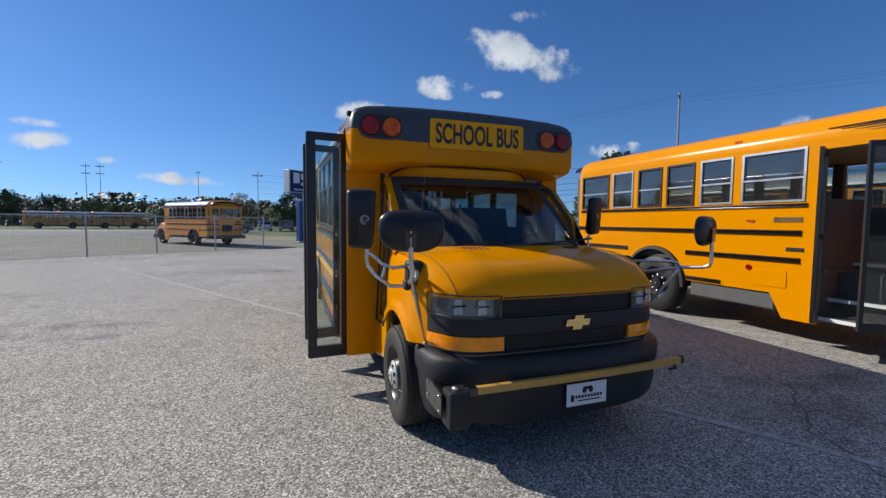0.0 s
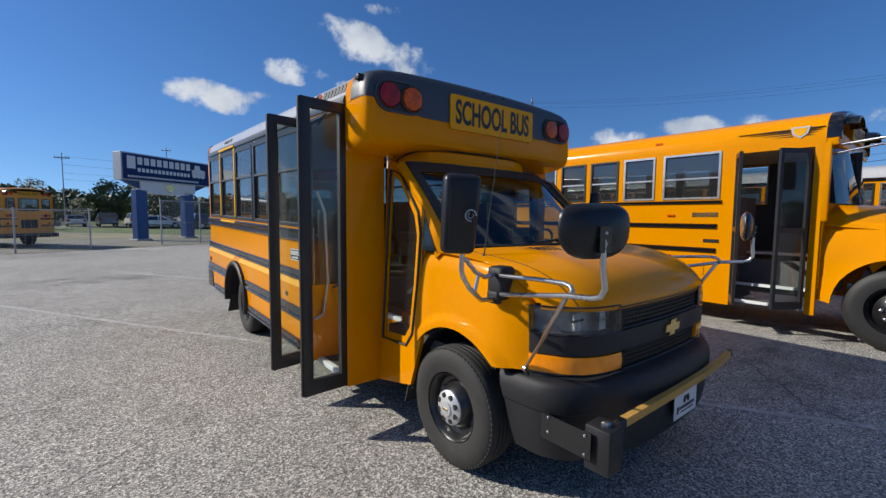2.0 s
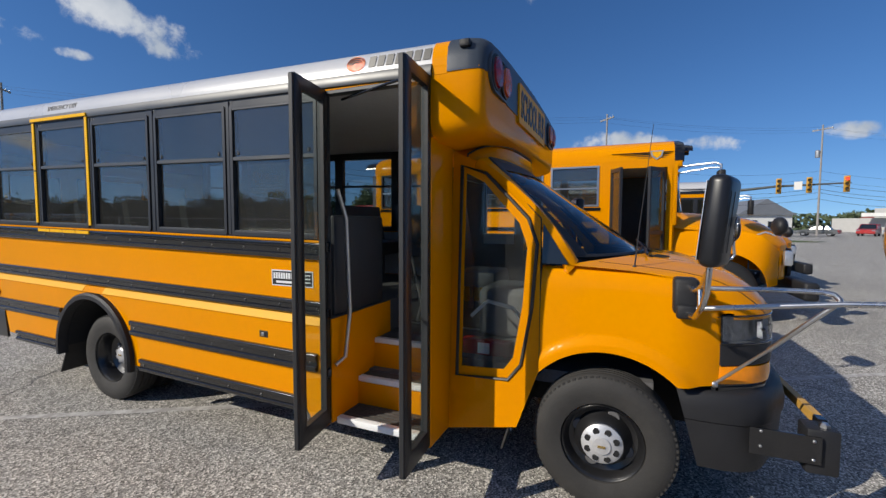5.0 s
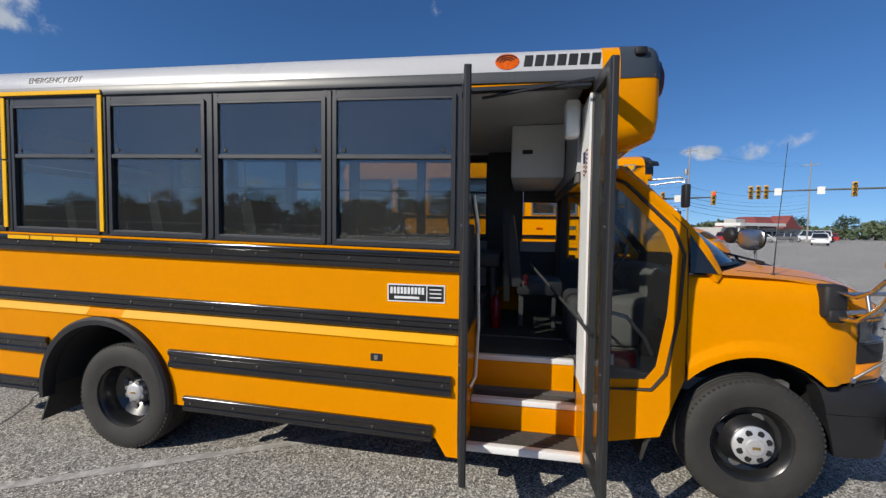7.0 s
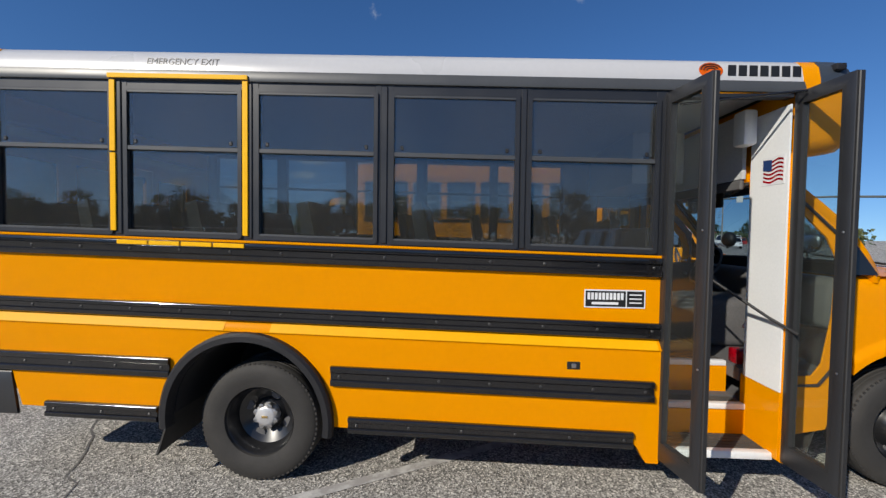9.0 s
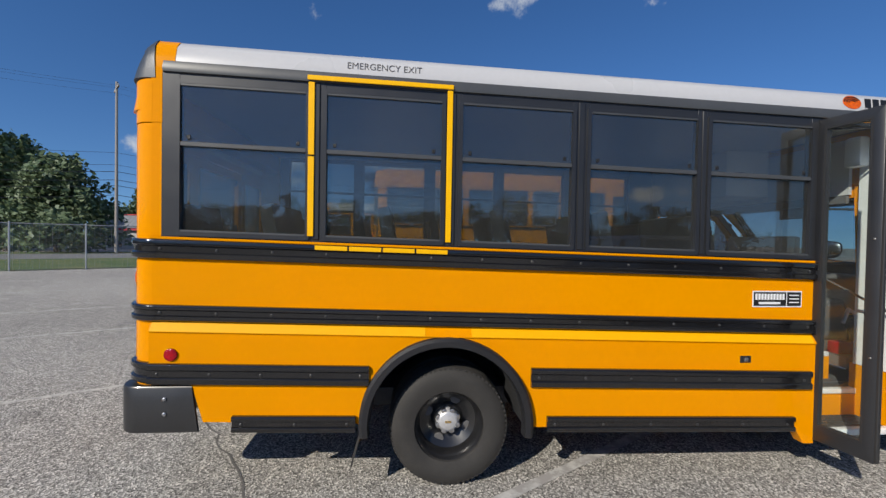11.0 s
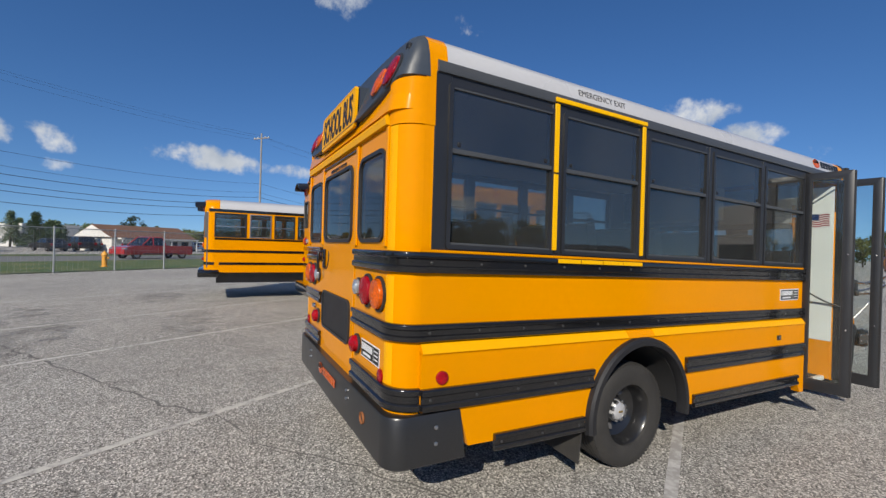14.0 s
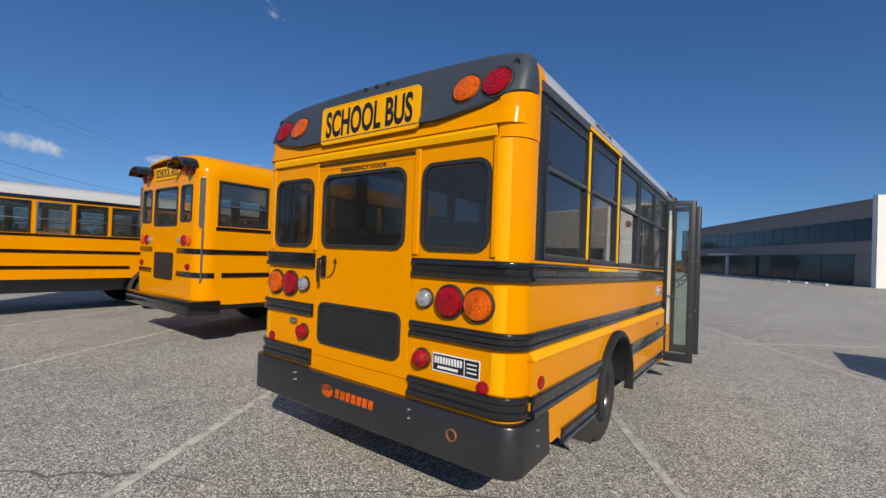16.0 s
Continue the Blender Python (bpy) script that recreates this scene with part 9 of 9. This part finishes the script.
for i in range(13):
    part("roof_rib", tube(bm_new(), [(11.45, 0.3 + i * 0.61, 2.71), (9.98, 1.1 + i * 0.48, 4.2)], 0.03, 4), GREYROOF, shop)
part("ridge_cap", bx(0.9, 10.1, 0.9, 7.1, 4.18, 4.30), REDTRIM, shop)
shop.matrix_basis = pose(*road_pt(-2.78, 65.9), -0.3, 0, 0, RDEG - 45)
# white house with brown roof
house = building("house", Matrix.Identity(4), 10.4, 7, 2.4, WHITEWALL, "white single-storey house with brown shingle roof", [(2.0, 3.0, 0.9, 1.9), (7.2, 8.2, 0.9, 1.9), (8.8, 9.8, 0.9, 1.9)], [(4.8, 5.7, 2.0)])
bm = bm_new()
prism(bm, [(-0.5, 2.25), (7.5, 2.25), (3.5, 3.85)], "x", -0.3, 10.7)
part("roof", bm, BROWNROOF, house, smooth=0)
bm = bm_new()
prism(bm, [(-0.30, 2.28), (7.30, 2.28), (3.5, 3.75)], "x", -0.33, -0.28)
part("gable", bm, WHITEWALL, house, smooth=0)
part("porch_roof", bx(0.4, 10.4, -1.3, 0.0, 2.05, 2.22), WHITEWALL, house)
for x in (0.6, 3.7, 6.6, 10.2):
    part("porch_post", bx(x - 0.06, x + 0.06, -1.25, -1.13, 0, 2.05), WHITEWALL, house)
house.matrix_basis = pose(*road_pt(22.6, 62), -0.5, 0, 0, RDEG)
shed = building("white_building", Matrix.Identity(4), 14, 10, 4.1, WHITEWALL, "plain white flat-roofed building among conifers", [(3, 5, 1, 2.4)])
part("roof_unit", bx(4.2, 5.4, 3, 4.2, 4.1, 4.5), GREYWALL, shed)
shed.matrix_basis = pose(*road_pt(24, 85), -0.6, 0, 0, RDEG)
# store with red roof at the junction
store = building("store_building", Matrix.Identity(4), 30, 14, 4.2, BRICKW, "roadside store with red shingle roof and pale canopy", [(14, 16, 0.6, 2.8), (17, 19, 0.6, 2.8), (20, 22, 0.6, 2.8), (24, 27, 0.6, 2.8)], [(22.3, 23.6, 2.6)])
hip_roof(store, 10, 30, 0, 14, 4.2, 8.2, 4.5, REDROOF, 0.8)
part("canopy", bx(-4, 15, -5, 3, 4.6, 5.6), WHITEWALL, store)
for x in (-3, 5, 13):
    part("canopy_post", bx(x - 0.15, x + 0.15, -4, -3.7, 0, 4.6), WHITEWALL, store)
bm = bm_new()
prism(bm, [(18, 4.0), (26, 4.0), (22, 8.6)], "y", -2.2, 4)
part("front_gable", bm, REDROOF, store, smooth=0)
part("chimney", bx(6, 10, 4, 8, 4.2, 7.2), BRICKW, store)
store.matrix_basis = pose(110, -44.5, 0, 0, 0, -61) @ Matrix.Diagonal((0.78, 0.78, 0.70, 1))
gas = building("small_house", Matrix.Identity(4), 9, 8, 3.4, WHITEWALL, "small pale house with grey gable roof", [(2, 3.2, 1, 2.3)], [(5, 6, 2.1)])
bm = bm_new()
prism(bm, [(-0.5, 3.3), (9.5, 3.3), (4.5, 6.2)], "y", -0.5, 8.5)
part("roof", bm, GREYROOF, gas, smooth=0)
gas.matrix_basis = pose(92, -16, 0, 0, 0, -75)
# two-storey dealership block in shade
A_, B_ = Vector((-9.5, -44.2)), Vector((11.9, -90.4))
ln = (B_ - A_).length
ws_ = []
for z0, z1 in ((4.45, 6.6),):
    for i in range(int(ln / 2.4)):
        ws_.append((0.3 + i * 2.4, 2.698 + i * 2.4, z0, z1))
for i in range(int(ln / 4.8)):
    ws_.append((0.3 + i * 4.8, 5.098 + i * 4.8, 0.12, 3.15))
dealer = building("dealership_building", Matrix.Identity(4), ln, 22, 8.2, GREYWALL, "long two-storey grey dealership building with dark windows", ws_)
part("parapet", bx(-0.15, ln, -0.15, 22, 8.2, 8.35), GREYWALL, dealer)
part("spandrel", bx(0.0, ln, -0.12, 0.0, 3.2, 4.35), GREYWALL, dealer)
part("entrance_canopy", bx(19.0, 26, -2.2, 0, 3.15, 3.4), WHITEWALL, dealer)
part("entrance_post", bx(25.7, 26, -2.2, -1.9, 0, 3.15), WHITEWALL, dealer)
part("roof_unit", bx(ln - 15, ln - 6, 2.5, 7, 8.35, 8.95), WHITEWALL, dealer)
part("roof_unit", bx(30, 34, 3, 7, 8.35, 9.0), GREYWALL, dealer)
dd = (B_ - A_).normalized()
# the long wall must face the lot: local -y towards the bus
dealer.matrix_basis = pose(B_.x, B_.y, 0, 0, 0, math.degrees(math.atan2(-dd.y, -dd.x))) @ Matrix.Diagonal((1, 1, 1, 1))
wing = building("dealership_wing", Matrix.Identity(4), 26, 0.6, 8.6, WHITEWALL, "white end wing of the dealership building")
# grey sheet and dark band added to dim the wing's reflection in bus windows
part("cladding", bx(5.0, 26, -0.06, 0.0, 0, 8.5), GREYWALL, wing)
part("cladding_band", bx(5.4, 25.6, -0.09, -0.06, 0.3, 3.2), DARKWIN, wing)
part("sign_disc", lathe(bm_new(), [(0.42, -0.02), (0.42, -0.06), (0.4, -0.07), (0.01, -0.07)], (1.8, 0, 6.2), "y", 20), BROWNROOF, wing)
nn_ = Vector((-dd.y, dd.x))
wing.matrix_basis = pose(*(A_ + nn_ * 0.25 - dd * 0.5), 0, 0, 0, math.degrees(math.atan2(-nn_.y, -nn_.x)))
for i in range(14):
    p = A_ + dd * (1.5 + 2.9 * i) + Vector((dd.y, -dd.x)) * -2.6
    q = Vector((-dd.y, dd.x)) * 3.8 + A_ + dd * (1.2 + 3.0 * i)
    bm = bx(-1.15, 1.15, -0.12, 0.12, 0, 0.17, 0.03)
    ob = solid("wheel_stop", bm, WHITEWALL, "pale concrete parking wheel stop", "wheel stop", "wheel stops", at=(q.x, q.y, 0))
    ob.rotation_euler.z = math.atan2(dd.y, dd.x)


# ---------- traffic signals ----------
SIG = mat("signal_yellow", (0.45, 0.24, 0.02), 0.5, vary=0.08)


def signal_mast(x, y, rz, arm, heads, h=7.0):
    t = thing("traffic_signal", x, y, 0, rz, "steel mast arm with yellow traffic signal heads", "traffic signal", "traffic signals at the junction")
    part("mast", tube(bm_new(), [(0, 0, 0), (0, 0, h + 0.6)], [0.16, 0.12], 10), GALV, t)
    part("mast_arm", tube(bm_new(), [(0, 0, h - 0.2), (arm * 0.4, 0, h + 0.1), (arm, 0, h + 0.2)], [0.13, 0.10, 0.06], 8), mat("dark_steel_arm", (0.09, 0.1, 0.1), 0.5, 0.5), t)
    for k, (d, kind) in enumerate(heads):
        z = h + 0.1
        if kind == "sign":
            part("street_sign", bx(d - 0.27, d + 0.27, -0.16, -0.13, z - 0.34, z + 0.34), WHITEWALL, t)
            continue
        hd = part("signal_head", bx(d - 0.19, d + 0.19, -0.36, -0.12, z - 0.65, z + 0.65, 0.03, 2), SIG, t)
        for j, (mm, zz) in enumerate(((RED, 0.4), (AMBER, 0.0), (LENSG, -0.4))):
            lens = part("lens", lathe(bm_new(), [(0.13, -0.36), (0.13, -0.38), (0.05, -0.4)], (d, 0, z + zz), "y", 14), GLOWRED if (kind == "lit" and j == 0) else mm if j == 0 and kind == "lit" else DARKLENS, hd)
            part("visor", lathe(bm_new(), [(0.15, -0.36), (0.15, -0.52), (0.14, -0.52), (0.14, -0.36)], (d, 0, z + zz), "y", 14, close=False), SIG, hd)
    return t


LENSG = lens_mat("green_lens", (0.01, 0.2, 0.1))
DARKLENS = mat("unlit_lens", (0.05, 0.045, 0.03), 0.2, vary=0.1)
GLOWRED = bpy.data.materials.new("lit_red_lens")
GLOWRED.use_nodes = True
GLOWRED.node_tree.nodes["Principled BSDF"].inputs["Base Color"].default_value = (0.6, 0.02, 0.02, 1)
GLOWRED.node_tree.nodes["Principled BSDF"].inputs["Emission Color"].default_value = (1, 0.05, 0.03, 1)
GLOWRED.node_tree.nodes["Principled BSDF"].inputs["Emission Strength"].default_value = 2.0

signal_mast(34.9, -36.9, 242, -22.4, [(-12.4, "sign"), (-14.7, "off"), (-16.9, "sign"), (-20.0, "sign"), (-20.9, "off"), (-21.5, "off"), (-22.1, "off")], 5.45)
signal_mast(44.5, -5.5, 258, 8.0, [(3.4, "off"), (4.7, "sign"), (5.4, "off"), (7.7, "lit")], 4.75)
